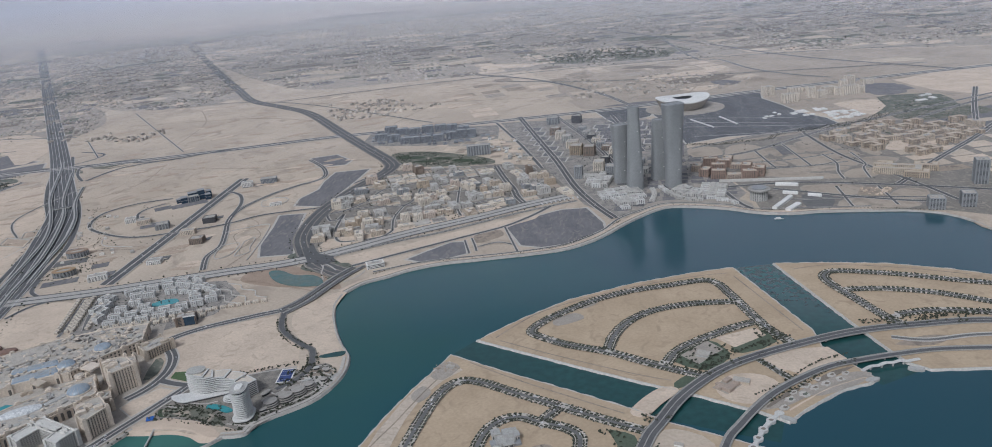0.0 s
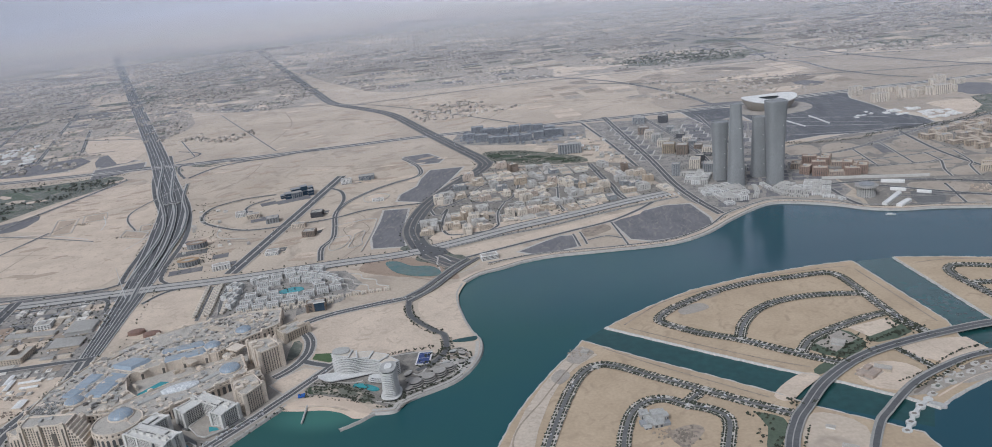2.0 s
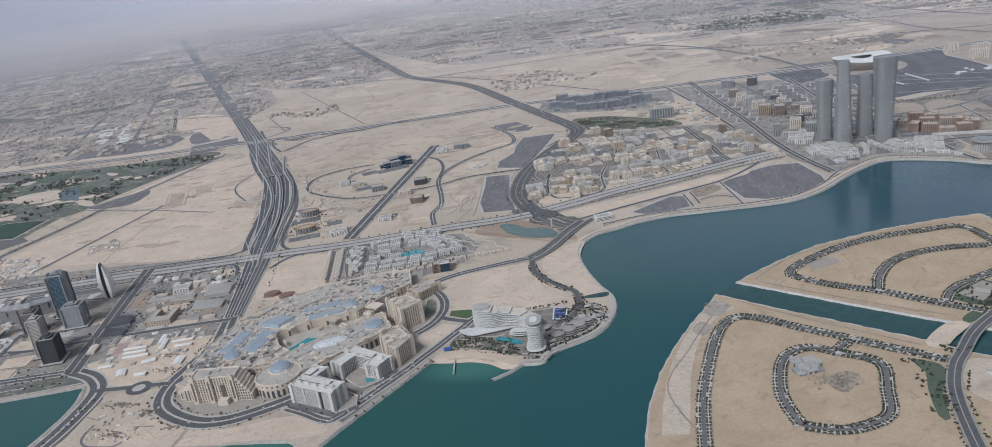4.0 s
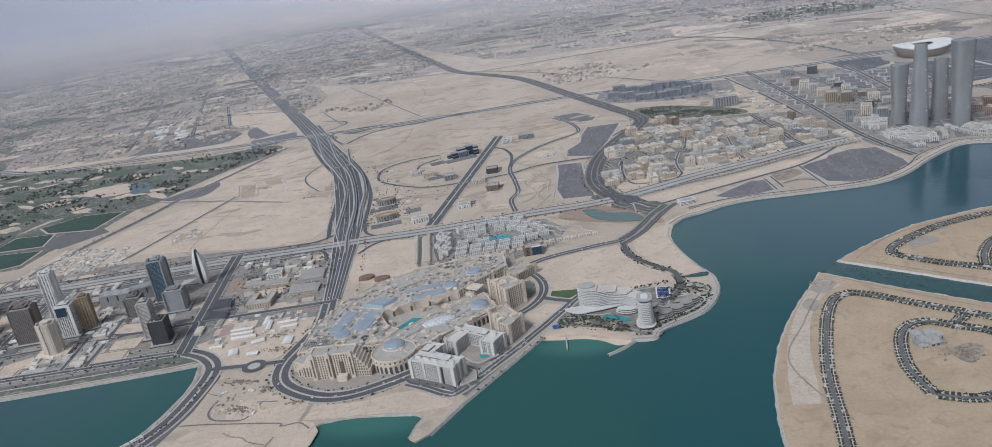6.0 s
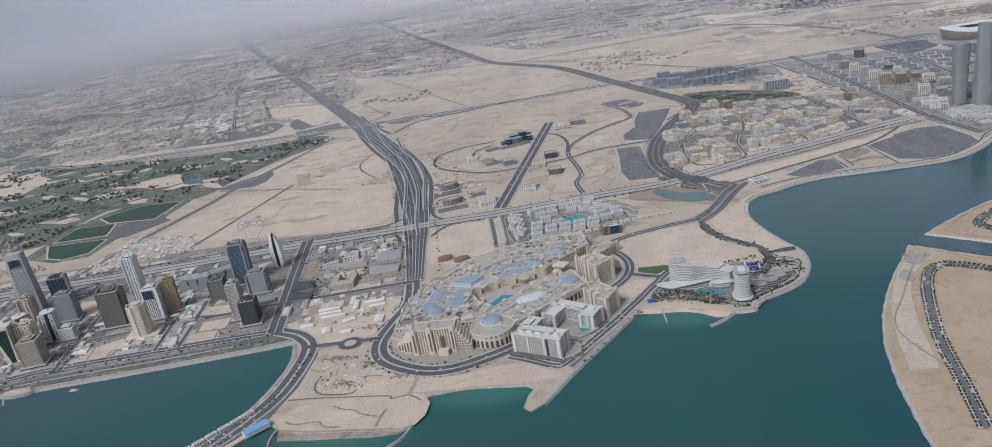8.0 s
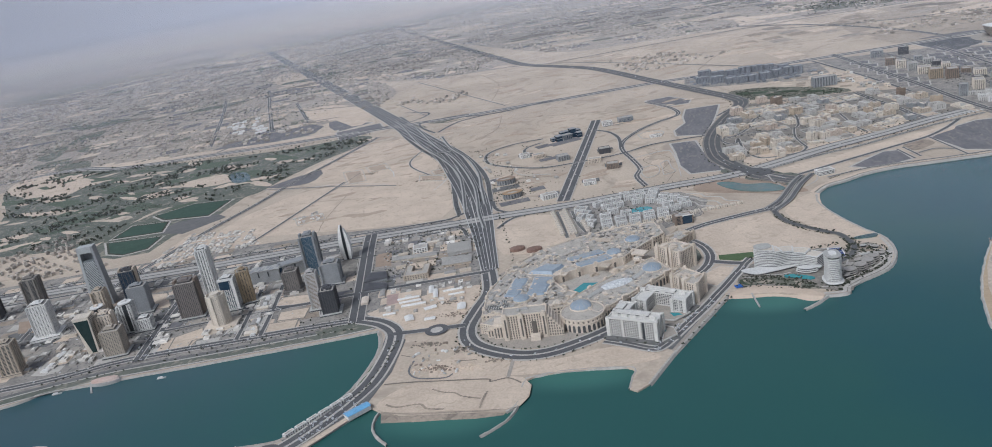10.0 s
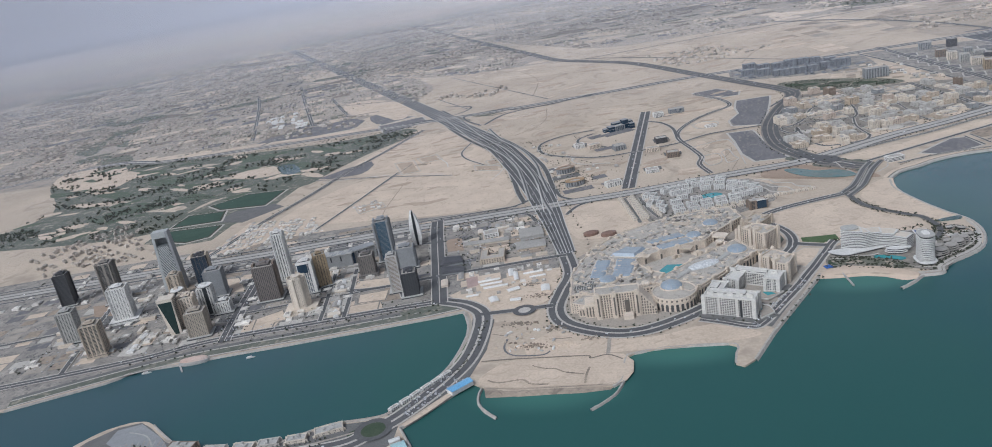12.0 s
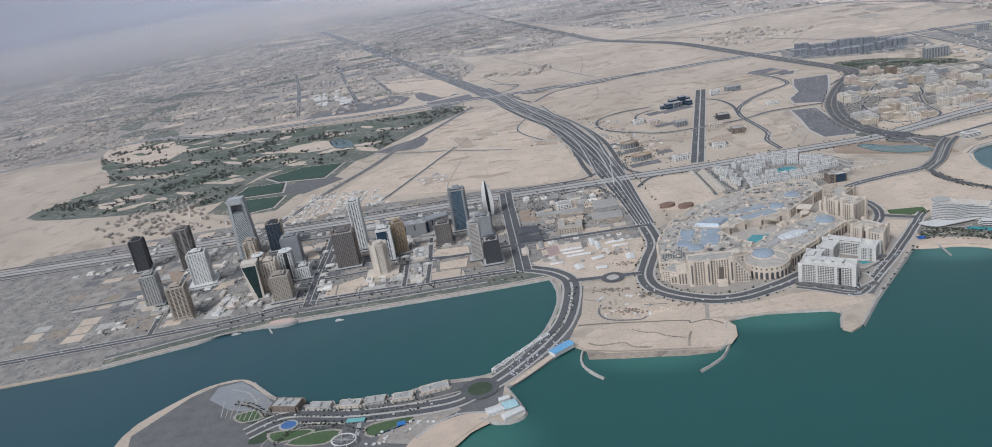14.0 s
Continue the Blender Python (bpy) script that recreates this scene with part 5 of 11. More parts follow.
for x, y, a in ((-6, 252.5, 35), (2.5, 263, 35), (23, 304, -35), (43.5, 291.5, -30), (85, 342.5, 10), (90, 323.5, 15), (57.5, 279.5, -20), (97, 304, 20), (136, 349, 20), (146.5, 320, 20), (-39, 285, 60), (80, 366, 40)):
    patch("junction_paving", turned(rect(3.6, 3.2), x, y, a), KERB, "pale paved street junction on the island", "pavement", z=.475)
rng = random.Random(88)
for cx, cy, n, m in ((-9, 234, 60, EARTH), (-15, 236, 30, SAND_DARK), (-46, 298, 24, SAND_DARK)):
    heap = Shape()
    for _ in range(n):
        x, y, r = cx + rng.gauss(0, 2.6), cy + rng.gauss(0, 2.0), rng.uniform(.3, .9)
        o = turned(oval(2 * r, 1.4 * r, 7), x, y, rng.uniform(0, 180))
        heap.loft([[(p[0], p[1], 0) for p in o], [(x + (p[0] - x) * .35, y + (p[1] - y) * .35, r * rng.uniform(.4, .8) + .15) for p in o]])
    tagged(heap.object("rubble_heap", m), "heaps of rubble and earth on a building site", "rubble", kind="stuff")
patch("island_plot", [(68, 310), (86, 317), (89, 310), (74, 301)], SAND_PALE, "pale sand plot in the island park", tier=2)
patch("island_plot", [(51, 297), (64, 308), (69, 300), (57, 289)], PAVING, "paved ground round a concrete shell", tier=2)
patch("island_plot", [(83, 292), (97, 297), (110, 297), (114, 287), (93, 277), (83, 288)], SAND_PALE, "pale sand plot beside the bridge", tier=2)
for pts, lab in (([(47, 293), (51, 298), (64, 309), (70, 300), (70, 293), (59, 284)], "green park round a building site"), ([(86, 319), (92, 304), (76, 296), (73, 301), (88, 310)], "green planted strip"), ([(45, 276), (52, 282), (54, 277), (46, 272)], "green planted corner"),
                 ([(17, 247), (20, 246.5), (26, 243), (26, 235), (21, 226), (18, 210), (15, 212), (17, 228), (19.5, 238)], "green planted strip")):
    patch("island_park", pts, FAIRWAY, lab, soft=2, tier=1)
bushes([(random.uniform(50, 74), random.uniform(285, 303)) for _ in range(70)] + [(random.uniform(30, 41), random.uniform(250, 256)) for _ in range(26)] + [(random.uniform(14, 23), random.uniform(212, 247)) for _ in range(50)]
       + [(random.uniform(56, 62), random.uniform(279, 287)) for _ in range(30)] + [(random.uniform(84, 97), random.uniform(300, 316)) for _ in range(40)] + [(random.uniform(140, 175), random.uniform(311, 319)) for _ in range(70)], "park_trees", "dark green trees in the island parks", 0.6, 1.2)


ROSESTONE = mat("rose_beige_stone", (0.40, 0.325, 0.265), (0.33, 0.265, 0.22), 5, .6, .85, .5)
BRIDGECON = mat("weathered_bridge_concrete", (0.35, 0.335, 0.31), (0.28, 0.27, 0.25), 4, .6, .85, .5)


def bridge(points, width, rise, label, lanes=2, arch=False):
    """A curved road bridge: deck, kerb walls, piers in the water."""
    line = smooth_line(points, 10)
    n = len(line)
    zs = [0.35 + rise * math.sin(math.pi * i / (n - 1)) for i in range(n)]
    top = empty("road_bridge")
    s = Shape()
    s.ribbon(shifted(line, width / 2), shifted(line, -width / 2), zs, 0.35)
    part("deck", s, BRIDGECON, top)
    each = (width - 1.4) / lanes
    for i in range(lanes):
        mid = -width / 2 + 0.5 + each / 2 + i * (each + 0.4)
        s = Shape()
        s.ribbon(shifted(line, mid + each / 2), shifted(line, mid - each / 2), [z + 0.03 for z in zs])
        part("carriageway", s, ASPHALT, top)
    for e in (width / 2, -width / 2):
        s = Shape()
        s.ribbon(shifted(line, e + 0.09), shifted(line, e - 0.09), [z + 0.16 for z in zs], 0.3)
        part("parapet", s, BRIDGECON, top)
    for i in range(6, n - 5, 8):
        s = Shape()
        s.box(line[i][0], line[i][1], -2, width * 0.6, 0.6, zs[i] + 1.7, math.degrees(math.atan2(line[i + 1][1] - line[i][1], line[i + 1][0] - line[i][0])) + 90)
        part("pier", s, CONCRETE, top)
    return tagged(top, label, "bridge")


bridge([(18, 150), (20, 190), (24, 222), (30, 240), (36, 250), (45, 264), (56, 276), (67, 285), (82, 293), (102, 301), (125, 308), (151, 311), (181, 311), (210, 300)], 5.0, 0.45, "grey twin-lane road bridge curving across the islands")
bridge([(40, 170), (47, 212), (56, 236), (63, 246), (72, 257), (80, 265), (91, 273), (105, 281), (119, 285), (134, 288), (150, 290), (172, 289)], 3.4, 0.45, "curved grey road bridge near the inner bay", 1)
patch("ground_plot", [(26, 258), (33, 268), (41, 274), (46, 271), (38, 262), (31, 254)], SAND_PALE, "old sand causeway between the islands", soft=3)
pr = Shape()
wavy = [(64, 233), (67, 238), (70, 243), (74, 248), (78, 252)]
pr.ribbon(shifted(smooth_line(wavy), 0.8), shifted(smooth_line(wavy), -0.8), 0.3, 1.2)
for x, y in wavy:
    pr.prism(turned(oval(3.4, 3.0, 16), x, y), -1.2, 0.36)
chain = empty("footbridge")
part("deck", pr, PALECON, chain)
for x, y in wavy[:-1]:
    s = Shape()
    s.prism(turned(oval(1.7, 1.4, 12), x, y), .2, .4)
    part("planting", s, EARTH, chain)
tagged(chain, "pale chain of round decks between islands", "bridge")
wave_line = smooth_line([(116, 277), (120, 279.4), (123, 279.6), (126, 281), (129, 281), (132, 282.2), (135, 282), (140, 283.4)], 8)
pr = Shape()
pr.ribbon(shifted(wave_line, .75), shifted(wave_line, -.75), [.5 + .5 * math.sin(math.pi * i / (len(wave_line) - 1)) for i in range(len(wave_line))], .3)
for i in range(8, len(wave_line) - 4, 12):
    pr.box(wave_line[i][0], wave_line[i][1], -2, .5, .5, 2.6)
tagged(pr.object("footbridge", PALECON), "pale wavy footbridge across the channel", "bridge")
shore = Shape()
back, front = smooth_line([(82, 254), (90, 260), (100, 266.5), (109, 270.5), (116, 273)], 6), smooth_line([(83, 250), (92, 257), (101, 264), (109, 267), (116, 269)], 6)
n = len(back)
shore.v = [(p[0], p[1], .2) for p in back] + [(p[0], p[1], -.85) for p in front]
shore.f = [(i, i + n, i + n + 1, i + 1) for i in range(n - 1)]
tagged(shore.object("beach", BEACH), "narrow pale beach along the inner bay", "beach", kind="structure")

shoreline = smooth_line(COAST_A[6:], 4)
for a, b, h, m, nm, lab in ((-.2, -1.3, .26, KERB, "promenade", "pale promenade along the lagoon"), (-1.3, -2.3, .24, GARDENSTONE, "planted_strip", "planted strip behind the promenade"), (-2.3, -4.6, .255, SAND_PALE, "footpath", "pale sandy path behind the planted strip")):
    s = Shape()
    s.ribbon(shifted(shoreline, a), shifted(shoreline, b), h)
    tagged(s.object(nm, m), lab, "promenade" if m is KERB else "garden", kind="structure")
patch("plaza", [(60, 478), (77, 485), (92, 482), (110, 474), (122, 466), (126, 478), (118, 490), (100, 492), (80, 496), (64, 492)], PAVING, "pale paved waterfront plaza below the towers", "pavement", soft=2, tier=3)

# ---- peninsula bridge ----
patch("planted_strip", [(-356, 250), (-352, 255), (-343, 255.5), (-332, 256.5), (-331, 261), (-337, 264), (-348, 262), (-361, 256.5)], ROUGH, "dark planted bank beside the quay road", "garden", tier=3)
patch("junction", [(-150, 452), (-144, 454), (-137, 442), (-127, 436), (-124, 428), (-131, 424), (-141, 430)], ASPHALT, "dark asphalt junction of the dual carriageways", "road", z=.43)
patch("junction", [(-152, 446), (-136, 437), (-116, 416), (-110, 408), (-116, 402), (-126, 412), (-146, 432), (-156, 440)], ROUGH, "dark planted ground round a road junction", "garden", soft=2, tier=2)
bridge([(-138, 365), (-129.5, 375.5), (-123.6, 389), (-117.6, 404), (-111, 417)], 3.3, 0.6, "pale concrete road bridge over the pond outlet", 1)
bridge([(-134, 361), (-124.7, 374), (-118.4, 389), (-112.6, 403), (-104.5, 418)], 3.3, 0.6, "pale concrete road bridge over the pond outlet", 1)
for pts in ([(-133, 427), (-129, 420), (-128, 412), (-124.5, 402)], [(-103, 411), (-105, 404), (-112, 396)], [(-138, 428), (-128, 424), (-120, 414)]):
    s = Shape()
    q = smooth_line(pts, 8)
    s.ribbon(shifted(q, .45), shifted(q, -.45), .3)
    tagged(s.object("footpath", KERB), "pale curved footpath through the planting", "path", kind="structure")

# ---- island plots and building sites ----
site = empty("villa_shell")
for x, y, w, d, h in ((0, 0, 7, 6, 1.6), (1.5, 1.5, 4, 4, 2.8), (-4, -1, 3, 3, 1.2), (3.5, -3, 3, 2.5, 1.0)):
    s = Shape()
    s.box(x, y, 0, w, d, h)
    part("concrete_storey", s, GREYWALL if h < 1.5 else CONCRETE, site)
for x, y, w, d, h in ((3.2, 2.6, 3.2, 3, 1.9), (-2.6, 3.4, 3, 3.2, 2.2), (.4, -3.6, 3.4, 2.2, 1.5), (-3.6, -3.6, 2.4, 2.2, .8), (4.2, -.2, 1.8, 2.6, 2.3)):
    s = Shape()
    s.box(x, y, 0, w, d, h)
    part("concrete_storey", s, KERB, site)
    s = Shape()
    s.box(x, y, h, w + .5, d + .5, .16)
    part("roof_slab", s, CONCRETE, site)
    # dark plates on the walls stand in for the shade inside openings
    for e in (-.28, .28):
        s = Shape()
        s.box(x + e * w, y - d / 2, .25, w * .3, .12, h * .6)
        part("opening_shade_plate", s, DARKWALL, site)
for i in range(9):
    s = Shape()
    s.box(-3.4 + (i % 3) * 3.2, -3.2 + (i // 3) * 3, 0, .3, .3, 3.2)
    part("column", s, CONCRETE, site)
site.matrix_world = pose(-19.4, 243.8, 0, 0, 0, 15)
tagged(site, "grey concrete shell of an unfinished island villa", "villa")
FILL = mat("pale_shell_fill", (0.545, 0.46, 0.37), (0.47, 0.395, 0.318), 10, 1.2, .95, .35, c=(0.40, 0.335, 0.27), grain=.1)
patch("island_plot", [(-45, 303.5), (-53, 290.5), (-60.8, 272.7), (-67, 254), (-70.2, 237.7), (-72.4, 221.5), (-73.4, 205), (-64, 205), (-62.6, 224), (-61.2, 241.3), (-57.8, 260.4), (-53, 277), (-45.8, 288), (-38.6, 295.2)], FILL, "pale shelly fill along the island shore", tier=1)
patch("island_plot", [(-52, 291.5), (-47.2, 299.6), (-41, 296), (-46.2, 288)], PAVING, "grey working ground on the island tip", soft=2, tier=2)
patch("island_plot", [(20, 214.6), (22.8, 227.4), (25.2, 229), (21.6, 212)], DECKPAVE, "dark asphalt bay beside the bridge", tier=3)
for pts, m in (([(-14.4, 233), (-9.8, 227), (-2.3, 236.7), (-5.6, 240.8), (-13.6, 237.5)], SAND_DARK), ([(-46, 303), (-40, 298), (-44, 292), (-50, 297)], PAVING), ([(-54, 284), (-50, 279), (-54, 272), (-58, 277)], PAVING), ([(-56, 280), (-50, 288), (-48, 294), (-52, 292)], SAND_DARK),
               ([(2, 330), (14, 336), (10, 342), (0, 336)], PAVING), ([(14, 346), (22, 352), (18, 356), (10, 351)], PAVING), ([(62, 263), (72, 259), (84, 267), (80, 278), (68, 280), (60, 272)], SAND_PALE), ([(84, 280), (100, 286), (108, 296), (92, 294)], SAND_PALE), ([(30, 222), (46, 214), (52, 236), (40, 246), (32, 240)], SAND),
               ([(56, 293), (62, 300), (68, 297), (64, 290)], PAVING), ([(76, 304), (82, 308), (86, 314), (78, 312)], SAND_PALE), ([(96, 262), (114, 270), (112, 276), (92, 266)], PAVING), ([(136, 296), (150, 302), (160, 300), (150, 294)], SAND_DARK)):
    patch("island_plot", pts, m, "worked sand plot on the island", soft=3, tier=1)
for line in ([(-56, 195), (-70, 232), (-60, 262), (-50, 286), (-42, 300)], [(-36, 301), (-16, 285), (8, 268), (24, 257)], [(-26, 322), (-8, 343), (14, 356), (44, 368), (74, 375), (88, 376)], [(90, 372), (98, 340), (105, 312)], [(-24, 319), (0, 303), (28, 286), (44, 278)], [(120, 376), (140, 378), (168, 370), (196, 357)]):
    t = Shape()
    q = smooth_line(line, 8)
    t.ribbon(shifted(q, .35), shifted(q, -.35), .17)
    tagged(t.object("sand_track", SAND_DARK), "worn track along the island edge", "track", kind="structure")
for x, y, w, d, h, m, lab in ((70, 274, 6, 3, 1.2, BEIGE, "low beige site building on the island"), (43, 224, 5, 2, .9, WHITE, "white site cabin on the island"), (40, 236, 3, 1.4, .8, WHITE, "white site cabin on the island"), (-44, 298, 3, 2, .7, CONCRETE, "small concrete shed on the island"), (60, 296, 5, 4, 1.2, CONCRETE, "concrete pavilion in the island park")):
    o = empty("site_building")
    s = Shape()
    s.box(0, 0, 0, w, d, h)
    part("walls", s, m, o)
    s = Shape()
    s.box(0, 0, h, w + .3, d + .3, .15)
    part("roof", s, ROOF, o)
    o.matrix_world = pose(x, y, 0, 0, 0, -25)
    tagged(o, lab, "building")

compound = empty("site_compound")
for x, y, w, d, h in ((61.5, 271, 3.6, 2.6, .9), (64, 269, 3, 3.4, 1.3), (66.5, 272, 4.2, 3, .7), (65, 275.5, 3.4, 2.2, 1.0), (68.5, 273.5, 2.4, 2.4, 1.2), (61, 273.5, 1.4, 1.4, .6)):
    s = Shape()
    s.box(x - 64.5, y - 272, 0, w, d, h, 40)
    s.box(x - 64.5, y - 272, h, w * .9, d * .86, .12, 40)
    part("walled_room", s, ROSESTONE, compound)
compound.matrix_world = pose(64.5, 272, 0)
tagged(compound, "half-built rosy stone compound on the sand island", "building")
prom = Shape()
q = smooth_line([(72, 256), (82, 258), (96, 267), (112, 274), (118, 273)], 8)
prom.ribbon(shifted(q, 2.6), shifted(q, -1.6), .24)
tagged(prom.object("promenade", PAVING), "sandy paved promenade along the inner bay", "promenade", kind="structure")
for x, y, r in ((84, 260, 4.4), (80.5, 255, 4.0), (90, 263, 4.4), (95, 267, 4.0), (100, 269.4, 4.2), (106, 272, 3.6), (104, 275.4, 3.6), (109.5, 276, 3.2), (92, 269, 4.6), (86.5, 264.5, 3.4), (98, 273, 3.0)):
    pod = empty("garden_pod")
    s = Shape()
    r *= .8
    s.prism(blob(r * 1.15, r * .95, x, 20), .1, .5)
    part("plinth", s, KERB, pod)
    s = Shape()
    s.prism(turned(blob(r * .6, r * .4, y, 14), r * .1, -r * .05), .4, .56)
    part("planting", s, EARTH if x % 3 else ROUGH, pod)
    pod.matrix_world = pose(x, y, 0, 0, 0, 35)
    tagged(pod, "pale round planting pod on the promenade", "planter", "garden pods")
for pts in ([(75, 257), (84, 265), (90, 268), (88, 265), (83, 262), (76, 256)], [(98, 273), (105, 278), (114, 281), (113, 280), (104, 274), (98, 271)]):
    patch("planted_strip", pts, EARTH, "dark planted bed beside the promenade", "garden", soft=2, tier=4)
for x, y, a in ((80, 248.5, -35), (117.5, 271, 15), (136, 277, -20)):
    s = Shape()
    s.prism(oval(6, 2.6, 16), -1.2, .3)
    o = s.object("quay_head", CONCRETE)
    o.matrix_world = pose(x, y, 0, 0, 0, a)
    tagged(o, "rounded pale concrete quay head", "quay", "quay heads")
bushes(along([(74, 262), (88, 271), (103, 283), (116, 288)], (-2.6, -3.6, 2.6), 1.3, .3, 30) + along([(60, 282), (80, 296), (100, 304)], (3.4, -3.4, 4.4), 1.6, .5, 30) + along([(80, 290), (85, 281), (89, 274)], (1, -1, 0), 1.0, .3, 30) + along([(20, 190), (24, 222), (31, 240)], (3.4, -3.6), 1.5, .4, 30) + along([(130, 312), (160, 315), (190, 314)], (2.5, 4, 5.5), 1.3, .5, 30), "roadside_trees", "dark green trees along the island roads", 0.6, 1.1)
road([(80, 291), (85, 281), (89, 273)], 1.6, 1, verge=.8, label="narrow street on the sand island", surface=DECKPAVE)
road([(137, 302), (150, 298), (170, 300), (195, 298)], 1.6, 1, verge=1.0, label="narrow street on the sand island", surface=DECKPAVE)
for pts, m, lab in (([(58.5, 271.3), (63.1, 266.1), (70.6, 272.8), (65.7, 278.2)], PAVING, "excavated plot with walls on the island"), ([(300, 640), (375, 686), (400, 680), (420, 610), (344, 600)], GRAVEL, "dark grey plots beside a diagonal road"), ([(305, 796), (350, 796), (352, 772), (306, 770)], GRAVEL, "dark yards behind apartment towers"),
                    ([(351, 822), (415, 840), (560, 850), (560, 760), (393, 722), (362, 764)], SAND_PALE, "wide pale sand field")):
    patch("ground_plot", pts, m, lab, tier=1)
for line, w in (([(-330, 470), (-300, 476), (-262, 472)], .8), ([(-300, 506), (-298, 482), (-262, 478)], .6), ([(-345, 566), (-300, 596), (-250, 612)], .8), ([(-420, 690), (-320, 676), (-215, 652)], .8), ([(-205, 520), (-195, 505), (-205, 488), (-196, 468), (-188, 450)], .6), ([(-196, 500), (-186, 482), (-192, 460)], .6), ([(-205, 545), (-188, 552), (-178, 545)], .6), ([(-184, 452), (-190, 430)], .6),
                ([(-240, 640), (-200, 650), (-180, 645)], .8), ([(-450, 560), (-420, 580), (-395, 620)], .8), ([(-440, 600), (-405, 605)], .6), ([(-360, 600), (-340, 640), (-345, 700)], .8), ([(-300, 700), (-285, 735)], .6), ([(-480, 900), (-330, 890), (-250, 850)], 1.2), ([(-420, 970), (-380, 880), (-370, 780)], 1.0), ([(-290, 960), (-150, 905), (40, 870)], 1.4), ([(-150, 800), (-120, 880), (-60, 930)], 1.2),
                ([(60, 880), (200, 870), (330, 880)], 1.4), ([(150, 830), (190, 900), (300, 960)], 1.2), ([(-500, 470), (-440, 474), (-380, 462)], .6), ([(-430, 500), (-425, 430), (-420, 405)], .6)):
    t = Shape()
    q = smooth_line(line, 8)
    t.ribbon(shifted(q, w / 2), shifted(q, -w / 2), .2)
    tagged(t.object("sand_track", SAND_DARK), "worn vehicle track across the sand", "track", kind="structure")
SLATE = mat("blue_grey_cladding", (0.17, 0.18, 0.20), (0.22, 0.23, 0.245), 6, 0.8, 0.7, 0.5, vary=0.35)
OCHREWALL = mat("ochre_render", (0.44, 0.36, 0.28), (0.37, 0.305, 0.24), 20, 2, 0.9, 0.5, vary=0.4)


# ---- suburbs: houses that nobody could count ----
def houses(name, poly, pitch, size, height, angle, fill, label, material=None, gaps=(), seed=1, clump=75.0):
    rng = random.Random(seed)
    xs, ys = [p[0] for p in poly], [p[1] for p in poly]
    cx, cy = sum(xs) / len(xs), sum(ys) / len(ys)
    reach = max(math.hypot(p[0] - cx, p[1] - cy) for p in poly)
    n = int(reach / pitch) + 1
    ca, sa = math.cos(radians(angle)), math.sin(radians(angle))
    verts, faces = [], []
    for i in range(-n, n):
        for j in range(-n, n):
            if i % 7 == 0 or j % 5 == 0 or rng.random() > fill:
                continue
            u, v = (i + rng.uniform(-.25, .25)) * pitch, (j + rng.uniform(-.25, .25)) * pitch
            x, y = cx + ca * u - sa * v, cy + sa * u + ca * v
            if not inside(x, y, poly) or any(inside(x, y, g) for g in gaps):
                continue
            if clump < 300 and noise.noise((x / clump, y / clump, seed * 1.37)) < -0.08:
                continue
            if any(abs(x - q[0]) < 60 and abs(y - q[1]) < 60 and math.dist((x, y), q) < r + pitch for line, r in NEAR for q in line):
                continue
            w, d, h = size * rng.uniform(.6, 1.3), size * rng.uniform(.6, 1.3), height * rng.uniform(.5, 1.4)
            for w, d, z0, h in ((w, d, 0, h), (w * .45, d * .5, h, h * .35)):
                k = len(verts)
                for z in (z0, z0 + h):
                    verts += [(x + ca * p - sa * q, y + sa * p + ca * q, z) for p, q in rect(w, d)]
                faces += [(k, k + 1, k + 5, k + 4), (k + 1, k + 2, k + 6, k + 5), (k + 2, k + 3, k + 7, k + 6), (k + 3, k, k + 4, k + 7), (k + 4, k + 5, k + 6, k + 7)]
    s = Shape()
    s.v, s.f = verts, faces
    return tagged(s.object(name, material or HOUSE), label, "houses", kind="stuff")


def plot_field(name, poly, angle, w, d, choice, fill, label, seed=1, base=0.05):
    """Many small rectangular plots of differing ground, one object for each ground."""
    rng = random.Random(seed)
    cx, cy = sum(p[0] for p in poly) / len(poly), sum(p[1] for p in poly) / len(poly)
    reach = max(math.dist(p, (cx, cy)) for p in poly)
    shapes = [Shape() for _ in choice]
    COUNT[0] += 1
    for i in range(-int(reach / w) - 1, int(reach / w) + 2):
        for j in range(-int(reach / d) - 1, int(reach / d) + 2):
            x, y = turned([(i * w, j * d)], cx, cy, angle)[0]
            if rng.random() < fill and inside(x, y, poly):
                k = rng.randrange(len(choice))
                shapes[k].prism(turned(rect(w * rng.uniform(.6, .92), d * rng.uniform(.6, .92)), x, y, angle), -.05, .12 + .004 * (COUNT[0] % 6) + .006 * k)
    for s, m in zip(shapes, choice):
        if s.v:
            tagged(s.object(name, m), label, "plots", kind="stuff")


plot_field("town_plots", [(-560, 372), (-470, 386), (-400, 390), (-325, 392), (-300, 376), (-292, 330), (-290, 300), (-300, 268), (-345, 270), (-440, 246), (-500, 228), (-600, 200), (-640, 340)], 14, 13, 10, (SAND_PALE, SAND_DARK, PAVING, GRAVEL, KERB), .6, "sandy and paved plots between marina streets", 3)
plot_field("town_plots", [(60, 750), (50, 650), (56, 570), (44, 476), (76, 490), (108, 482), (122, 500), (110, 620), (114, 700), (84, 745)], -8, 10, 9, (GRAVEL, ASPHALT, GRAVEL, GRAVEL, PAVING), .85, "dark and pale plots of the new town", 4)
plot_field("town_plots", [(240, 640), (246, 560), (262, 500), (300, 440), (420, 390), (420, 640)], 8, 25, 15, (SAND_PALE, SAND, SAND, SAND_DARK), .8, "empty sandy plots behind the shore", 5)
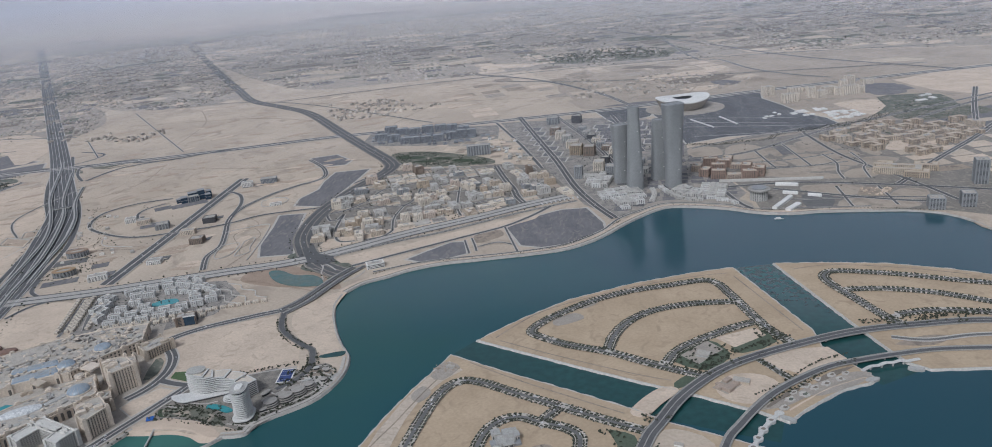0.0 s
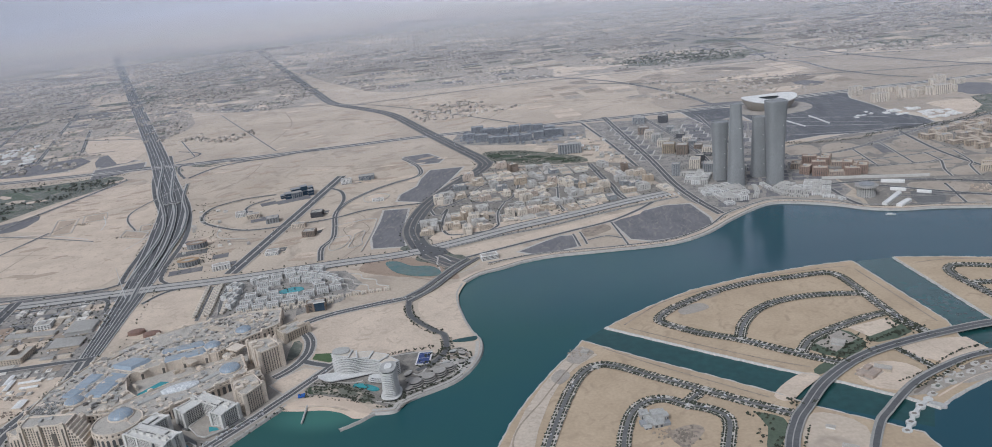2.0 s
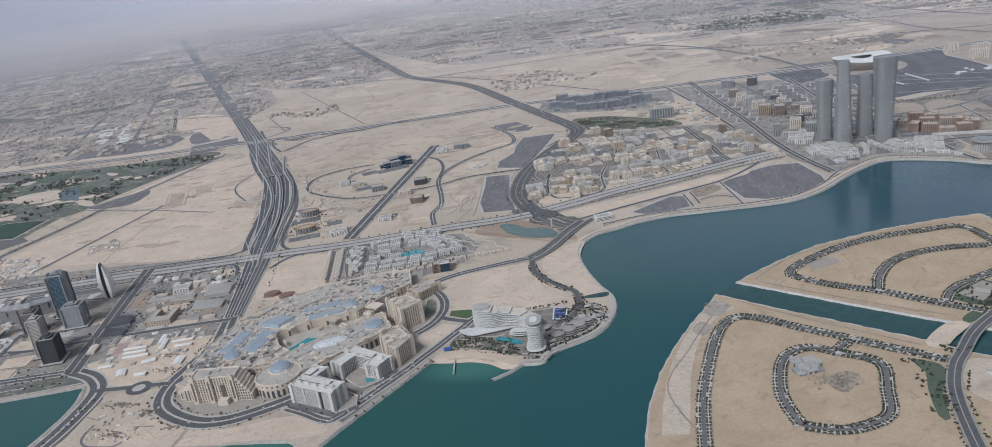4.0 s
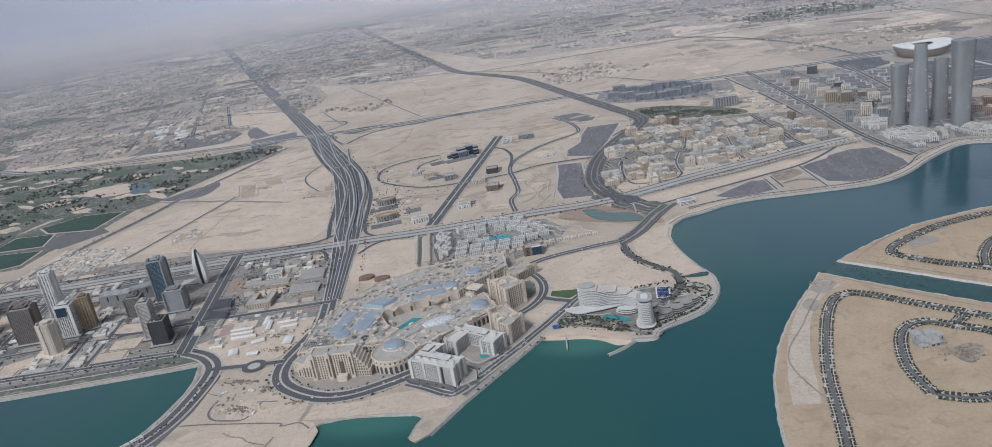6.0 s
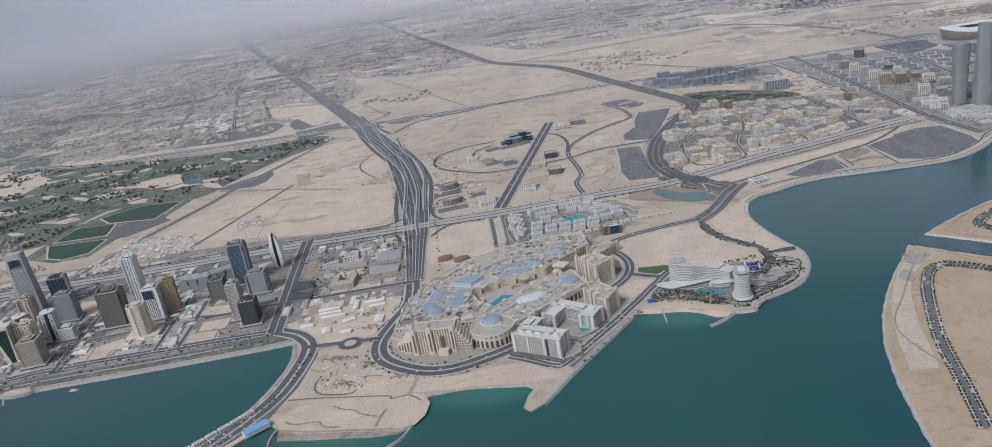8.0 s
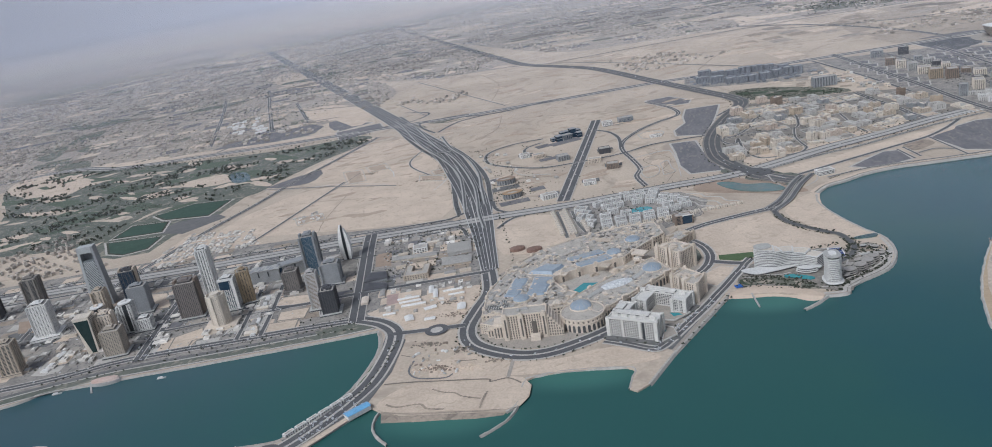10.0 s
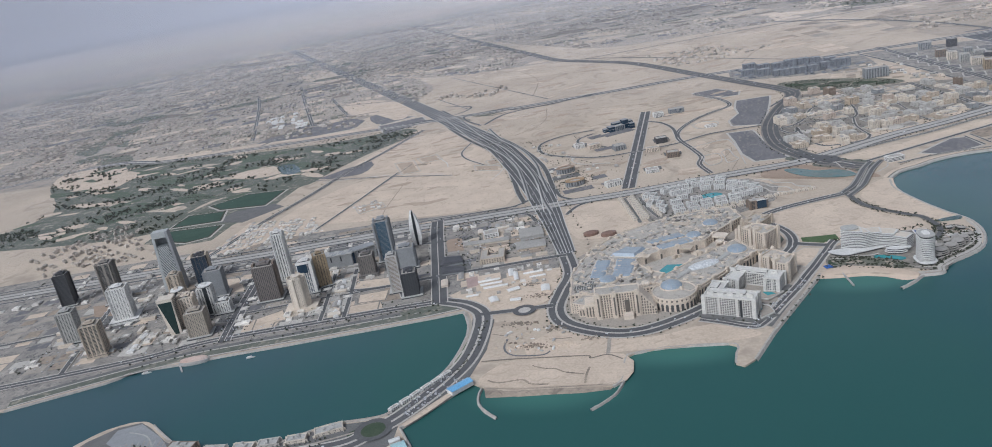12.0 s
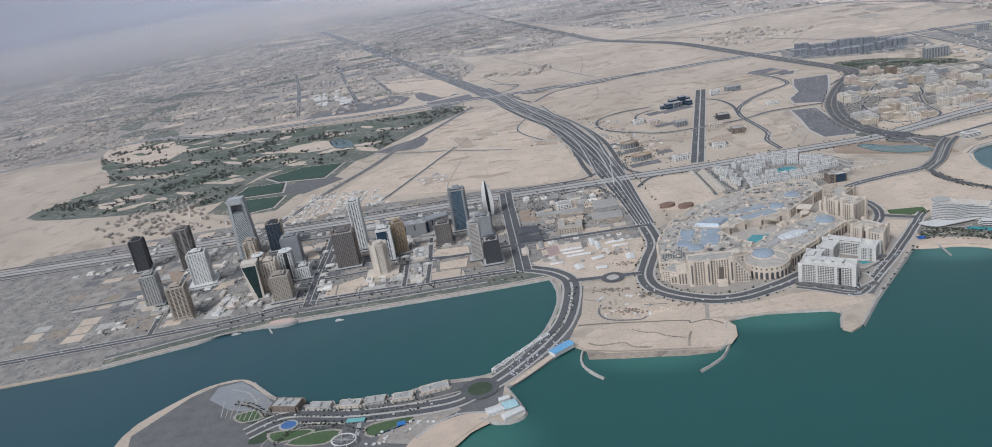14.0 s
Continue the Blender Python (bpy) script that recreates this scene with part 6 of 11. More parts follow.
plot_field("town_plots", [(-52, 720), (-26, 690), (-8, 620), (-30, 618), (-60, 650), (-100, 690)], -12, 12, 8, (SAND_PALE, SAND_DARK, PAVING), .8, "dusty plots beside the expressway", 6)
for poly, a, sd in (([(-1500, 780), (-1000, 670), (-760, 700), (-600, 745), (-560, 810), (-510, 860), (-560, 1000), (-640, 1110), (-760, 1330), (-1100, 1900), (-1900, 1700), (-2000, 1000)], 22, 71), ([(-600, 1060), (-505, 1010), (-400, 1000), (-360, 1000), (-410, 1100), (-520, 1320), (-660, 1590), (-900, 1900), (-790, 1310)], -30, 72), ([(-375, 1130), (-300, 1070), (0, 1080), (330, 1070), (640, 970), (1300, 1010), (1300, 1500), (400, 1700), (-660, 1600)], 12, 73)):
    plot_field("suburb_plots", poly, a, 38, 24, (SAND_PALE, EARTH, SCRUB, GRAVEL, SAND_PALE), .42, "sandy and dark plots between suburb houses", sd)
rng = random.Random(57)
FARSOIL = [Shape() for _ in range(4)]
for k in range(420):
    a, d = radians(rng.uniform(20, 158)), rng.uniform(1000, 2600)
    x, y = -120 + d * math.cos(a), -60 + d * math.sin(a)
    if y < 880 or (-560 < x < 40 and y < 1080):
        continue
    size = rng.uniform(14, 60) * (1 + (d - 1000) / 1300)
    FARSOIL[rng.choice((0, 1, 1, 2, 3, 3))].prism(turned(blob(size * 1.6, size * .7, k, 14), x, y, rng.uniform(-25, 25)), -.05, .17 + .0009 * (k % 60))
for s, m, lab in zip(FARSOIL, (ROUGH, EARTH, SAND_PALE, SAND), ("dark green groves between far houses", "dark bare ground between far houses", "pale sand between far houses", "sandy ground between far houses")):
    tagged(s.object("far_ground", m), lab, "ground", kind="stuff")
plot_field("suburb_plots", [(-60, 800), (20, 850), (190, 850), (260, 880), (230, 1030), (-40, 1050), (-110, 960)], 14, 30, 24, (SAND, SAND_PALE, SUBURB, SAND_DARK), .5, "walled sandy plots north of the crossing highway", 76)
NEAR = [(line[::2], r) for line, r in ROADS if r > 4]
SAND_FIELDS = [[(-505, 985), (-286, 960), (-231, 800), (-342, 748), (-460, 800)], [(-300, 960), (-150, 800), (60, 800), (60, 900), (-100, 1010)]]
houses("suburb_houses", [(-1500, 760), (-1000, 650), (-760, 700), (-600, 735), (-560, 800), (-510, 860), (-560, 1000), (-640, 1110), (-760, 1330), (-1100, 1900), (-2400, 1900), (-2300, 1000)], 6.4, 3.7, 1.3, 22, .74, "pale flat-roofed houses of a far suburb", gaps=[[(-660, 700), (-558, 732), (-586, 792), (-672, 736)], [(-585, 800), (-560, 795), (-520, 745), (-508, 760), (-530, 830), (-600, 900), (-640, 880)]], seed=3)
houses("suburb_houses", [(-600, 1060), (-505, 1005), (-440, 1000), (-395, 1010), (-415, 1100), (-520, 1320), (-660, 1590), (-900, 2100), (-1240, 2100), (-790, 1310)], 6.4, 3.7, 1.3, -30, .74, "pale flat-roofed houses of a far suburb", gaps=SAND_FIELDS, seed=4)
houses("suburb_houses", [(-375, 1130), (-300, 1060), (-200, 1060), (0, 1070), (180, 1060), (330, 1060), (640, 960), (1400, 1000), (1800, 1700), (600, 2300), (-860, 2250), (-660, 1600), (-500, 1310)], 6.8, 3.8, 1.3, 12, .72, "pale flat-roofed houses of a far suburb", seed=5)
houses("suburb_houses", [(30, 970), (105, 975), (170, 955), (235, 880), (187, 848), (75, 856), (29, 846)], 7, 3.4, 1.5, 5, .62, "beige houses north of the crossing highway", seed=41, clump=60)
houses("suburb_houses", [(-220, 830), (-150, 850), (-90, 900), (-130, 960), (-250, 930), (-240, 880)], 6, 3.2, 1.6, -20, .7, "grey labour-camp roofs in the desert", seed=6)
houses("suburb_houses", [(-505, 830), (-420, 800), (-410, 850), (-470, 900)], 6, 3.5, 1.6, -20, .7, "pale houses beside the highway", seed=7)
houses("suburb_houses", [(-700, 395), (-655, 470), (-632, 440), (-600, 395), (-560, 380), (-650, 355)], 5.2, 2.6, 1.5, 60, .75, "rows of pale terraced villas beside the golf course", seed=8, clump=400)
houses("suburb_houses", [(-530, 378), (-531, 427), (-478, 423), (-458, 392), (-490, 380), (-518, 362)], 3.4, 2.5, .8, 10, .95, "pale workshops and site cabins", material=TOWNROOF, seed=9, clump=400)
houses("suburb_houses", [(-362, 384), (-300, 384), (-298, 358), (-330, 356), (-362, 360)], 5.5, 3.8, 1.2, 14, .6, "low pale buildings beside the highway", material=TOWNROOF, seed=10, clump=400)
houses("suburb_houses", [(-340, 300), (-292, 306), (-288, 262), (-330, 272)], 4.5, 2.6, .7, 14, .6, "site cabins and sheds on dusty ground", material=TOWNROOF, seed=11, clump=400)
houses("suburb_houses", [(-620, 340), (-480, 372), (-400, 385), (-380, 366), (-470, 340), (-560, 300), (-640, 300)], 5.2, 3.4, 1.1, 14, .6, "low pale buildings along the expressway", material=TOWNROOF, seed=12, clump=400)
EMPTY_PLOTS = ([(-485, 299), (-494, 322), (-482, 322), (-467, 300)], [(-399, 286), (-400, 302), (-379, 303), (-374, 289)], [(-390, 271), (-392, 283), (-375, 286), (-372, 272)], [(-390, 255), (-392, 270), (-375, 273), (-372, 259)], [(-438, 246), (-442, 263), (-430, 271), (-421, 258)])
houses("suburb_houses", [(-556, 300), (-390, 330), (-376, 262), (-470, 236), (-560, 212)], 5.6, 3.8, 1.0, 14, .5, "low buildings and car parks between the towers", material=TOWNROOF, gaps=EMPTY_PLOTS, seed=13, clump=400)
houses("suburb_houses", [(-160, 762), (-70, 762), (-60, 735), (-44, 705), (-88, 692), (-160, 716)], 5, 3.6, 1.2, 8, .6, "low grey buildings between apartment slabs", SLATE, seed=18, clump=400)
houses("suburb_houses", [(192, 699), (200, 719), (211, 720), (209, 706)], 4.5, 3.8, .9, 12, .95, "white sheds beside the parking ground", WHITE, seed=21, clump=400)
houses("suburb_houses", [(216, 712), (240, 722), (262, 712), (262, 700), (232, 692), (222, 702)], 6, 5, .9, 12, .9, "white sheds beside the parking ground", WHITE, seed=23, clump=400)
houses("suburb_houses", [(243, 696), (269, 707), (272, 684), (246, 674)], 5, 4.6, 1.0, 30, .95, "white roofs of a walled compound", WHITE, seed=24, clump=400)
houses("suburb_houses", [(332, 741), (355, 743), (345, 720), (331, 718)], 6, 5, 1.0, 20, .95, "white roofs in a park", WHITE, seed=25, clump=400)
houses("suburb_houses", [(-454, 440), (-437, 449), (-428, 432), (-444, 424)], 3.2, 2.2, .8, 25, .9, "walled compound of pale site cabins", material=TOWNROOF, seed=31, clump=400)
houses("suburb_houses", [(-730, 850), (-702, 881), (-637, 780), (-667, 768)], 8, 6.5, 1.2, 22, .9, "white warehouse roofs of the suburb", material=WHITE, seed=32, clump=400)
houses("suburb_houses", [(-260, 470), (-285, 480), (-320, 560), (-345, 560), (-330, 500), (-300, 440)], 6, 2.6, .9, 25, .35, "small pale sheds beside the highway", material=TOWNROOF, seed=33, clump=400)
houses("suburb_houses", [(-660, 760), (-590, 790), (-565, 740), (-650, 715)], 8, 5.6, 1.8, 22, .5, "pale blocks beside the suburb", seed=22, clump=400)

# ---- scattered trees ----
def scatter(poly, count, seed, thin=0.0, clump=14.0):
    rng = random.Random(seed)
    xs, ys = [p[0] for p in poly], [p[1] for p in poly]
    out = []
    while len(out) < count:
        x, y = rng.uniform(min(xs), max(xs)), rng.uniform(min(ys), max(ys))
        if inside(x, y, poly) and noise.noise((x / clump, y / clump, seed)) > thin:
            out.append((x, y))
    return out


GOLF = [(-782, 523), (-880, 640), (-861, 692), (-780, 690), (-686, 672), (-560, 672), (-490, 690), (-472, 660), (-500, 600), (-516, 551), (-530, 512), (-600, 508), (-612, 470), (-612, 430), (-690, 422), (-800, 440)]
bushes(scatter(GOLF, 900, 5, 0.1, 26) + scatter(GOLF, 500, 15, 0.3, 40), "golf_trees", "dark green trees scattered over the golf course", 1.0, 2.6)
verge_trees = []
for pts, off, step in ((HIGHWAY[4:], (13, -12.5), 2.6), (RING, (5.2, -5), 2.0), (BOULEVARD[9:], (8.4, -8.2), 3.0), (COASTWAY[2:], (8, -8), 4.0), ([(-341, 262), (-362, 258), (-407, 248), (-456, 235), (-490, 220)], (0, 6), 1.9),
                       ([(-318, 240), (-317, 213), (-322, 194)], (3, 4.2), 1.2), ([(-374, 380), (-359, 325), (-350, 293)], (5, -5.4), 1.8), ([(-474, 335), (-469, 321), (-458, 278), (-450, 245)], (4.2, -4.2), 1.8), ([(-594, 485), (-574, 505), (-543, 506)], (1.5,), 1.6), ([(-600, 438), (-601, 461), (-574, 463), (-566, 443)], (1.5,), 1.6), ([(-591, 430), (-554, 427)], (1.5,), 1.6), ([(-170, 262), (-192, 220)], (3, 4.5), 1.8),
                       ([(-466, 672), (-497, 547), (-518, 436)], (3.4, -3.2), 3.0)):
    verge_trees += along(pts, off, step, 0.7)
verge_trees += along([(-790, 684), (-661, 684), (-561, 693), (-480, 704)], (-7, -9, -11, -13, -16), 2.6, 1.5, 40) + along([(-700, 560), (-640, 520), (-600, 512)], (0, 3, 5), 2.4, 1.5, 30) + along([(-505, 690), (-488, 640), (-505, 585)], (-5, -8, -11), 2.4, 1.5, 30)
bushes(along([(-98, 405), (-79, 416), (-60, 418), (-42, 420), (-18, 422.5), (8, 429), (30, 448), (44, 464)], (-.6, .5), .9, .35, 30) + along([(77, 487), (110, 476), (126, 465), (161, 460), (188, 456), (222, 444)], (0, .8), 1.1, .4, 30), "shore_shrubs", "fine dark shrubs along the waterfront walk", .25, .6)
bushes(verge_trees, "verge_trees", "dusty green trees along the roads", 0.4, 1.05)
town = []
for poly, c, sd in (([(-556, 300), (-390, 330), (-330, 262), (-470, 232), (-560, 212)], 560, 1), ([(-362, 384), (-300, 384), (-292, 330), (-345, 304)], 500, 2), ([(-640, 345), (-400, 392), (-400, 384), (-640, 330)], 160, 3), ([(-150, 455), (-125, 616), (-35, 612), (10, 540), (-40, 495)], 620, 4),
                    ([(-131, 672), (-98, 672), (-46, 636), (-46, 616), (-114, 630)], 520, 6), ([(300, 706), (339, 716), (370, 668), (320, 652), (290, 660)], 180, 7), ([(-255, 396), (-239, 346), (-214, 341), (-170, 368), (-182, 408)], 220, 8),
                    ([(-163, 270), (-132, 262), (-120, 262), (-128, 276), (-158, 282)], 130, 9), ([(-336, 448), (-290, 470), (-262, 420), (-290, 420)], 150, 10), ([(215, 572), (345, 610), (300, 690), (215, 636)], 260, 11), ([(20, 700), (30, 545), (110, 560), (110, 700)], 500, 12)):
    town += [q for q in scatter(poly, c, sd, -0.2) if not any(inside(q[0], q[1], g) for g in EMPTY_PLOTS)]
town += scatter([(-300, 590), (-250, 590), (-215, 480), (-235, 430), (-310, 430), (-320, 500)], 70, 54, .05, 20)
town += scatter([(-356, 571), (-330, 524), (-316, 484), (-309, 451), (-299, 426), (-284, 430), (-300, 500), (-335, 575)], 130, 51, -.1)
town += along([(113, 630), (136, 624), (157, 626), (177, 628), (187, 639), (205, 644), (226, 650), (242, 653), (257, 657), (276, 668), (290, 682)], (0, 1.5, -1.5, 3), 1.4, .8, 30) + along([(205, 644), (226, 650), (242, 653), (257, 657), (276, 668), (290, 682)], (4.5, 6, 7.5), 1.5, .8, 30) + scatter([(283, 687), (307, 748), (333, 750), (350, 735), (350, 692), (325, 682)], 220, 47, -.1, 10)
bushes(town + scatter([(120, 620), (130, 505), (225, 450), (300, 440), (210, 640)], 70, 33, -.1), "town_trees", "dusty green trees between buildings", 0.35, 0.9)
far_green = scatter([(13, 1172), (89, 1217), (182, 1182), (173, 1099), (109, 1092), (25, 1140)], 500, 66, -.15, 22) + scatter([(-1500, 780), (-1000, 680), (-620, 740), (-520, 900), (-700, 1200), (-1500, 1800), (-2200, 1400)], 2200, 21, 0.0, 60) + scatter([(-330, 1180), (0, 1080), (640, 960), (1400, 1000), (1200, 1700), (-300, 1900)], 1500, 22, 0.0, 60) + scatter([(-640, 1110), (-400, 1000), (-500, 1300), (-860, 2050), (-1100, 1960)], 700, 23, 0.0, 60) + scatter([(180, 1110), (75, 1090), (0, 1130), (8, 1190), (136, 1200)], 260, 24, -0.3)
bushes(far_green, "suburb_trees", "dark trees among the far houses", .9, 2.0)

# ---- building kit ----
def edges(outline):
    return [(outline[i], outline[(i + 1) % len(outline)]) for i in range(len(outline))]


def building(name, outline, floors, label, wall=CREAM, glass=GLASS, storey=0.72, bay=1.1, pier=0.35, band=0.4, proud=0.1, base=0.0, plinth=0.0, roof=ROOF, crown=0.35, parent=None, category="building", plant=3, group="", z=0.0):
    """Glazed core, floor bands and piers standing proud of it, parapet and roof plant. The outline is a plan in the thing's own metres."""
    if area(outline) < 0:
        outline = outline[::-1]
    top = parent if parent is not None else empty(name)
    h = floors * storey
    fine = category in ("tower", "hotel") or name == "hotel"
    s = Shape()
    s.prism(outline, z, z + h)
    part("glazing", s, glass, top)
    s = Shape()
    out = grown(outline, proud)
    for i in range(floors + 1):
        z0 = z + i * storey - (storey * band / 2 if i else 0)
        z1 = z + i * storey + storey * band / 2 if i < floors else z + h + 0.05
        s.prism(out, z0, z1, True)
        if fine:
            part("floor_band", s, wall, top)
            s = Shape()
    if pier:
        for a, b in edges(outline):
            ln = math.dist(a, b)
            n = max(1, round(ln / bay))
            ang = math.degrees(math.atan2(b[1] - a[1], b[0] - a[0]))
            for j in range(n + 1):
                t = j / n
                w = bay * pier * (1.6 if j in (0, n) else 1)
                s.box(a[0] + (b[0] - a[0]) * t, a[1] + (b[1] - a[1]) * t, z, w, proud * 2.4, h, ang)
                if fine:
                    part("pier", s, wall, top)
                    s = Shape()
    if not fine:
        tagged(part("facade", s, wall, top), kind="stuff")
    s = Shape()
    a, b = grown(outline, proud + 0.03), grown(outline, -0.25)
    n = len(a)
    s.loft([[(p[0], p[1], z + h) for p in a], [(p[0], p[1], z + h + crown) for p in a], [(p[0], p[1], z + h + crown) for p in b], [(p[0], p[1], z + h + 0.06) for p in b]], False)
    part("parapet", s, wall, top)
    s = Shape()
    s.prism(b, z + h, z + h + 0.08)
    part("roof", s, roof, top)
    rng = random.Random(len(bpy.data.objects))
    cx, cy = sum(p[0] for p in outline) / n, sum(p[1] for p in outline) / n
    span = math.sqrt(abs(area(outline)))
    for j in range(plant):
        px, py = cx + rng.uniform(-.28, .28) * span, cy + rng.uniform(-.28, .28) * span
        if not inside(px, py, b):
            continue
        s = Shape()
        s.box(px, py, z + h + 0.05, span * rng.uniform(.1, .28), span * rng.uniform(.08, .2), rng.uniform(.3, .8), rng.choice((0, 90)))
        part("roof_plant", s, CONCRETE, top)
    if parent is None:
        tagged(top, label, category, group)
    return top


def put(ob, x, y, a=0.0, z=0.0):
    ob.matrix_world = pose(x, y, z, 0, 0, a)
    return ob


# ---- the four waterfront towers ----
def plaza_tower(x, y, w, h, flare, twist, a):
    top = empty("waterfront_tower")
    rings, n = [], 40
    levels = int(h / 0.8)
    for i in range(levels + 1):
        t = i / levels
        k = 1 + flare * t ** 1.4 - .03 * math.sin(math.pi * t)
        for dz, e in ((0.0, 1.0), (0.55, 1.0), (0.56, 0.985), (0.79, 0.985)):
            if i == levels and dz:
                break
            rings.append([(*turned([(px * k * e, py * k * e)], 0, 0, twist * t)[0], i * h / levels + dz * h / levels / 0.8) for px, py in oval(w, w * 0.82, n, 3.2)])
    s = Shape()
    s.loft(rings)
    part("shaft", s, STEEL, top, "grey perforated metal skin in fine bands")
    s = Shape()
    k = 1 + flare
    o = turned(oval(w * k, w * .82 * k, n, 3.2), 0, 0, twist)
    s.loft([[(p[0], p[1], h) for p in o], [(p[0], p[1], h + .7) for p in o], [(p[0] * .9, p[1] * .9, h + .7) for p in o], [(p[0] * .9, p[1] * .9, h + .1) for p in o]])
    part("crown", s, STEEL, top)
    s = Shape()
    s.prism(oval(w * k * .55, w * k * .4, 16), h, h + .5)
    part("roof_plant", s, GREYWALL, top)
    for t in (.22, .47, .72):
        for side in (.6,):
            s = Shape()
            px, py = turned([(side * w * .36 * (1 + flare * t ** 1.4), -w * .405 * (1 + flare * t ** 1.4))], 0, 0, twist * t)[0]
            s.box(px, py, t * h, .5, .5, .5)
            part("warning_lamp", s, WHITE, top)
    put(top, x, y, a)
    return tagged(top, "tall tapered grey tower with a banded metal skin", "tower", "waterfront towers")


plaza_tower(86, 526, 10.8, 55.5, .30, 14, 4)
plaza_tower(60.4, 526, 11.4, 55.5, -.36, -22, 16)
plaza_tower(52.4, 543, 8.8, 40.5, .28, 14, 6)
plaza_tower(79, 545, 10.4, 41.5, -.2, -14, 14)

# ---- stadium ----
def stadium(x, y):
    top = empty("stadium")
    n = 64
    def ring(r, z, wave=0.0):
        return [(r * 1.08 * math.cos(math.tau * i / n), r * .94 * math.sin(math.tau * i / n), z + wave * math.cos(2 * math.tau * i / n)) for i in range(n)]
    s = Shape()
    s.loft([ring(19, 0), ring(22, 3, .2), ring(24.5, 7, .8), ring(26, 11, 1.6)], False)
    part("bowl", s, mat("bronze_cladding", (0.34, 0.30, 0.25), (0.28, 0.25, 0.21), 5, .6, .5, .5, metal=.2), top, "bronze-grey curved bowl wall")
    s = Shape()
    s.loft([ring(26.2, 10.6, 1.6), ring(26.4, 11.6, 1.6), ring(21, 12.3, 1.2), ring(15, 12.3, .9), ring(9.5, 11.8, .5), ring(9.5, 11.2, .5), ring(15, 11.6, .9), ring(20, 11.6, 1.2), ring(26, 10.9, 1.6)], False)
    part("roof_ring", s, WHITE, top, "white saddle-shaped roof ring")
    s = Shape()
    s.loft([ring(12, 4), ring(20, 9.5), ], False)
    part("stand", s, GREYWALL, top)
    s = Shape()
    s.prism([(p[0], p[1]) for p in ring(12.2, 0)], 3.6, 4.0)
    part("pitch", s, GRASS, top)
    top.matrix_world = pose(x, y, 0, 0, 0, 12) @ Matrix.Diagonal((.9, .9, .88, 1))
    return tagged(top, "bowl-shaped stadium with a white saddle roof", "stadium")


stadium(134, 768)
for x0, y0, x1, y1 in ((132, 715, 145, 680), (158, 718, 166, 685)):
    sh = Shape()
    sh.box(0, 0, 0, math.dist((x0, y0), (x1, y1)), 1.0, .7)
    sh.box(0, 0, .7, math.dist((x0, y0), (x1, y1)) + .4, 1.5, .2)
    o = put(sh.object("long_shed", WHITE), (x0 + x1) / 2, (y0 + y1) / 2, math.degrees(math.atan2(y1 - y0, x1 - x0)))
    tagged(o, "long white shade roof on the parking ground", "shed", "parking sheds")
patch("ground_plot", turned(oval(74, 64, 24), 136, 766), PAVING, "pale paved ground round the stadium", tier=2)

# ---- marina towers ----
ROSEPAVE = mat("rose_paving", (0.40, 0.29, 0.26), (0.34, 0.25, 0.225), 5, .6, .9, .5)
LATTICE = mat("pale_lattice_panel", (0.43, 0.44, 0.43), (0.35, 0.36, 0.355), 3, .4, .6, .5)
def box_tower(name, x, y, w, d, floors, label, a=15.0, podium=0.0, crown_plate=False, shaft=None, **kw):
    """A tower whose front face stands at y; a podium widens its foot."""
    w, d = w * .88, d * .88
    top = building(name, rect(w, d), floors, label, **kw)
    if podium:
        s = Shape()
        s.prism(rect(w + podium * 2, d + podium * 2), 0, 1.8)
        pod = part("podium", s, kw.get("wall", CREAM), top)
        s = Shape()
        s.prism(rect(w + podium * 2 + .1, d + podium * 2 + .1), 1.3, 1.55)
        part("podium_band", s, GLASS, pod)
    h = floors * kw.get("storey", .72)
    s = Shape()
    s.box(0, w * .03, h, w * .62, d * .6, 1.3)
    s.box(0, 0, h + 1.3, w * .3, d * .35, .7)
    pent = part("penthouse", s, kw.get("wall", CREAM), top)
    s = Shape()
    s.box(0, w * .03, h + .45, w * .64, d * .62, .4)
    part("penthouse_glazing", s, GLASS, pent)
    if not podium:
        s = Shape()
        s.prism(rect(w + 3.6, d + 3), 0, 1.1)
        pod = part("podium", s, CONCRETE, top)
        s = Shape()
        s.prism(rect(w + 3.7, d + 3.1), .35, .8)
        part("podium_band", s, GLASS, pod)
    if crown_plate:
        s = Shape()
        s.prism(turned(oval(w * .8, d * .9, 20), w * .1, -d * .1), .5, h + .9)
        part("glass_drum", s, GLASS, top, "dark glass drum")
        s = Shape()
        s.prism(turned(oval(w * 1.0, d * 1.05, 20), w * .08, -d * .1), h + .9, h + 1.4, True)
        part("crown_plate", s, WHITE, top, "white oval roof plate")
    if shaft:
        s = Shape()
        for k in (-.5, .5):
            s.box(k * w, 0, 0, 1.1, d * .5, h + 1.6)
        s.box(0, d * .5, 0, w * .5, 1.1, h + 1.6)
        part("stair_shaft", s, shaft, top)
    c, q = math.cos(radians(a)), math.sin(radians(a))
    put(top, x - q * d / 2, y + c * d / 2, a)
    return top


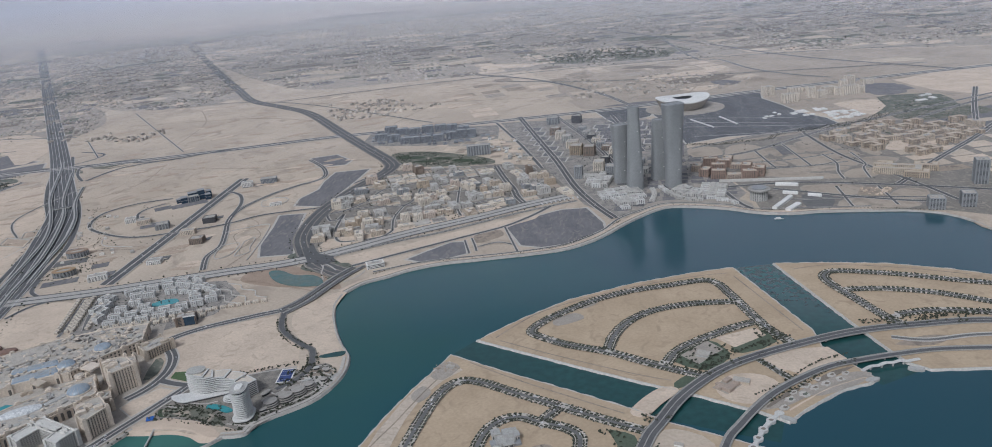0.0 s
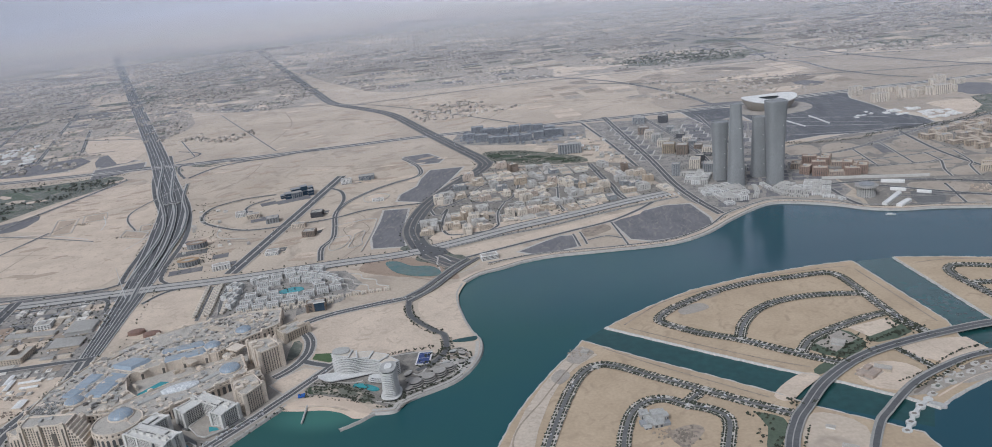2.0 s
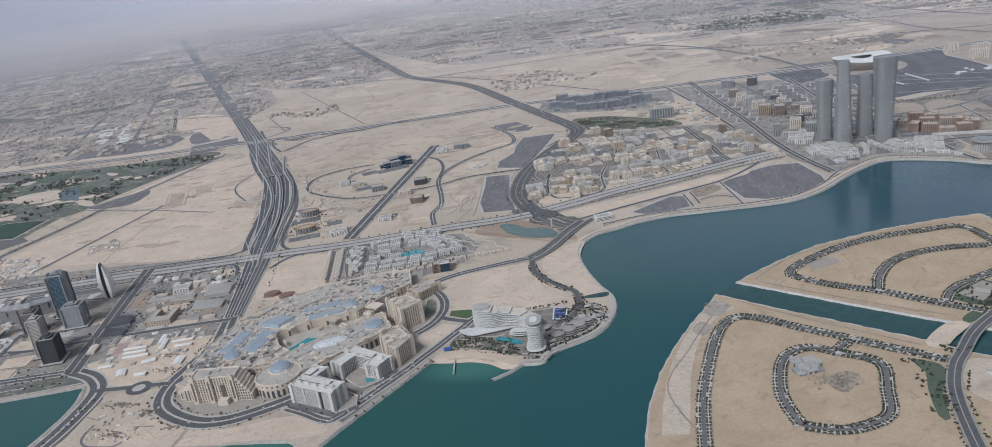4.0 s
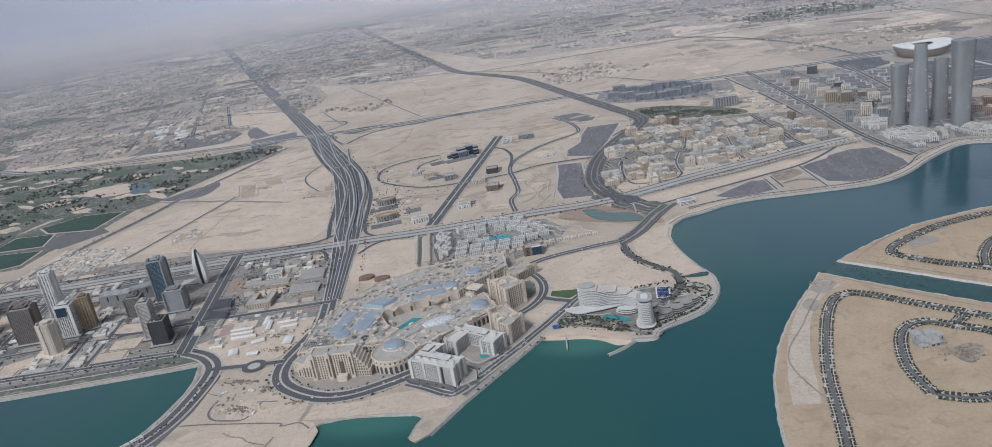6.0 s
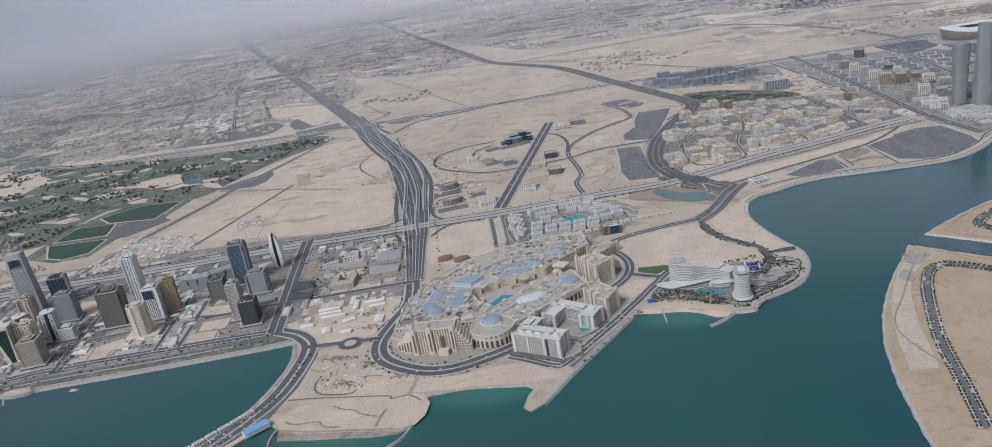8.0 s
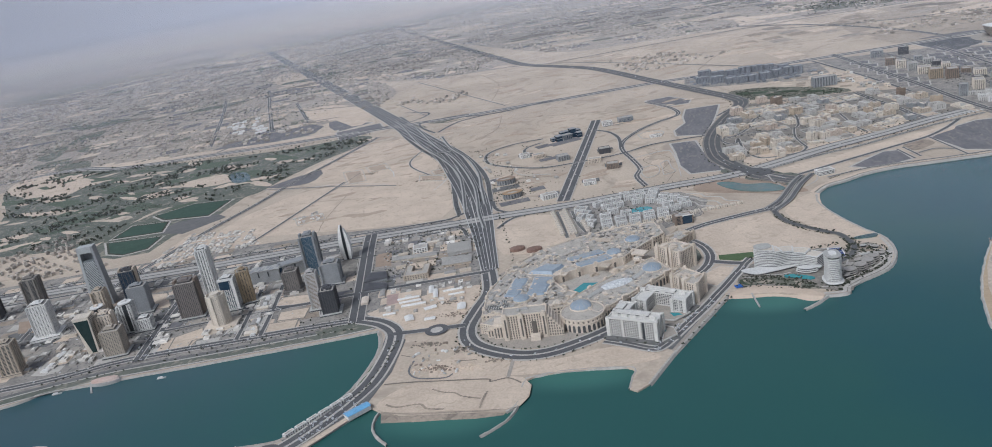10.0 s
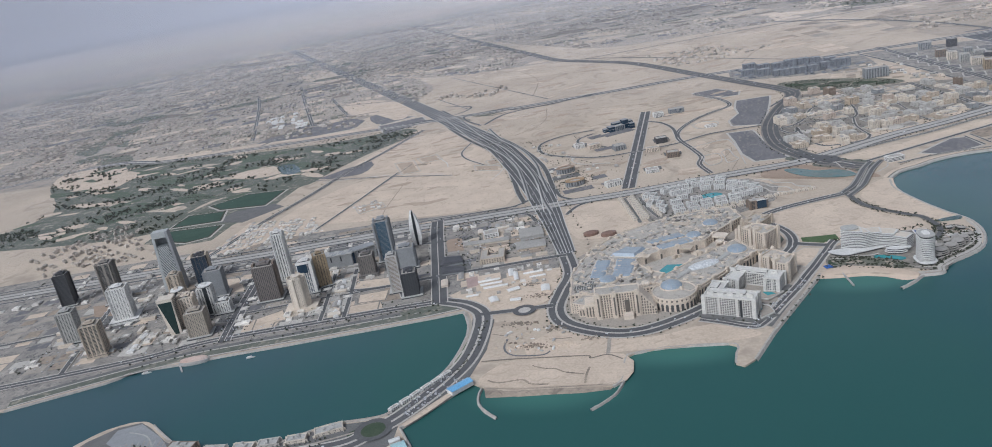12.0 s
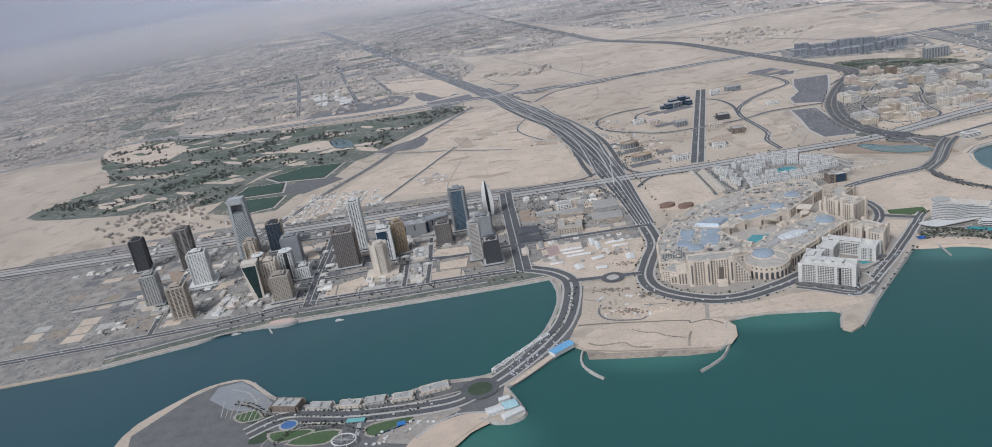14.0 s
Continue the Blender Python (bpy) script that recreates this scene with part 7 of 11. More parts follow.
T = dict(category="tower", group="marina towers")
box_tower("office_tower", -552, 298, 8.5, 9, 35, "brown-grey slab tower with a dark glass front", 22, wall=mat("taupe_panel", (0.27, 0.245, 0.215), (0.22, 0.2, 0.18), 4, .5, .7, .5), bay=4, pier=.3, band=.3, **T)
box_tower("apartment_tower", -527, 272, 11, 9, 27, "white apartment tower with a broad podium", 22, podium=3, wall=WHITE, bay=1.3, pier=.5, band=.55, **T)
box_tower("office_tower", -503, 317, 9.5, 9, 24, "dark blue glass tower with a pale crown", 18, shaft=BEIGE, wall=DARKWALL, glass=BLUEGLASS, bay=2.2, pier=.12, band=.2, **T)
box_tower("office_tower", -482, 295, 11, 8, 22, "plain grey panelled tower", 18, wall=GREYWALL, glass=GREYWALL, bay=1.3, pier=.4, band=.5, **T)
box_tower("apartment_tower", -508, 296, 6.5, 7, 21, "peach stone tower with a dark central window strip", 18, wall=BEIGE, bay=2.4, pier=.55, band=.5, **T)
box_tower("apartment_tower", -488, 268, 7.5, 8, 22, "cream tower with vertical white piers", 18, crown_plate=True, wall=CREAM, bay=1.2, pier=.5, band=.4, **T)
box_tower("apartment_tower", -464, 245, 10.5, 9, 19, "beige-grey tower with small square windows", 18, wall=mat("sand_stone", (0.40, 0.345, 0.285), (0.33, 0.29, 0.24), 4, .5, .85, .5), bay=1.0, pier=.5, band=.55, **T)
box_tower("apartment_tower", -476, 258, 8.5, 7, 23, "cream stone tower with a stepped crown", 18, podium=1.0, shaft=CREAM, wall=CREAM, bay=1.4, pier=.5, band=.45, **T)
box_tower("apartment_tower", -473, 271, 8, 8, 22, "white gridded tower with a dark curved top", 18, crown_plate=True, wall=WHITE, bay=1.3, pier=.4, band=.4, **T)
box_tower("apartment_building", -465, 272, 8, 7, 9, "low white gridded block beside a tower", 18, wall=WHITE, bay=1.2, pier=.4, band=.45, category="building")
box_tower("apartment_tower", -443, 283, 12.5, 10, 28, "dark brown ribbed tower", 15, shaft=BROWN, wall=mat("dark_brown_stone", (0.21, 0.185, 0.17), (0.16, 0.14, 0.13), 4, .5, .8, .5), bay=1.0, pier=.5, band=.3, **T)
box_tower("apartment_tower", -445, 309, 6.5, 7, 40, "slim white tower with grey vertical strips", 15, shaft=WHITE, wall=WHITE, bay=1.5, pier=.5, band=.25, **T)
framed = box_tower("apartment_tower", -422, 289, 8.5, 7, 25, "white-framed tower with a dark blue glass top", 15, wall=WHITE, glass=BLUEGLASS, bay=1.1, pier=.3, band=.25, **T)
s = Shape()
s.box(-1.0, -3.2, 12.5, 5.4, .3, 5.2)
part("glass_front", s, BLUEGLASS, framed, "dark blue glass panel")
s = Shape()
s.box(3.6, -3.3, 0, 1.3, .7, 18.6)
s.box(-.4, -3.3, 17.6, 7.6, .7, 1.2)
part("white_frame", s, WHITE, framed)
box_tower("office_tower", -416, 297, 6.5, 7, 26, "tower with golden angular cladding", 30, wall=GOLD, bay=1.6, pier=.5, band=.45, **T)
box_tower("apartment_tower", -394, 306, 9, 8, 17, "stepped grey-brown stone building", 15, wall=mat("umber_stone", (0.19, 0.172, 0.158), (0.145, 0.132, 0.122), 4, .5, .85, .5), bay=1.2, pier=.5, band=.5, podium=1.5, **T)
box_tower("office_tower", -389, 326, 9, 8, 34, "tall tower with a blue glass front between grey edges", 15, shaft=GREYWALL, wall=GREYWALL, glass=mat("mid_blue_glazing", (0.045, 0.085, 0.125), (0.06, 0.105, 0.145), 2, .3, .2, .6), bay=9, pier=.14, band=.08, **T)
box_tower("office_tower", -373, 312, 11, 8, 17, "wide plain grey office slab", 15, wall=GREYWALL, glass=GREYWALL, bay=2.2, pier=.5, band=.5, **T)
box_tower("apartment_tower", -369, 281, 6, 7, 28, "slim brown tower with white balconies", 15, wall=mat("balcony_white", (0.5, 0.48, 0.45), (0.42, 0.4, 0.38), 4, .5, .8, .5), glass=BROWN, bay=6, pier=.1, band=.5, **T)
box_tower("apartment_tower", -359, 274, 8.5, 9, 18, "dark purple-grey glass tower with a pale roof", 15, wall=DARKWALL, bay=1.3, pier=.35, band=.3, **T)
box_tower("apartment_tower", -543, 249, 9, 9, 24, "grey and white apartment tower", 22, wall=CONCRETE, bay=1.4, pier=.4, band=.45, **T)
box_tower("office_tower", -586, 300, 8, 8, 28, "dark banded glass tower", 22, wall=DARKWALL, bay=8, pier=.1, band=.4, **T)
box_tower("apartment_tower", -514, 231, 9.5, 8.5, 24, "beige tower with a wide grid of brown-framed windows", 22, wall=BEIGE, bay=2.1, pier=.3, band=.3, podium=.8, **T)
star = [(p[0] * (1 if k % 2 else .9), p[1] * (1 if k % 2 else .9)) for k, p in enumerate(turned(oval(9.4, 9.4, 16), 0, 0, 11))]
cyl = building("apartment_tower", star, 23, "cream tower with folded sides and narrow vertical windows", wall=IVORY, bay=1.0, pier=.62, band=.2, proud=.12, crown=.9, **T)
for k in range(8):
    s = Shape()
    px, py = star[2 * k + 1]
    s.box(px * .97, py * .97, 0, .9, .9, 17.6, 45 * k + 22)
    part("rib", s, IVORY, cyl)
s = Shape()
s.prism(turned(oval(5, 5, 8), 0, 0), 16.5, 18.2)
part("penthouse", s, IVORY, cyl)
for x, y, w, d, a in ((-407, 300, 3.2, 6, 20), (-405, 292, 3, 4, 20), (-399, 272, 2.6, 5.5, 14), (-397, 263, 2.4, 3, 14), (-394.5, 257.5, 2.6, 2.4, 14), (-401.5, 276.5, 2.2, 2.4, 14), (-500, 249, 2.6, 8, 8), (-498, 239, 2.6, 4, 8), (-497, 234, 4, 2.4, 8)):
    s = Shape()
    s.loft([[(p[0], p[1], 0) for p in rect(w, d)], [(p[0], p[1], 1.1) for p in rect(w, d)], [(p[0] * .2, p[1], 1.5) for p in rect(w, d)]])
    o = s.object("site_shed", WHITE)
    put(o, x, y, a)
    tagged(o, "white shed on a pale marina lot", "shed", "marina sheds")
put(cyl, -419.5, 273, 14)
s = Shape()
s.prism(rect(17, 11), 0, 1.2)
part("podium", s, CREAM, cyl)


def wedge_tower(x, y, a):
    """A white-framed slab whose dark glass front narrows to the ground."""
    top = empty("office_tower")
    s = Shape()
    s.loft([[(-2.2, -3.5, 0), (3.6, -3.5, 0), (3.6, 3.5, 0), (-2.2, 3.5, 0)], [(-4.4, -3.5, 20), (3.6, -3.5, 20), (3.6, 3.5, 20), (-4.4, 3.5, 20)]])
    part("frame", s, IVORY, top)
    s = Shape()
    s.loft([[(.2, -3.62, .4), (2.4, -3.62, .4), (2.4, -3.4, .4), (.2, -3.4, .4)], [(-3.9, -3.62, 18.4), (3.1, -3.62, 18.4), (3.1, -3.4, 18.4), (-3.9, -3.4, 18.4)]])
    part("glass_front", s, mat("green_glazing", (0.016, 0.032, 0.032), (0.028, 0.048, 0.046), 2, .3, .2, .6), top, "dark green glass wedge")
    for i in range(24):
        s = Shape()
        s.box(3.62, 0, 1 + i * .78, .1, 6.4, .3)
        part("window_strip", s, GLASS, top)
    put(top, x, y, a)
    return tagged(top, "white-framed tower with a dark triangular glass front", "tower", "marina towers")


wedge_tower(-483, 254, 18)


def gate_tower(x, y, a):
    """The tallest: two leaning legs of lattice glass under a portal top."""
    top = empty("office_tower")
    for side in (-1, 1):
        s = Shape()
        s.loft([[(side * 5.4 - .9, -3.6, 0), (side * 5.4 + .9, -3.6, 0), (side * 5.4 + .9, 3.6, 0), (side * 5.4 - .9, 3.6, 0)], [(side * 3.9 - .7, -2.8, 37), (side * 3.9 + .7, -2.8, 37), (side * 3.9 + .7, 2.8, 37), (side * 3.9 - .7, 2.8, 37)]])
        part("leg", s, LATTICE if side < 0 else GREYWALL, top)
    s = Shape()
    s.loft([[(-5, -3.4, 0), (5, -3.4, 0), (5, 3.4, 0), (-5, 3.4, 0)], [(-3, -2.8, 29), (3, -2.8, 29), (3, 2.8, 29), (-3, 2.8, 29)]])
    # shade behind the lattice is put into the body's darker colour
    part("lattice_body", s, mat("lattice_shadow", (.17, .185, .19), (.12, .13, .135), 2, .3, .5, .5), top)
    for col in range(6):
        for i in range(12):
            z0, z1 = .6 + i * 2.3, .6 + (i + 1) * 2.3
            for lean in (-1, 1):
                def at(z, u):
                    k = 1 - z / 29 * .4
                    return ((-5 + 10 * (col + .5 + u * .5) / 6) * k, -3.4 + .6 * z / 29 - .12)
                (xa, ya), (xb, yb) = at(z0, -lean * (1 if i % 2 else -1)), at(z1, lean * (1 if i % 2 else -1))
                if lean < 0 and i % 2 or lean > 0 and not i % 2:
                    s = Shape()
                    s.v = [(xa - .3, ya, z0), (xa + .3, ya, z0), (xb + .3, yb, z1), (xb - .3, yb, z1)]
                    s.v += [(p[0], p[1] + .3, p[2]) for p in s.v]
                    s.f = [(0, 1, 2, 3), (7, 6, 5, 4), (0, 4, 5, 1), (1, 5, 6, 2), (2, 6, 7, 3), (3, 7, 4, 0)]
                    part("lattice_brace", s, LATTICE, top)
    s = Shape()
    s.box(0, 0, 33.5, 9.0, 5.6, 3.6)
    part("portal_top", s, LATTICE, top, "pale portal beam")
    s = Shape()
    s.box(0, 1.9, 28.8, 7.4, .8, 4.8)
    part("portal_screen", s, GREYWALL, top)
    put(top, x, y, a)
    return tagged(top, "tallest tower, pale lattice body under a portal", "tower", "marina towers")


gate_tower(-520, 314, 18)


def sail_tower(x, y, a):
    top = empty("office_tower")
    for side, m in ((-1, WHITE), (0, GLASS), (1, WHITE)):
        rings = []
        for i in range(15):
            t = i / 14
            w = math.sin(math.pi * (.18 + .74 * t)) ** .7
            x0, x1 = {-1: (-3.2, -.75), 0: (-.95, .95), 1: (.75, 3.2)}[side]
            z = t * (21.5 if side < 1 else 19.5) + .02
            rings.append([(x0 * w, -2.6 * w, z), (x1 * w, -2.6 * w - (.3 if side == 0 else .8), z), (x1 * w, 2.6 * w, z), (x0 * w, 2.6 * w, z)])
        s = Shape()
        s.loft(rings)
        part("sail" if side else "glass_core", s, m, top)
    put(top, x, y, a)
    return tagged(top, "slim white sail-shaped tower with a dark glass core", "tower", "marina towers")


sail_tower(-378, 350, 15)
PANEL = mat("ribbed_stone_panel", (0.29, 0.29, 0.285), (0.23, 0.23, 0.228), 3, .4, .8, .5)
museum = empty("museum")
for cx, cy, w, d, h, ang in ((0, 0, 17, 7, 7.4, 0), (13.5, 5.5, 14, 7, 7.0, 24)):
    s = Shape()
    s.box(cx, cy, 0, w, d, h, ang)
    part("hall", s, PANEL, museum)
    s = Shape()
    for k in range(9):
        s.box(cx, cy, .8 + k * .82, w + .14, d + .14, .12, ang)
    tagged(part("panel_joint", s, GREYWALL, museum), kind="stuff")
    for k in (-.22, .12):
        s = Shape()
        px, py = turned([(w * k, -d / 2 - .05)], cx, cy, ang)[0]
        s.box(px, py, 3.5, .8, .2, 3.0, ang)
        part("window_slot", s, GLASS, museum)
    s = Shape()
    rings = []
    for v in (-.55, .55):
        rings.append([(*turned([(w * (-.52 + 1.04 * k / 12), d * v)], cx, cy, ang)[0], h - .3 + .6 * abs(math.sin(k * .8 + v))) for k in range(13)])
    s.v = rings[0] + rings[1] + [(p[0], p[1], p[2] - .25) for p in rings[0] + rings[1]]
    s.f = [(k, k + 1, 14 + k, 13 + k) for k in range(12)] + [(26 + k, k + 26 + 13, 27 + k + 13, 27 + k) for k in range(12)] + [(k + 26, k + 27, k + 1, k) for k in range(12)] + [(13 + k, 14 + k, 40 + k, 39 + k) for k in range(12)]
    part("roof_shell", s, CONCRETE, museum, "pale folded roof shell")
s = Shape()
s.box(8, 1.5, 0, 2.6, 6.4, 6.6, 12)
part("glass_joint", s, BLUEGLASS, museum)
put(museum, -420, 328, 10)
tagged(museum, "pale ribbed stone museum with a pale folded roof", "museum")

for pts, m in (([(-398, 298), (-380, 301), (-375, 292), (-396, 286)], SAND_PALE), ([(-388, 281), (-376, 283), (-373, 274), (-386, 270)], SAND_PALE), ([(-388, 268), (-376, 272), (-371, 262), (-386, 259)], SAND_PALE), ([(-487, 320), (-477, 324), (-473, 303), (-478, 297)], SAND_PALE),
               ([(-446, 260), (-426, 267), (-426, 248), (-442, 245)], SAND_PALE), ([(-427, 269), (-414, 276), (-410, 269), (-423, 260)], BEIGE), ([(-414, 306), (-406, 308), (-400, 286), (-407, 284)], PAVING), ([(-405, 279), (-399, 279), (-393, 257), (-400, 257)], PAVING), ([(-360, 352), (-354, 354), (-348, 336), (-355, 332)], VERGE0),
               ([(-335, 292), (-328, 294), (-324, 280), (-331, 278.5)], ROSEPAVE), ([(-349, 311), (-337, 314), (-335, 304), (-346, 303)], DECKPAVE), ([(-530, 376), (-532, 428), (-478, 424), (-456, 392), (-490, 388), (-518, 366)], SAND_PALE), ([(-567, 297), (-554, 298), (-542, 281), (-554, 281)], VERGE0)):
    patch("building_plot", pts, m, "pale plot between marina streets", "plot", tier=3)
for pts, h, m, rm, lab in (([(-313.3, 339.1), (-300.2, 343), (-303.6, 355.9), (-316.7, 354.2)], 1.8, CONCRETE, "pale", "large shed with a pale sheet roof"), ([(-312.6, 323.3), (-297, 326.4), (-298.8, 335.8), (-315.2, 335)], 1.2, BEIGE, "pale", "broad low hall with a pale roof"), ([(-349.6, 297.9), (-337.6, 299.6), (-339.5, 305.9), (-352, 308.3)], 1.3, GREYWALL, "dark", "low building under a dark roof"), ([(-353, 308.5), (-341.5, 312.4), (-345.1, 321.6), (-354.4, 321.3)], 1.5, GREYWALL, "dark", "low building under a dark roof"), ([(-346, 337.3), (-320.3, 340.7), (-321.4, 345.7), (-347.4, 342.3)], 1.1, IVORY, "pale", "long pale service building")):
    line = pts if area(pts) > 0 else pts[::-1]
    o = empty("service_building")
    s = Shape()
    s.prism(line, 0, h)
    part("walls", s, m, o)
    s = Shape()
    edge, ridge = grown(line, .3), grown(line, -1.6)
    s.loft([[(p[0], p[1], h) for p in edge], [(p[0], p[1], h + .15) for p in edge], [(p[0], p[1], h + .6) for p in ridge]])
    part("roof", s, ROADCON if rm == "pale" else DARKWALL, o)
    tagged(o, lab, "building")
cloister = building("office_building", [(-6.4, -7), (6.4, -7), (6.4, 7), (3, 7), (3, -2), (-3, -2), (-3, 7), (-6.4, 7)], 3, "beige courtyard office building", wall=BEIGE, glass=STONEGLASS, storey=.9, bay=1.5, pier=.45, band=.35, plant=5)
put(cloister, -325, 317, 8)
simple_white = building("office_building", rect(8, 7), 3, "white office block among trees", wall=WHITE, storey=.9, bay=1.6, plant=3)
put(simple_white, -333, 352, 14)
patch("sports_court", [(-355, 332.5), (-345.6, 332.7), (-351.5, 352.8), (-360.6, 350)], VERGE0, "worn brown sports court", "court", tier=4)
rng = random.Random(63)
MALLGREY = mat("weathered_sheet_roof", (0.36, 0.34, 0.315), (0.28, 0.265, 0.245), 3, .5, .8, .5)
EAST = [(rng.uniform(-343, -292), rng.uniform(264, 384)) for _ in range(70)]
EAST = [q for q in EAST if q[1] > 356]
EAST = [q for q in EAST if not any(math.dist(q, m) < min(w, 8) + 3.5 for line, w in ROADS for m in line)]
for px, py in EAST + list(((-410, 302), (-408, 298), (-406, 293), (-404, 288), (-402, 276), (-400, 270), (-398, 264), (-396, 259), (-341, 359), (-342, 346), (-338, 328), (-306, 314), (-298, 316), (-338, 294), (-345, 286), (-560, 262), (-552, 254), (-545, 246), (-536, 240), (-528, 250), (-520, 240), (-512, 236), (-507, 258), (-512, 272), (-500, 244), (-534, 300), (-544, 312), (-466, 258), (-470, 250), (-440, 300), (-452, 326), (-437, 330))):
    s = Shape()
    w, d, h = rng.uniform(4, 8), rng.uniform(2.2, 3.6), rng.uniform(.9, 1.6)
    o = empty("white_shed")
    s.prism(rect(w, d), 0, h)
    part("body", s, CREAM, o)
    s = Shape()
    s.loft([[(p[0], p[1], h) for p in rect(w + .3, d + .3)], [(p[0], p[1] * .15, h + .45) for p in rect(w + .3, d + .3)]])
    part("roof", s, rng.choice((IVORY, CREAM, BEIGE, CONCRETE, MALLGREY, MALLGREY)), o)
    put(o, px, py, 14 + rng.choice((0, 0, 90)))
    tagged(o, "low pale-roofed shed on a paved marina plot", "shed", "marina plot sheds")
for pts, w, m, lab in (([(-308.2, 204), (-297, 204.6), (-286, 204.4), (-265, 203.9), (-262.7, 201.8), (-256, 203.8), (-250, 199.8)], .75, EARTH, "dark earth bund across the sand"), ([(-308, 227.7), (-304, 226), (-300.5, 224.8)], .5, EARTH, "low earth bund on the sand"), ([(-281.7, 219.7), (-272, 219.7)], .6, EARTH, "low wall on the building site"),
                       ([(-300.3, 222), (-300.6, 216), (-299, 211), (-294.8, 207.5), (-288, 206.6), (-282.3, 206.8), (-280, 209.5)], .9, GRAVEL, "grey track round a building site"), ([(-256.2, 224), (-256, 212), (-256, 204.4)], 1.6, PAVING, "pale service track across the sand")):
    s = Shape()
    q = smooth_line(pts, 6)
    s.ribbon(shifted(q, w / 2), shifted(q, -w / 2), .235)
    tagged(s.object("footpath", m), lab, "path", kind="structure")
rng = random.Random(19)
for _ in range(34):
    x, y = rng.uniform(-302, -276), rng.uniform(210, 236)
    s = Shape()
    w, d, h = rng.uniform(.6, 2.6), rng.uniform(.5, 1.4), rng.uniform(.3, .8)
    s.loft([[(p[0], p[1], 0) for p in rect(w, d)], [(p[0] * .96, p[1] * .96, h) for p in rect(w, d)], [(p[0] * .8, p[1] * .2, h + .2) for p in rect(w, d)]])
    o = s.object("site_cabin", rng.choice((WHITE, BROWN, BEIGE, CONCRETE)))
    put(o, x, y, rng.uniform(0, 180))
    tagged(o, "small site cabin on disturbed sand", "cabin", "site cabins")

yard = random.Random(29)
for px, py, w, d, a in ((-321, 285, 11, 2.2, 14), (-319, 281, 11, 2.2, 14), (-316, 277, 12, 2.4, 14), (-311, 293, 2.4, 9, 14), (-307.5, 288, 2.2, 10, 14), (-296, 286, 8, 2, 14), (-314, 262, 4, 6, 25), (-303, 260, 5, 3, 10), (-299, 291, 10, 2, 14), (-290, 271, 4, 7, 10), (-326, 268, 6, 2, 14), (-306, 272, 6, 3.4, 30)):
    o = empty("site_shed")
    s = Shape()
    s.prism(rect(w, d), 0, 1.1)
    part("body", s, CREAM, o)
    s = Shape()
    s.loft([[(p[0], p[1], 1.1) for p in rect(w + .3, d + .3)], [(p[0] * (.1 if w < d else 1), p[1] * (1 if w < d else .1), 1.5) for p in rect(w + .3, d + .3)]])
    part("roof", s, WHITE, o)
    put(o, px, py, a)
    tagged(o, "long white-roofed shed in a building yard", "shed", "yard sheds")
for cx, cy, n, m in ((-297.8, 236, 60, EARTH), (-288, 214.5, 70, BROWN), (-281.7, 229, 40, EARTH), (-293, 214.5, 40, SAND_PALE), (-276, 214, 34, SAND_PALE), (-299, 278, 60, EARTH), (-292, 264, 46, BROWN), (-262, 218, 20, SAND_DARK), (-372, 500, 50, SAND_DARK), (-430, 538, 50, SAND_DARK)):
    heap = Shape()
    for _ in range(n):
        x, y, q = cx + yard.gauss(0, 3.2), cy + yard.gauss(0, 1.2), yard.uniform(.25, .8)
        o = turned(oval(2.4 * q, 1.3 * q, 7), x, y, yard.uniform(-30, 30))
        heap.loft([[(p[0], p[1], 0) for p in o], [(x + (p[0] - x) * .4, y + (p[1] - y) * .4, q * yard.uniform(.4, .8) + .2) for p in o]])
    tagged(heap.object("spoil_heap", m), "low heaps of spoil and rubble on sandy ground", "rubble", kind="stuff")

# ---- marina restaurant pier ----
s = Shape()
s.prism(turned(oval(15, 6, 18), 0, 0), -1.2, .6)
pier = empty("harbour_pavilion")
part("deck", s, CONCRETE, pier)
s = Shape()
o = oval(14, 4.4, 24)
s.loft([[(p[0], p[1], .7) for p in o], [(p[0] * .9, p[1] * .9, 1.7) for p in o], [(p[0] * .4, p[1] * .3, 2.2) for p in o]])
part("roof_shell", s, mat("salmon_roof", (0.48, 0.33, 0.27), (0.55, 0.45, 0.4), 4, .5, .7, .5), pier, "salmon-pink curved roof")
s = Shape()
s.box(-5, -5, -.9, .8, 7, .5, 25)
part("gangway", s, CONCRETE, pier)
put(pier, -453, 221, 14)
tagged(pier, "pavilion with a salmon-pink curved roof on the quay", "pavilion")


def boat(x, y, a, k=1.0):
    top = empty("boat")
    s = Shape()
    h = [(-2, -.45), (1.2, -.45), (2.4, 0), (1.2, .45), (-2, .45)]
    s.loft([[(p[0] * .85 * k, p[1] * .6 * k, -.9) for p in h], [(p[0] * k, p[1] * k, -.3) for p in h]])
    part("hull", s, WHITE, top)
    s = Shape()
    s.box(-.3 * k, 0, -.3, 2 * k, .6 * k, .5 * k)
    part("cabin", s, WHITE, top)
    put(top, x, y, a)
    return tagged(top, "white motor boat lying on the water", "boat", "boats")


boat(-474, 213, 20, 1.1)
boat(-424, 222, 14)
boat(134, 450, -5, 1.3)

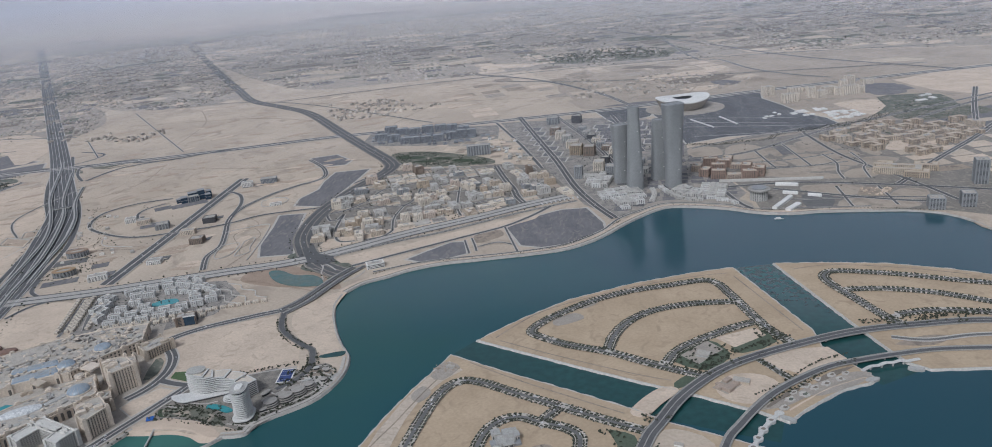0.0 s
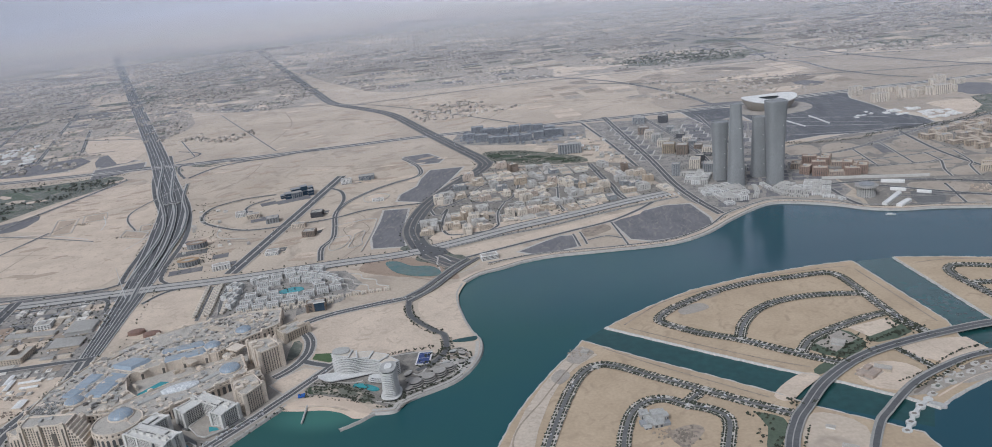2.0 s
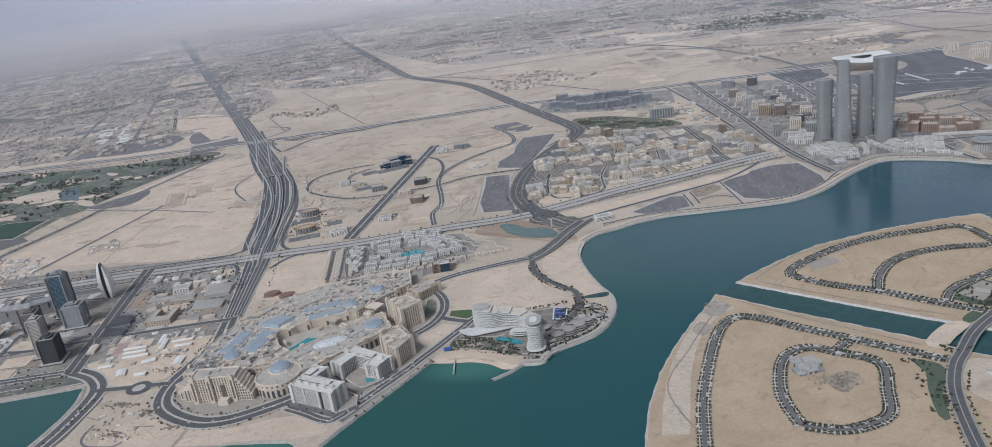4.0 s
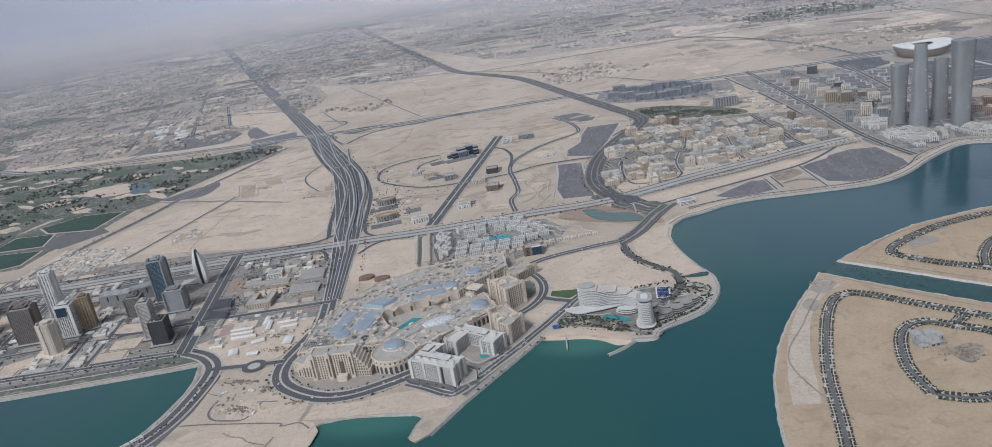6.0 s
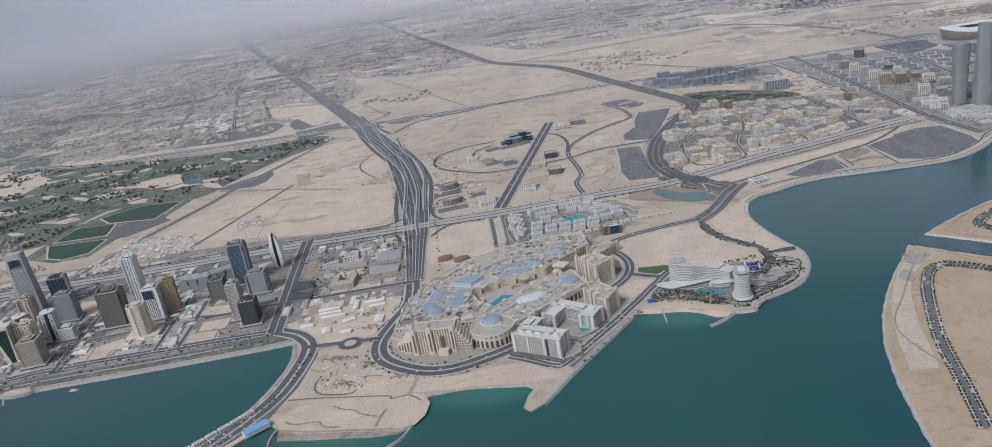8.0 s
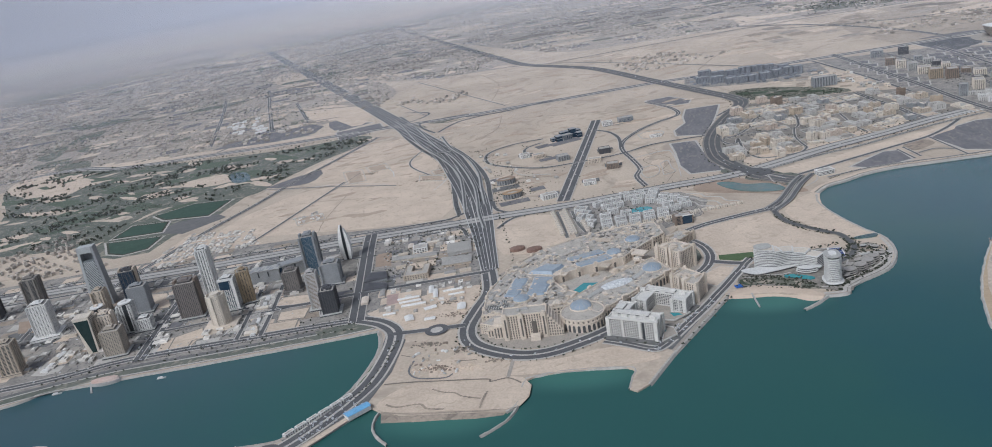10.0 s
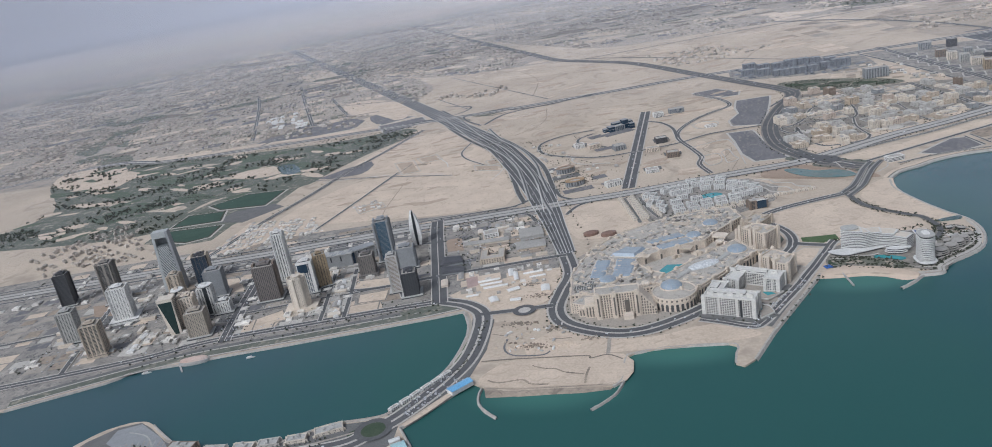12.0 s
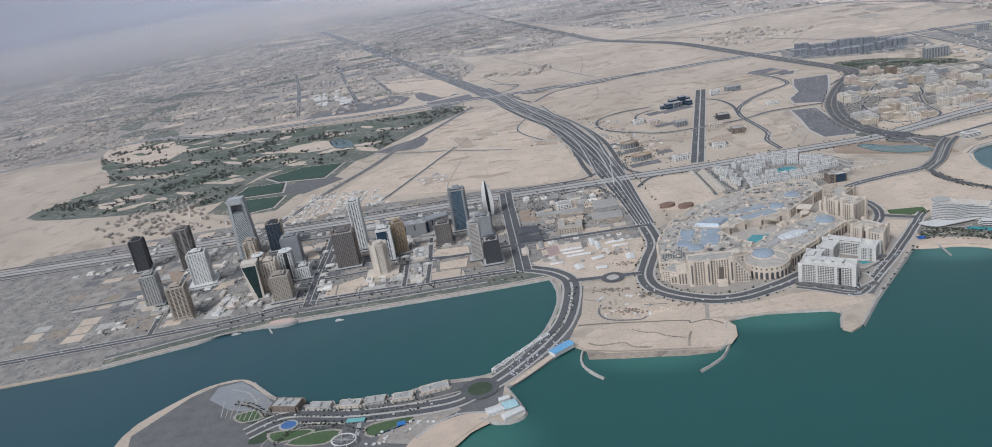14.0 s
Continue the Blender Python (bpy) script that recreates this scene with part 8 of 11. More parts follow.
# ---- mall ----
mall = empty("shopping_mall")
MALLROOF = mat("pale_stone_roof", (0.49, 0.44, 0.38), (0.37, 0.34, 0.30), 4, .5, .9, .5, c=(.28, .262, .24))
BACK_WING = [(-275, 251), (-277, 275), (-270, 303), (-258, 322), (-238, 337), (-214, 347), (-198, 349), (-193, 332), (-204, 318), (-213, 304), (-231, 297), (-246, 287), (-250, 273), (-256, 262), (-261, 251)]
FRONT_WING = [(-238, 258), (-222, 245), (-208, 262), (-190, 284), (-199, 300), (-217, 283)]
LINK_WING = [(-261, 251), (-236.5, 255), (-237, 262), (-233, 268), (-240, 273), (-246, 283), (-249.5, 273), (-255.5, 262)]
COURT = [(-262, 248), (-236, 254), (-214, 280), (-196, 298), (-204, 318), (-214, 303), (-232, 296), (-247, 286)]


def wing(outline, floors, storey, label):
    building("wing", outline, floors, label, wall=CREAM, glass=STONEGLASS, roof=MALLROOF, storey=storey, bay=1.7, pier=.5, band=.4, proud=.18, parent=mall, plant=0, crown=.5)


wing(BACK_WING, 3, 1.6, "")
wing(FRONT_WING, 3, 1.7, "")
wing(LINK_WING, 3, 1.5, "")
s = Shape()
s.prism(COURT, 0, 1.0)
part("court_deck", s, MALLROOF, mall)
s = Shape()
s.prism([(-236, 270.5), (-232, 270.5), (-225.5, 278), (-224.5, 285), (-232, 286), (-237.5, 276)], .6, 1.1)
part("court_pool", s, POOL, mall, "turquoise courtyard pool")


rng = random.Random(15)
for k in range(60):
    x, y = rng.uniform(-246, -203), rng.uniform(268, 312)
    if inside(x, y, grown(COURT if area(COURT) > 0 else COURT[::-1], -2)) and math.dist((x, y), (-231, 278)) > 9:
        s = Shape()
        w, d, h, a = rng.uniform(1, 3.4), rng.uniform(1, 2.2), rng.uniform(.5, 2.4), rng.choice((30, 52, -38))
        s.box(x, y, .9, w, d, h, a)
        s.box(x, y, .9 + h, w * .7, d * .7, .3, a)
        part("court_pavilion", s, CREAM if k % 3 else BEIGE, mall)


def dome(x, y, r, z, m, parent, drum=CREAM, flat=.42):
    s = Shape()
    s.prism(turned(oval(2 * r + .8, 2 * r + .8, 24), x, y), z - .4, z + .4)
    part("dome_drum", s, drum, parent)
    s = Shape()
    o = oval(2, 2, 24)
    arc = [(math.cos(a * .25), math.sin(a * .25)) for a in range(6)]
    s.loft([[(x + p[0] * r * c, y + p[1] * r * c, z + .4 + r * flat * q) for p in o] for c, q in arc] + [[(x + p[0] * .1, y + p[1] * .1, z + .4 + r * flat) for p in o]])
    part("dome", s, m, parent, "pale blue glass dome")
    s = Shape()
    for i in range(12):
        a = i * math.tau / 12
        e = .09 / r
        s.ribbon([(x + r * c * math.cos(a + e / max(c, .3)), y + r * c * math.sin(a + e / max(c, .3))) for c, q in arc], [(x + r * c * math.cos(a - e / max(c, .3)), y + r * c * math.sin(a - e / max(c, .3))) for c, q in arc], [z + .47 + r * flat * q for c, q in arc])
    tagged(part("dome_rib", s, CONCRETE, parent), kind="stuff")


rot = turned(oval(19, 19, 28), -229, 247)
building("wing", rot, 3, "", wall=CREAM, glass=STONEGLASS, roof=MALLROOF, storey=1.8, bay=1.8, pier=.45, band=.3, proud=.2, parent=mall, plant=0, crown=.5)


def arcade(a, b, height, step, depth=.34):
    """A stone arcade in front of a wall from a to b: cladding, tall dark arched panels painted as shaded openings, and
    a cornice.
    """
    ln = math.dist(a, b)
    n = max(1, round(ln / step))
    ux, uy = (b[0] - a[0]) / ln, (b[1] - a[1]) / ln
    nx, ny = uy, -ux
    at = lambda u, out, z: (a[0] + ux * u + nx * out, a[1] + uy * u + ny * out, z)
    for w0, w1, z0, z1, e in ((0, ln, .0, height, depth), (0, ln, height, height + .3, depth + .22), (0, ln, .0, .35, depth + .1)):
        s = Shape()
        s.v = [at(u, o, z) for z in (z0, z1) for u, o in ((w0, -.1), (w0, e), (w1, e), (w1, -.1))]
        s.f = [(0, 3, 2, 1), (4, 5, 6, 7), (0, 1, 5, 4), (1, 2, 6, 5), (2, 3, 7, 6), (3, 0, 4, 7)]
        part("arcade_wall", s, CREAM, mall)
    for i in range(n):
        mid, half = ln * (i + .5) / n, ln / n * .29
        top = height - .55 - half
        # nothing is cut: the dark panel stands in for the arch's inner shade
        for name, k, e, m in (("arch_surround", 1.28, depth + .08, IVORY), ("dark_arch_panel", 1, depth + .13, DIMGLASS)):
            ring = [(mid - half * k, .1), (mid - half * k, top)] + [(mid - half * k * math.cos(q * math.pi / 6), top + half * k * math.sin(q * math.pi / 6)) for q in range(1, 6)] + [(mid + half * k, top), (mid + half * k, .1)]
            s = Shape()
            c = len(ring)
            s.v = [at(u, depth - .05, z) for u, z in ring] + [at(u, e, z) for u, z in ring]
            s.f = [tuple(range(c, 2 * c))] + [(q, (q + 1) % c, c + (q + 1) % c, c + q) for q in range(c)]
            part(name, s, m, mall)


dome(-230, 251.5, 4.8, 5.6, SKYLIGHT, mall)
dome(-199, 287, 4.6, 5.3, SKYLIGHT, mall)
dome(-259, 265, 4.0, 5.0, SKYLIGHT, mall, flat=.3)
dome(-218, 311, 3.8, 5.0, SKYLIGHT, mall)
dome(-209, 326, 3.9, 5.0, SKYLIGHT, mall)
dome(-241, 258, 2.0, 5.2, CREAM, mall)
dome(-206, 300, 1.8, 5.2, CREAM, mall)
dome(-247, 281, 1.6, 5.2, CREAM, mall)


def glazed(poly, z, rise, seams):
    """A shallow glazed roof over a four-sided plan, with fine seams across it."""
    if area(poly) < 0:
        poly = poly[::-1]
    poly = grown(poly, .8)
    s = Shape()
    s.prism(grown(poly, .35), z - .2, z + .3)
    part("skylight_kerb", s, CREAM, mall)
    inner = grown(poly, -.9)
    s = Shape()
    s.loft([[(p[0], p[1], z + .3) for p in poly], [(p[0], p[1], z + .3 + rise) for p in inner]])
    part("skylight", s, SKYLIGHT, mall, "broad pale blue glazed roof")
    s = Shape()
    a, b, c, d = inner
    for i in range(1, seams):
        t = i / seams
        p, q = (a[0] + (b[0] - a[0]) * t, a[1] + (b[1] - a[1]) * t), (d[0] + (c[0] - d[0]) * t, d[1] + (c[1] - d[1]) * t)
        n = Vector((q[1] - p[1], p[0] - q[0])).normalized() * .05
        s.ribbon([(p[0] + n.x, p[1] + n.y), (q[0] + n.x, q[1] + n.y)], [(p[0] - n.x, p[1] - n.y), (q[0] - n.x, q[1] - n.y)], z + .34 + rise, .05)
    tagged(part("skylight_seam", s, CONCRETE, mall), kind="stuff")


glazed([(-265, 288), (-267, 269), (-261.5, 268), (-259.5, 287)], 4.8, .5, 9)
glazed([(-255, 288), (-256.5, 268.5), (-249, 268), (-247, 286)], 4.8, .5, 9)
glazed([(-252, 300), (-258, 293.5), (-247.5, 290.5), (-243, 298.5)], 4.8, 1.4, 7)
glazed([(-241, 308.5), (-240, 305), (-223, 312), (-226, 316)], 4.8, .5, 10)
glazed([(-236, 301), (-234, 296.5), (-219, 304), (-221.5, 308.5)], 4.8, .5, 9)
for i in range(28):
    p, q = rot[i], rot[(i + 1) % 28]
    if p[1] + q[1] < 496 or p[0] + q[0] > -446:
        arcade(p, q, 3.9, 2.2)
for p, q in (((-220, 247.4), (-208, 262)), ((-208, 262), (-190, 284)), ((-190, 284), (-199, 300)), ((-213, 304), (-231, 297)), ((-231, 297), (-246, 287))):
    arcade(p, q, 4.1, 2.7)
# white vaulted roof of the front wing
s = Shape()
rows = []
for i in range(13):
    t = i / 12
    cx, cy = -222 + 13.5 * t, 268.5 + 8 * t
    r = 3.3 * (.4 + .6 * math.sin(math.pi * t) ** .6)
    rows.append([(cx + r * math.cos(a) * .5, cy - r * math.cos(a) * .86, 5.2 + r * .5 * math.sin(a)) for a in [math.pi * k / 8 for k in range(9)]])
for r in rows:
    s.v += r
s.f = [(i * 9 + j, i * 9 + 9 + j, i * 9 + 10 + j, i * 9 + j + 1) for i in range(12) for j in range(8)]
part("vault", s, mat("mottled_white_roof", (.66, .66, .65), (.42, .43, .44), .9, .3, .7, .25), mall, "white mottled vaulted roof")
for cx, cy, ln, ang in ((-224.5, 264.5, 10, 53), (-205.5, 280.5, 9, 53)):
    s = Shape()
    s.loft([[(*turned([(p[0], p[1])], cx, cy, ang)[0], 5.0) for p in rect(ln, 3)], [(*turned([(p[0], p[1])], cx, cy, ang)[0], 5.6) for p in rect(ln, 2.4)], [(*turned([(p[0], p[1])], cx, cy, ang)[0], 5.9) for p in rect(ln, .8)]])
    part("vault", s, CONCRETE, mall, "narrow grey vaulted roof")
rng = random.Random(4)
# the last, darkest low boxes are no plant: they stand in for roof shading
for m, count in ((CONCRETE, 260), (CREAM, 420), (MALLROOF, 260), (MALLGREY, 220), (STONEGLASS, 200)):
    s = Shape()
    for _ in range(count):
        x, y = rng.uniform(-276, -192), rng.uniform(248, 347)
        if inside(x, y, grown(BACK_WING[::-1] if area(BACK_WING) < 0 else BACK_WING, -1.5)) or inside(x, y, grown(LINK_WING[::-1] if area(LINK_WING) < 0 else LINK_WING, -1)) or inside(x, y, grown(FRONT_WING[::-1] if area(FRONT_WING) < 0 else FRONT_WING, -1)):
            s.box(x, y, 4.8, rng.uniform(.5, 2.6), rng.uniform(.5, 1.8), rng.uniform(.25, 1.1) if m is not STONEGLASS else .42, rng.choice((-30, 60, 15, -60)))
    tagged(part("roof_plant", s, m, mall), kind="stuff")
s = Shape()
s.prism([(-274, 256), (-261.5, 255), (-266, 265), (-274, 267)], 4.8, 5.0)
part("roof_car_park", s, DECKPAVE, mall, "dark parking deck on the roof")
s = Shape()
for i in range(9):
    for j in range(7):
        if rng.random() < .7:
            s.box(-273 + i * 1.15, 256.4 + j * 1.35, 5.0, .42, .95, .35, 6)
tagged(part("parked_car", s, CONCRETE, mall), kind="stuff")
s = Shape()
s.prism([(-255, 323), (-245, 311), (-231, 322), (-239, 332)], 4.8, 5.5)
part("roof_deck", s, MALLROOF, mall)
for ring, z in ((BACK_WING, 4.8), (FRONT_WING, 5.1)):
    for a, b in edges(ring):
        for j in range(int(math.dist(a, b) / 9)):
            t = (j + .5) / max(1, int(math.dist(a, b) / 9))
            x, y = a[0] + (b[0] - a[0]) * t, a[1] + (b[1] - a[1]) * t
            ang = math.degrees(math.atan2(b[1] - a[1], b[0] - a[0]))
            s = Shape()
            s.box(x, y, 0, 2.4, 1.3, z + .8, ang)
            s.box(x, y, z + .8, 1.6, 1.0, .5, ang)
            part("stone_gate", s, CREAM, mall)
            # dark proud ovals imitate the shade of arched recesses
            for e in (-1, 1):
                s = Shape()
                s.prism(turned(oval(1.2, .4, 10), *turned([(0, e * .6)], x, y, ang)[0], ang), .4, z * .75)
                part("arch_shade_panel", s, STONEGLASS, mall)
for x, y, w, d in ((-243, 290, 7, 3), (-205, 308, 7, 6), (-226, 330, 12, 4), (-266, 306, 8, 6), (-222, 296, 6, 4), (-212, 338, 10, 5)):
    s = Shape()
    s.box(x, y, 4.7, w, d, .7, -25)
    part("roof_deck", s, CREAM if w % 2 else BEIGE, mall)
tagged(mall, "large cream stone shopping mall with glass domes and courtyard", "mall")

# ---- hotels by the mall ----
grand = building("hotel", [(-12.5, -3.5), (6.5, -3.5), (6.5, 4), (-12.5, 4.5)], 10, "cream stone hotel with vertical window bays and stepped terraces", wall=CREAM, glass=STONEGLASS, storey=1.1, bay=1.15, pier=.46, band=.2, proud=.2, crown=.6, group="hotels")
for k in range(6):
    s = Shape()
    h = 10.2 - k * 1.35
    s.box(7.1 + k * 1.05, .2, 0, 1.3, 8.6 + k * .25, h)
    part("stepped_end", s, CREAM, grand)
    # dark proud boxes imitate shaded window recesses on the stepped end
    for j in range(int(h / 1.35)):
        s = Shape()
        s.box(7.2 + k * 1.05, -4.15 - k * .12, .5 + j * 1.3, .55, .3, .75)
        part("recess_shade_panel", s, STONEGLASS, grand)
for dx, dy in ((-11.5, -3.8), (-4.5, -4.1), (5.2, -4.1)):
    s = Shape()
    s.box(dx, dy, 0, 2.0, 1.2, 11.8)
    s.box(dx, dy, 11.8, 1.4, 1.0, .6)
    part("stone_bay", s, CREAM, grand)
    s = Shape()
    s.box(dx, dy - .62, 1.5, .7, .12, 8.6)
    part("bay_window", s, STONEGLASS, grand)
s = Shape()
s.prism(turned(oval(2.2, .6, 12), .8, -3.75), .4, 7.8)
part("tall_arch", s, STONEGLASS, grand, "tall dark central arch")
s = Shape()
s.box(.8, -5.6, 0, 4.2, 3.2, 2.2)
part("porch", s, CREAM, grand)
for dx, dy, w, d, h in ((-15, 3, 5, 9, 6.0), (-18.5, 4.5, 4, 8, 4.0), (-3, 7.5, 18, 7, 7.2)):
    s = Shape()
    s.box(dx, dy, 0, w, d, h)
    s.box(dx, dy, h, w * .7, d * .7, .4)
    part("lower_wing", s, CREAM, grand)
    # tall dark boxes again, painted shade instead of real recesses
    for j in range(int(w / 1.3)):
        s = Shape()
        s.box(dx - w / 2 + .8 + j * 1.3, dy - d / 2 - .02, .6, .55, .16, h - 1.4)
        part("recess_shade_panel", s, STONEGLASS, grand)
put(grand, -250, 240, 6)
side = building("hotel_wing", [(-5, -4), (5, -5), (6, 5), (-3, 5)], 5, "lower cream stone hotel wing", wall=CREAM, glass=STONEGLASS, storey=.95, bay=1.2, pier=.5, band=.4, proud=.15, category="hotel")
put(side, -268, 245, -20)
HOTELWHITE = mat("hotel_white", (0.62, 0.595, 0.55), (0.53, 0.51, 0.475), 3, .5, .8, .5)
# dark glazing tone, with the shade inside the balconies put into the colour
BALCONYGREY = mat("shaded_balcony_glazing", (0.05, 0.05, 0.053), (0.085, 0.083, 0.083), 1.2, .3, .4, .6)
white1 = building("hotel", [(-217, 233), (-197.5, 225.5), (-195, 233), (-208.5, 238.5), (-206, 245), (-212, 247)], 11, "white slab hotel with grey balcony grids", wall=HOTELWHITE, glass=BALCONYGREY, roof=HOTELWHITE, storey=.76, bay=.95, pier=.24, band=.3, proud=.2, crown=.6, plant=8, group="hotels")
white2 = building("hotel", [(-207, 253), (-202, 249.5), (-198, 257.5), (-190, 253.7), (-190.8, 249.5), (-185.5, 247.5), (-182, 255), (-200.5, 265)], 9, "white U-shaped hotel round a pool court", wall=HOTELWHITE, glass=BALCONYGREY, roof=HOTELWHITE, storey=.73, bay=.95, pier=.24, band=.3, proud=.2, crown=.5, plant=8, group="hotels")
for owner, h, corners in ((white1, 8.9, ((-217, 233, 1.6), (-197.5, 225.5, 1.6), (-195, 233, 1.5), (-211, 230.7, .8), (-204, 228, .8), (-196.2, 229.2, 1.2), (-206, 245, 1.4), (-212, 247, 1.4), (-214.5, 240, 1.2))), (white2, 7.1, ((-207, 253, 1.5), (-202, 249.5, 1.5), (-198, 257.5, .8), (-190.8, 249.5, 1.3), (-185.5, 247.5, 1.5), (-182, 255, 1.5), (-188, 248.5, .8), (-204.5, 251.2, .8), (-200.5, 265, 1.3)))):
    for x, y, w in corners:
        s = Shape()
        s.box(x, y, 0, w, w, h, -22)
        part("white_pier", s, HOTELWHITE, owner)
    for k in range(5):
        s = Shape()
        x, y = (-214 + k * 3.8, 234.5 - k * 1.5) if owner is white1 else (-203 + k * 4.2, 259.8 - k * 1.6)
        s.box(x, y, h - .5, 2.6, .3, 1.2, -21)
        s.box(x, y + 1.8, h - .5, 2.6, .3, 1.2, -21)
        part("roof_screen", s, HOTELWHITE, owner)
for x, y, w, d, a, owner, z in ((-207, 235, 15, 3, -21, white1, 8.4), (-211.5, 242, 3, 5, -21, white1, 8.4), (-195, 258.5, 13, 3, -26, white2, 6.6)):
    s = Shape()
    s.box(x, y, z, w, d, .9, a)
    part("penthouse", s, HOTELWHITE, owner)
    s = Shape()
    s.box(x, y, z + .2, w + .12, d + .12, .35, a)
    part("penthouse_glazing", s, DIMGLASS, owner)
s = Shape()
s.box(-202.6, 227.2, .6, .9, .5, 7.4, -21)
part("dark_slot", s, GLASS, white1)
bushes([(x + random.uniform(-.5, .5), y + random.uniform(-.5, .5)) for x, y in ((-190, 228), (-189, 231), (-191, 234), (-193, 236), (-190, 237), (-186, 245), (-184, 246), (-182, 249), (-180.5, 252), (-200, 247), (-196, 246.5), (-192, 246), (-188, 245), (-214, 230), (-210, 228), (-206, 226), (-202, 224), (-198, 223))], "terrace_trees", "dark green trees round the hotel terraces", .6, 1.1)
for pts in ([(-220, 231), (-198, 222), (-188, 227), (-193, 239), (-206, 248), (-214, 248)], [(-209, 254), (-203, 248), (-186, 244), (-179, 254), (-199, 268)]):
    patch("hotel_podium", pts, DECKPAVE, "dark paved hotel podium", "terrace", z=.5)
for pts in ([(-195.5, 224), (-189.5, 229), (-191, 235), (-195.5, 238), (-199, 236.5), (-194.6, 233)], [(-200.7, 248.5), (-193.8, 242.1), (-190.2, 241), (-183.5, 247.4), (-190.6, 249), (-190, 253.4), (-197.5, 257)]):
    line = pts if area(pts) > 0 else pts[::-1]
    patch("hotel_terrace", line, PAVING, "pale raised hotel pool terrace", "terrace", z=1.0)
    for a, b in edges(line):
        s = Shape()
        s.ribbon(shifted([a, b], .12), shifted([a, b], -.12), 1.35, .6)
        tagged(s.object("terrace_wall", HOTELWHITE), "low white parapet round a pool terrace", "wall", kind="structure")
for pts in ([(-197.2, 236.6), (-194.7, 235.8), (-193.9, 232.5), (-194.4, 231.5), (-194.6, 233.2), (-197.6, 235.6)], [(-192.1, 248.4), (-188.4, 247.6), (-186.9, 245.9), (-190.5, 244.9)]):
    patch("swimming_pool", pts, POOL, "small blue hotel pool", "pool", z=1.05, kind="")
for out, f, lab, m in (([(-196, 302), (-191.5, 297), (-189, 299.5), (-187, 297.5), (-189.8, 295), (-186, 290), (-179, 298), (-187, 306)], 10, "cream stone hotel tower beside a glass dome", CREAM),
                       ([(-190, 270), (-187, 266), (-184, 269), (-182, 267), (-185, 262), (-180, 258), (-176, 268), (-184, 277)], 8, "cream stone hotel with a stepped court", CREAM),
                       ([(-197, 311), (-189, 316), (-184, 308), (-188, 304)], 5, "low cream stone hotel wing", CREAM), ([(-193, 327), (-186, 336), (-178, 331), (-186, 320)], 4, "low beige stone hotel wing", BEIGE),
                       ([(-191, 286), (-186, 288), (-181, 279), (-186, 276)], 4, "low beige stone hotel wing", BEIGE)):
    inn = building("hotel", out, f, lab, wall=m, glass=STONEGLASS, storey=1.02, bay=1.25, pier=.52, band=.16, proud=.12, crown=.6, group="hotels", category="hotel", roof=MALLROOF, plant=5)
    for k, (px, py) in enumerate(out):
        s = Shape()
        s.box(px, py, 0, 1.5, 1.5, f * 1.02 + 1.0, 45)
        s.box(px, py, f * 1.02 + 1.0, 1.0, 1.0, .5, 45)
        part("corner_bay", s, m, inn)
    cx, cy = sum(q[0] for q in out) / len(out), sum(q[1] for q in out) / len(out)
    for k, (px, py) in enumerate(out[::2]):
        s = Shape()
        s.box(px * .55 + cx * .45, py * .55 + cy * .45, f * 1.02, 3.2, 2.2, 1.2, 40)
        part("roof_block", s, m, inn)
black = building("office_building", rect(9, 5), 6, "brown block with a dark glass end", wall=BROWN, storey=.78, bay=3, pier=.3, band=.3)
put(black, -182.5, 357, 14)
s = Shape()
s.box(2.0, -2.75, .4, 5.4, .3, 4.4)
part("glass_front", s, BLUEGLASS, black, "dark blue glass wall")
s = Shape()
s.box(2.0, -2.8, 4.8, 6.0, .5, .4)
part("white_frame", s, WHITE, black)
s = Shape()
s.box(4.6, 0, .5, .5, 5.2, 4.2)
part("glass_end", s, BLUEGLASS, black, "dark blue glass wall")

# ---- curved beach hotel ----
beach_hotel = empty("beach_hotel")
PAVILION = mat("bronze_grey_roof", (0.36, 0.335, 0.30), (0.28, 0.26, 0.235), 2, .4, .6, .5)


BALCONY = mat("pale_balcony_panel", (0.62, 0.605, 0.58), (0.53, 0.52, 0.50), 5, .6, .75, .5)


SLAB_FRONT = smooth_line([(-152.5, 288.6), (-149, 286.4), (-144, 285.2), (-138, 286.6), (-132, 285.4), (-126.4, 281.2)], 5)


def stepped_slab(front, floors, storey, depth, parent):
    """A curved slab whose upper decks end earlier towards the tower, so that its roof falls in terraces."""
    n = len(front)
    for i in range(floors + 1):
        keep = n if i < 8 else max(5, round(n * (1 - .17 * (i - 7) ** .9)))
        line = front[:keep]
        wave = .1 * math.sin(i * .9)
        outline = shifted(line, -.25 + wave) + shifted(line, depth)[::-1]
        outline = outline if area(outline) > 0 else outline[::-1]
        z = .5 + i * storey
        if i < floors:
            s = Shape()
            up = front[:n if i + 1 < 8 else max(5, round(n * (1 - .17 * (i - 6) ** .9)))]
            inner = shifted(up, .3) + shifted(up, depth - .5)[::-1]
            s.prism(inner if area(inner) > 0 else inner[::-1], z, z + storey)
            part("glazing", s, GLASS, parent)
        s = Shape()
        s.prism(grown(outline, .1), z - .1, z + .33 * storey, True)
        part("balcony_deck", s, BALCONY, parent)
        if i >= 7:
            s = Shape()
            s.prism(grown(outline, -.6), z + .3, z + .46 * storey)
            part("roof_terrace", s, IVORY, parent)


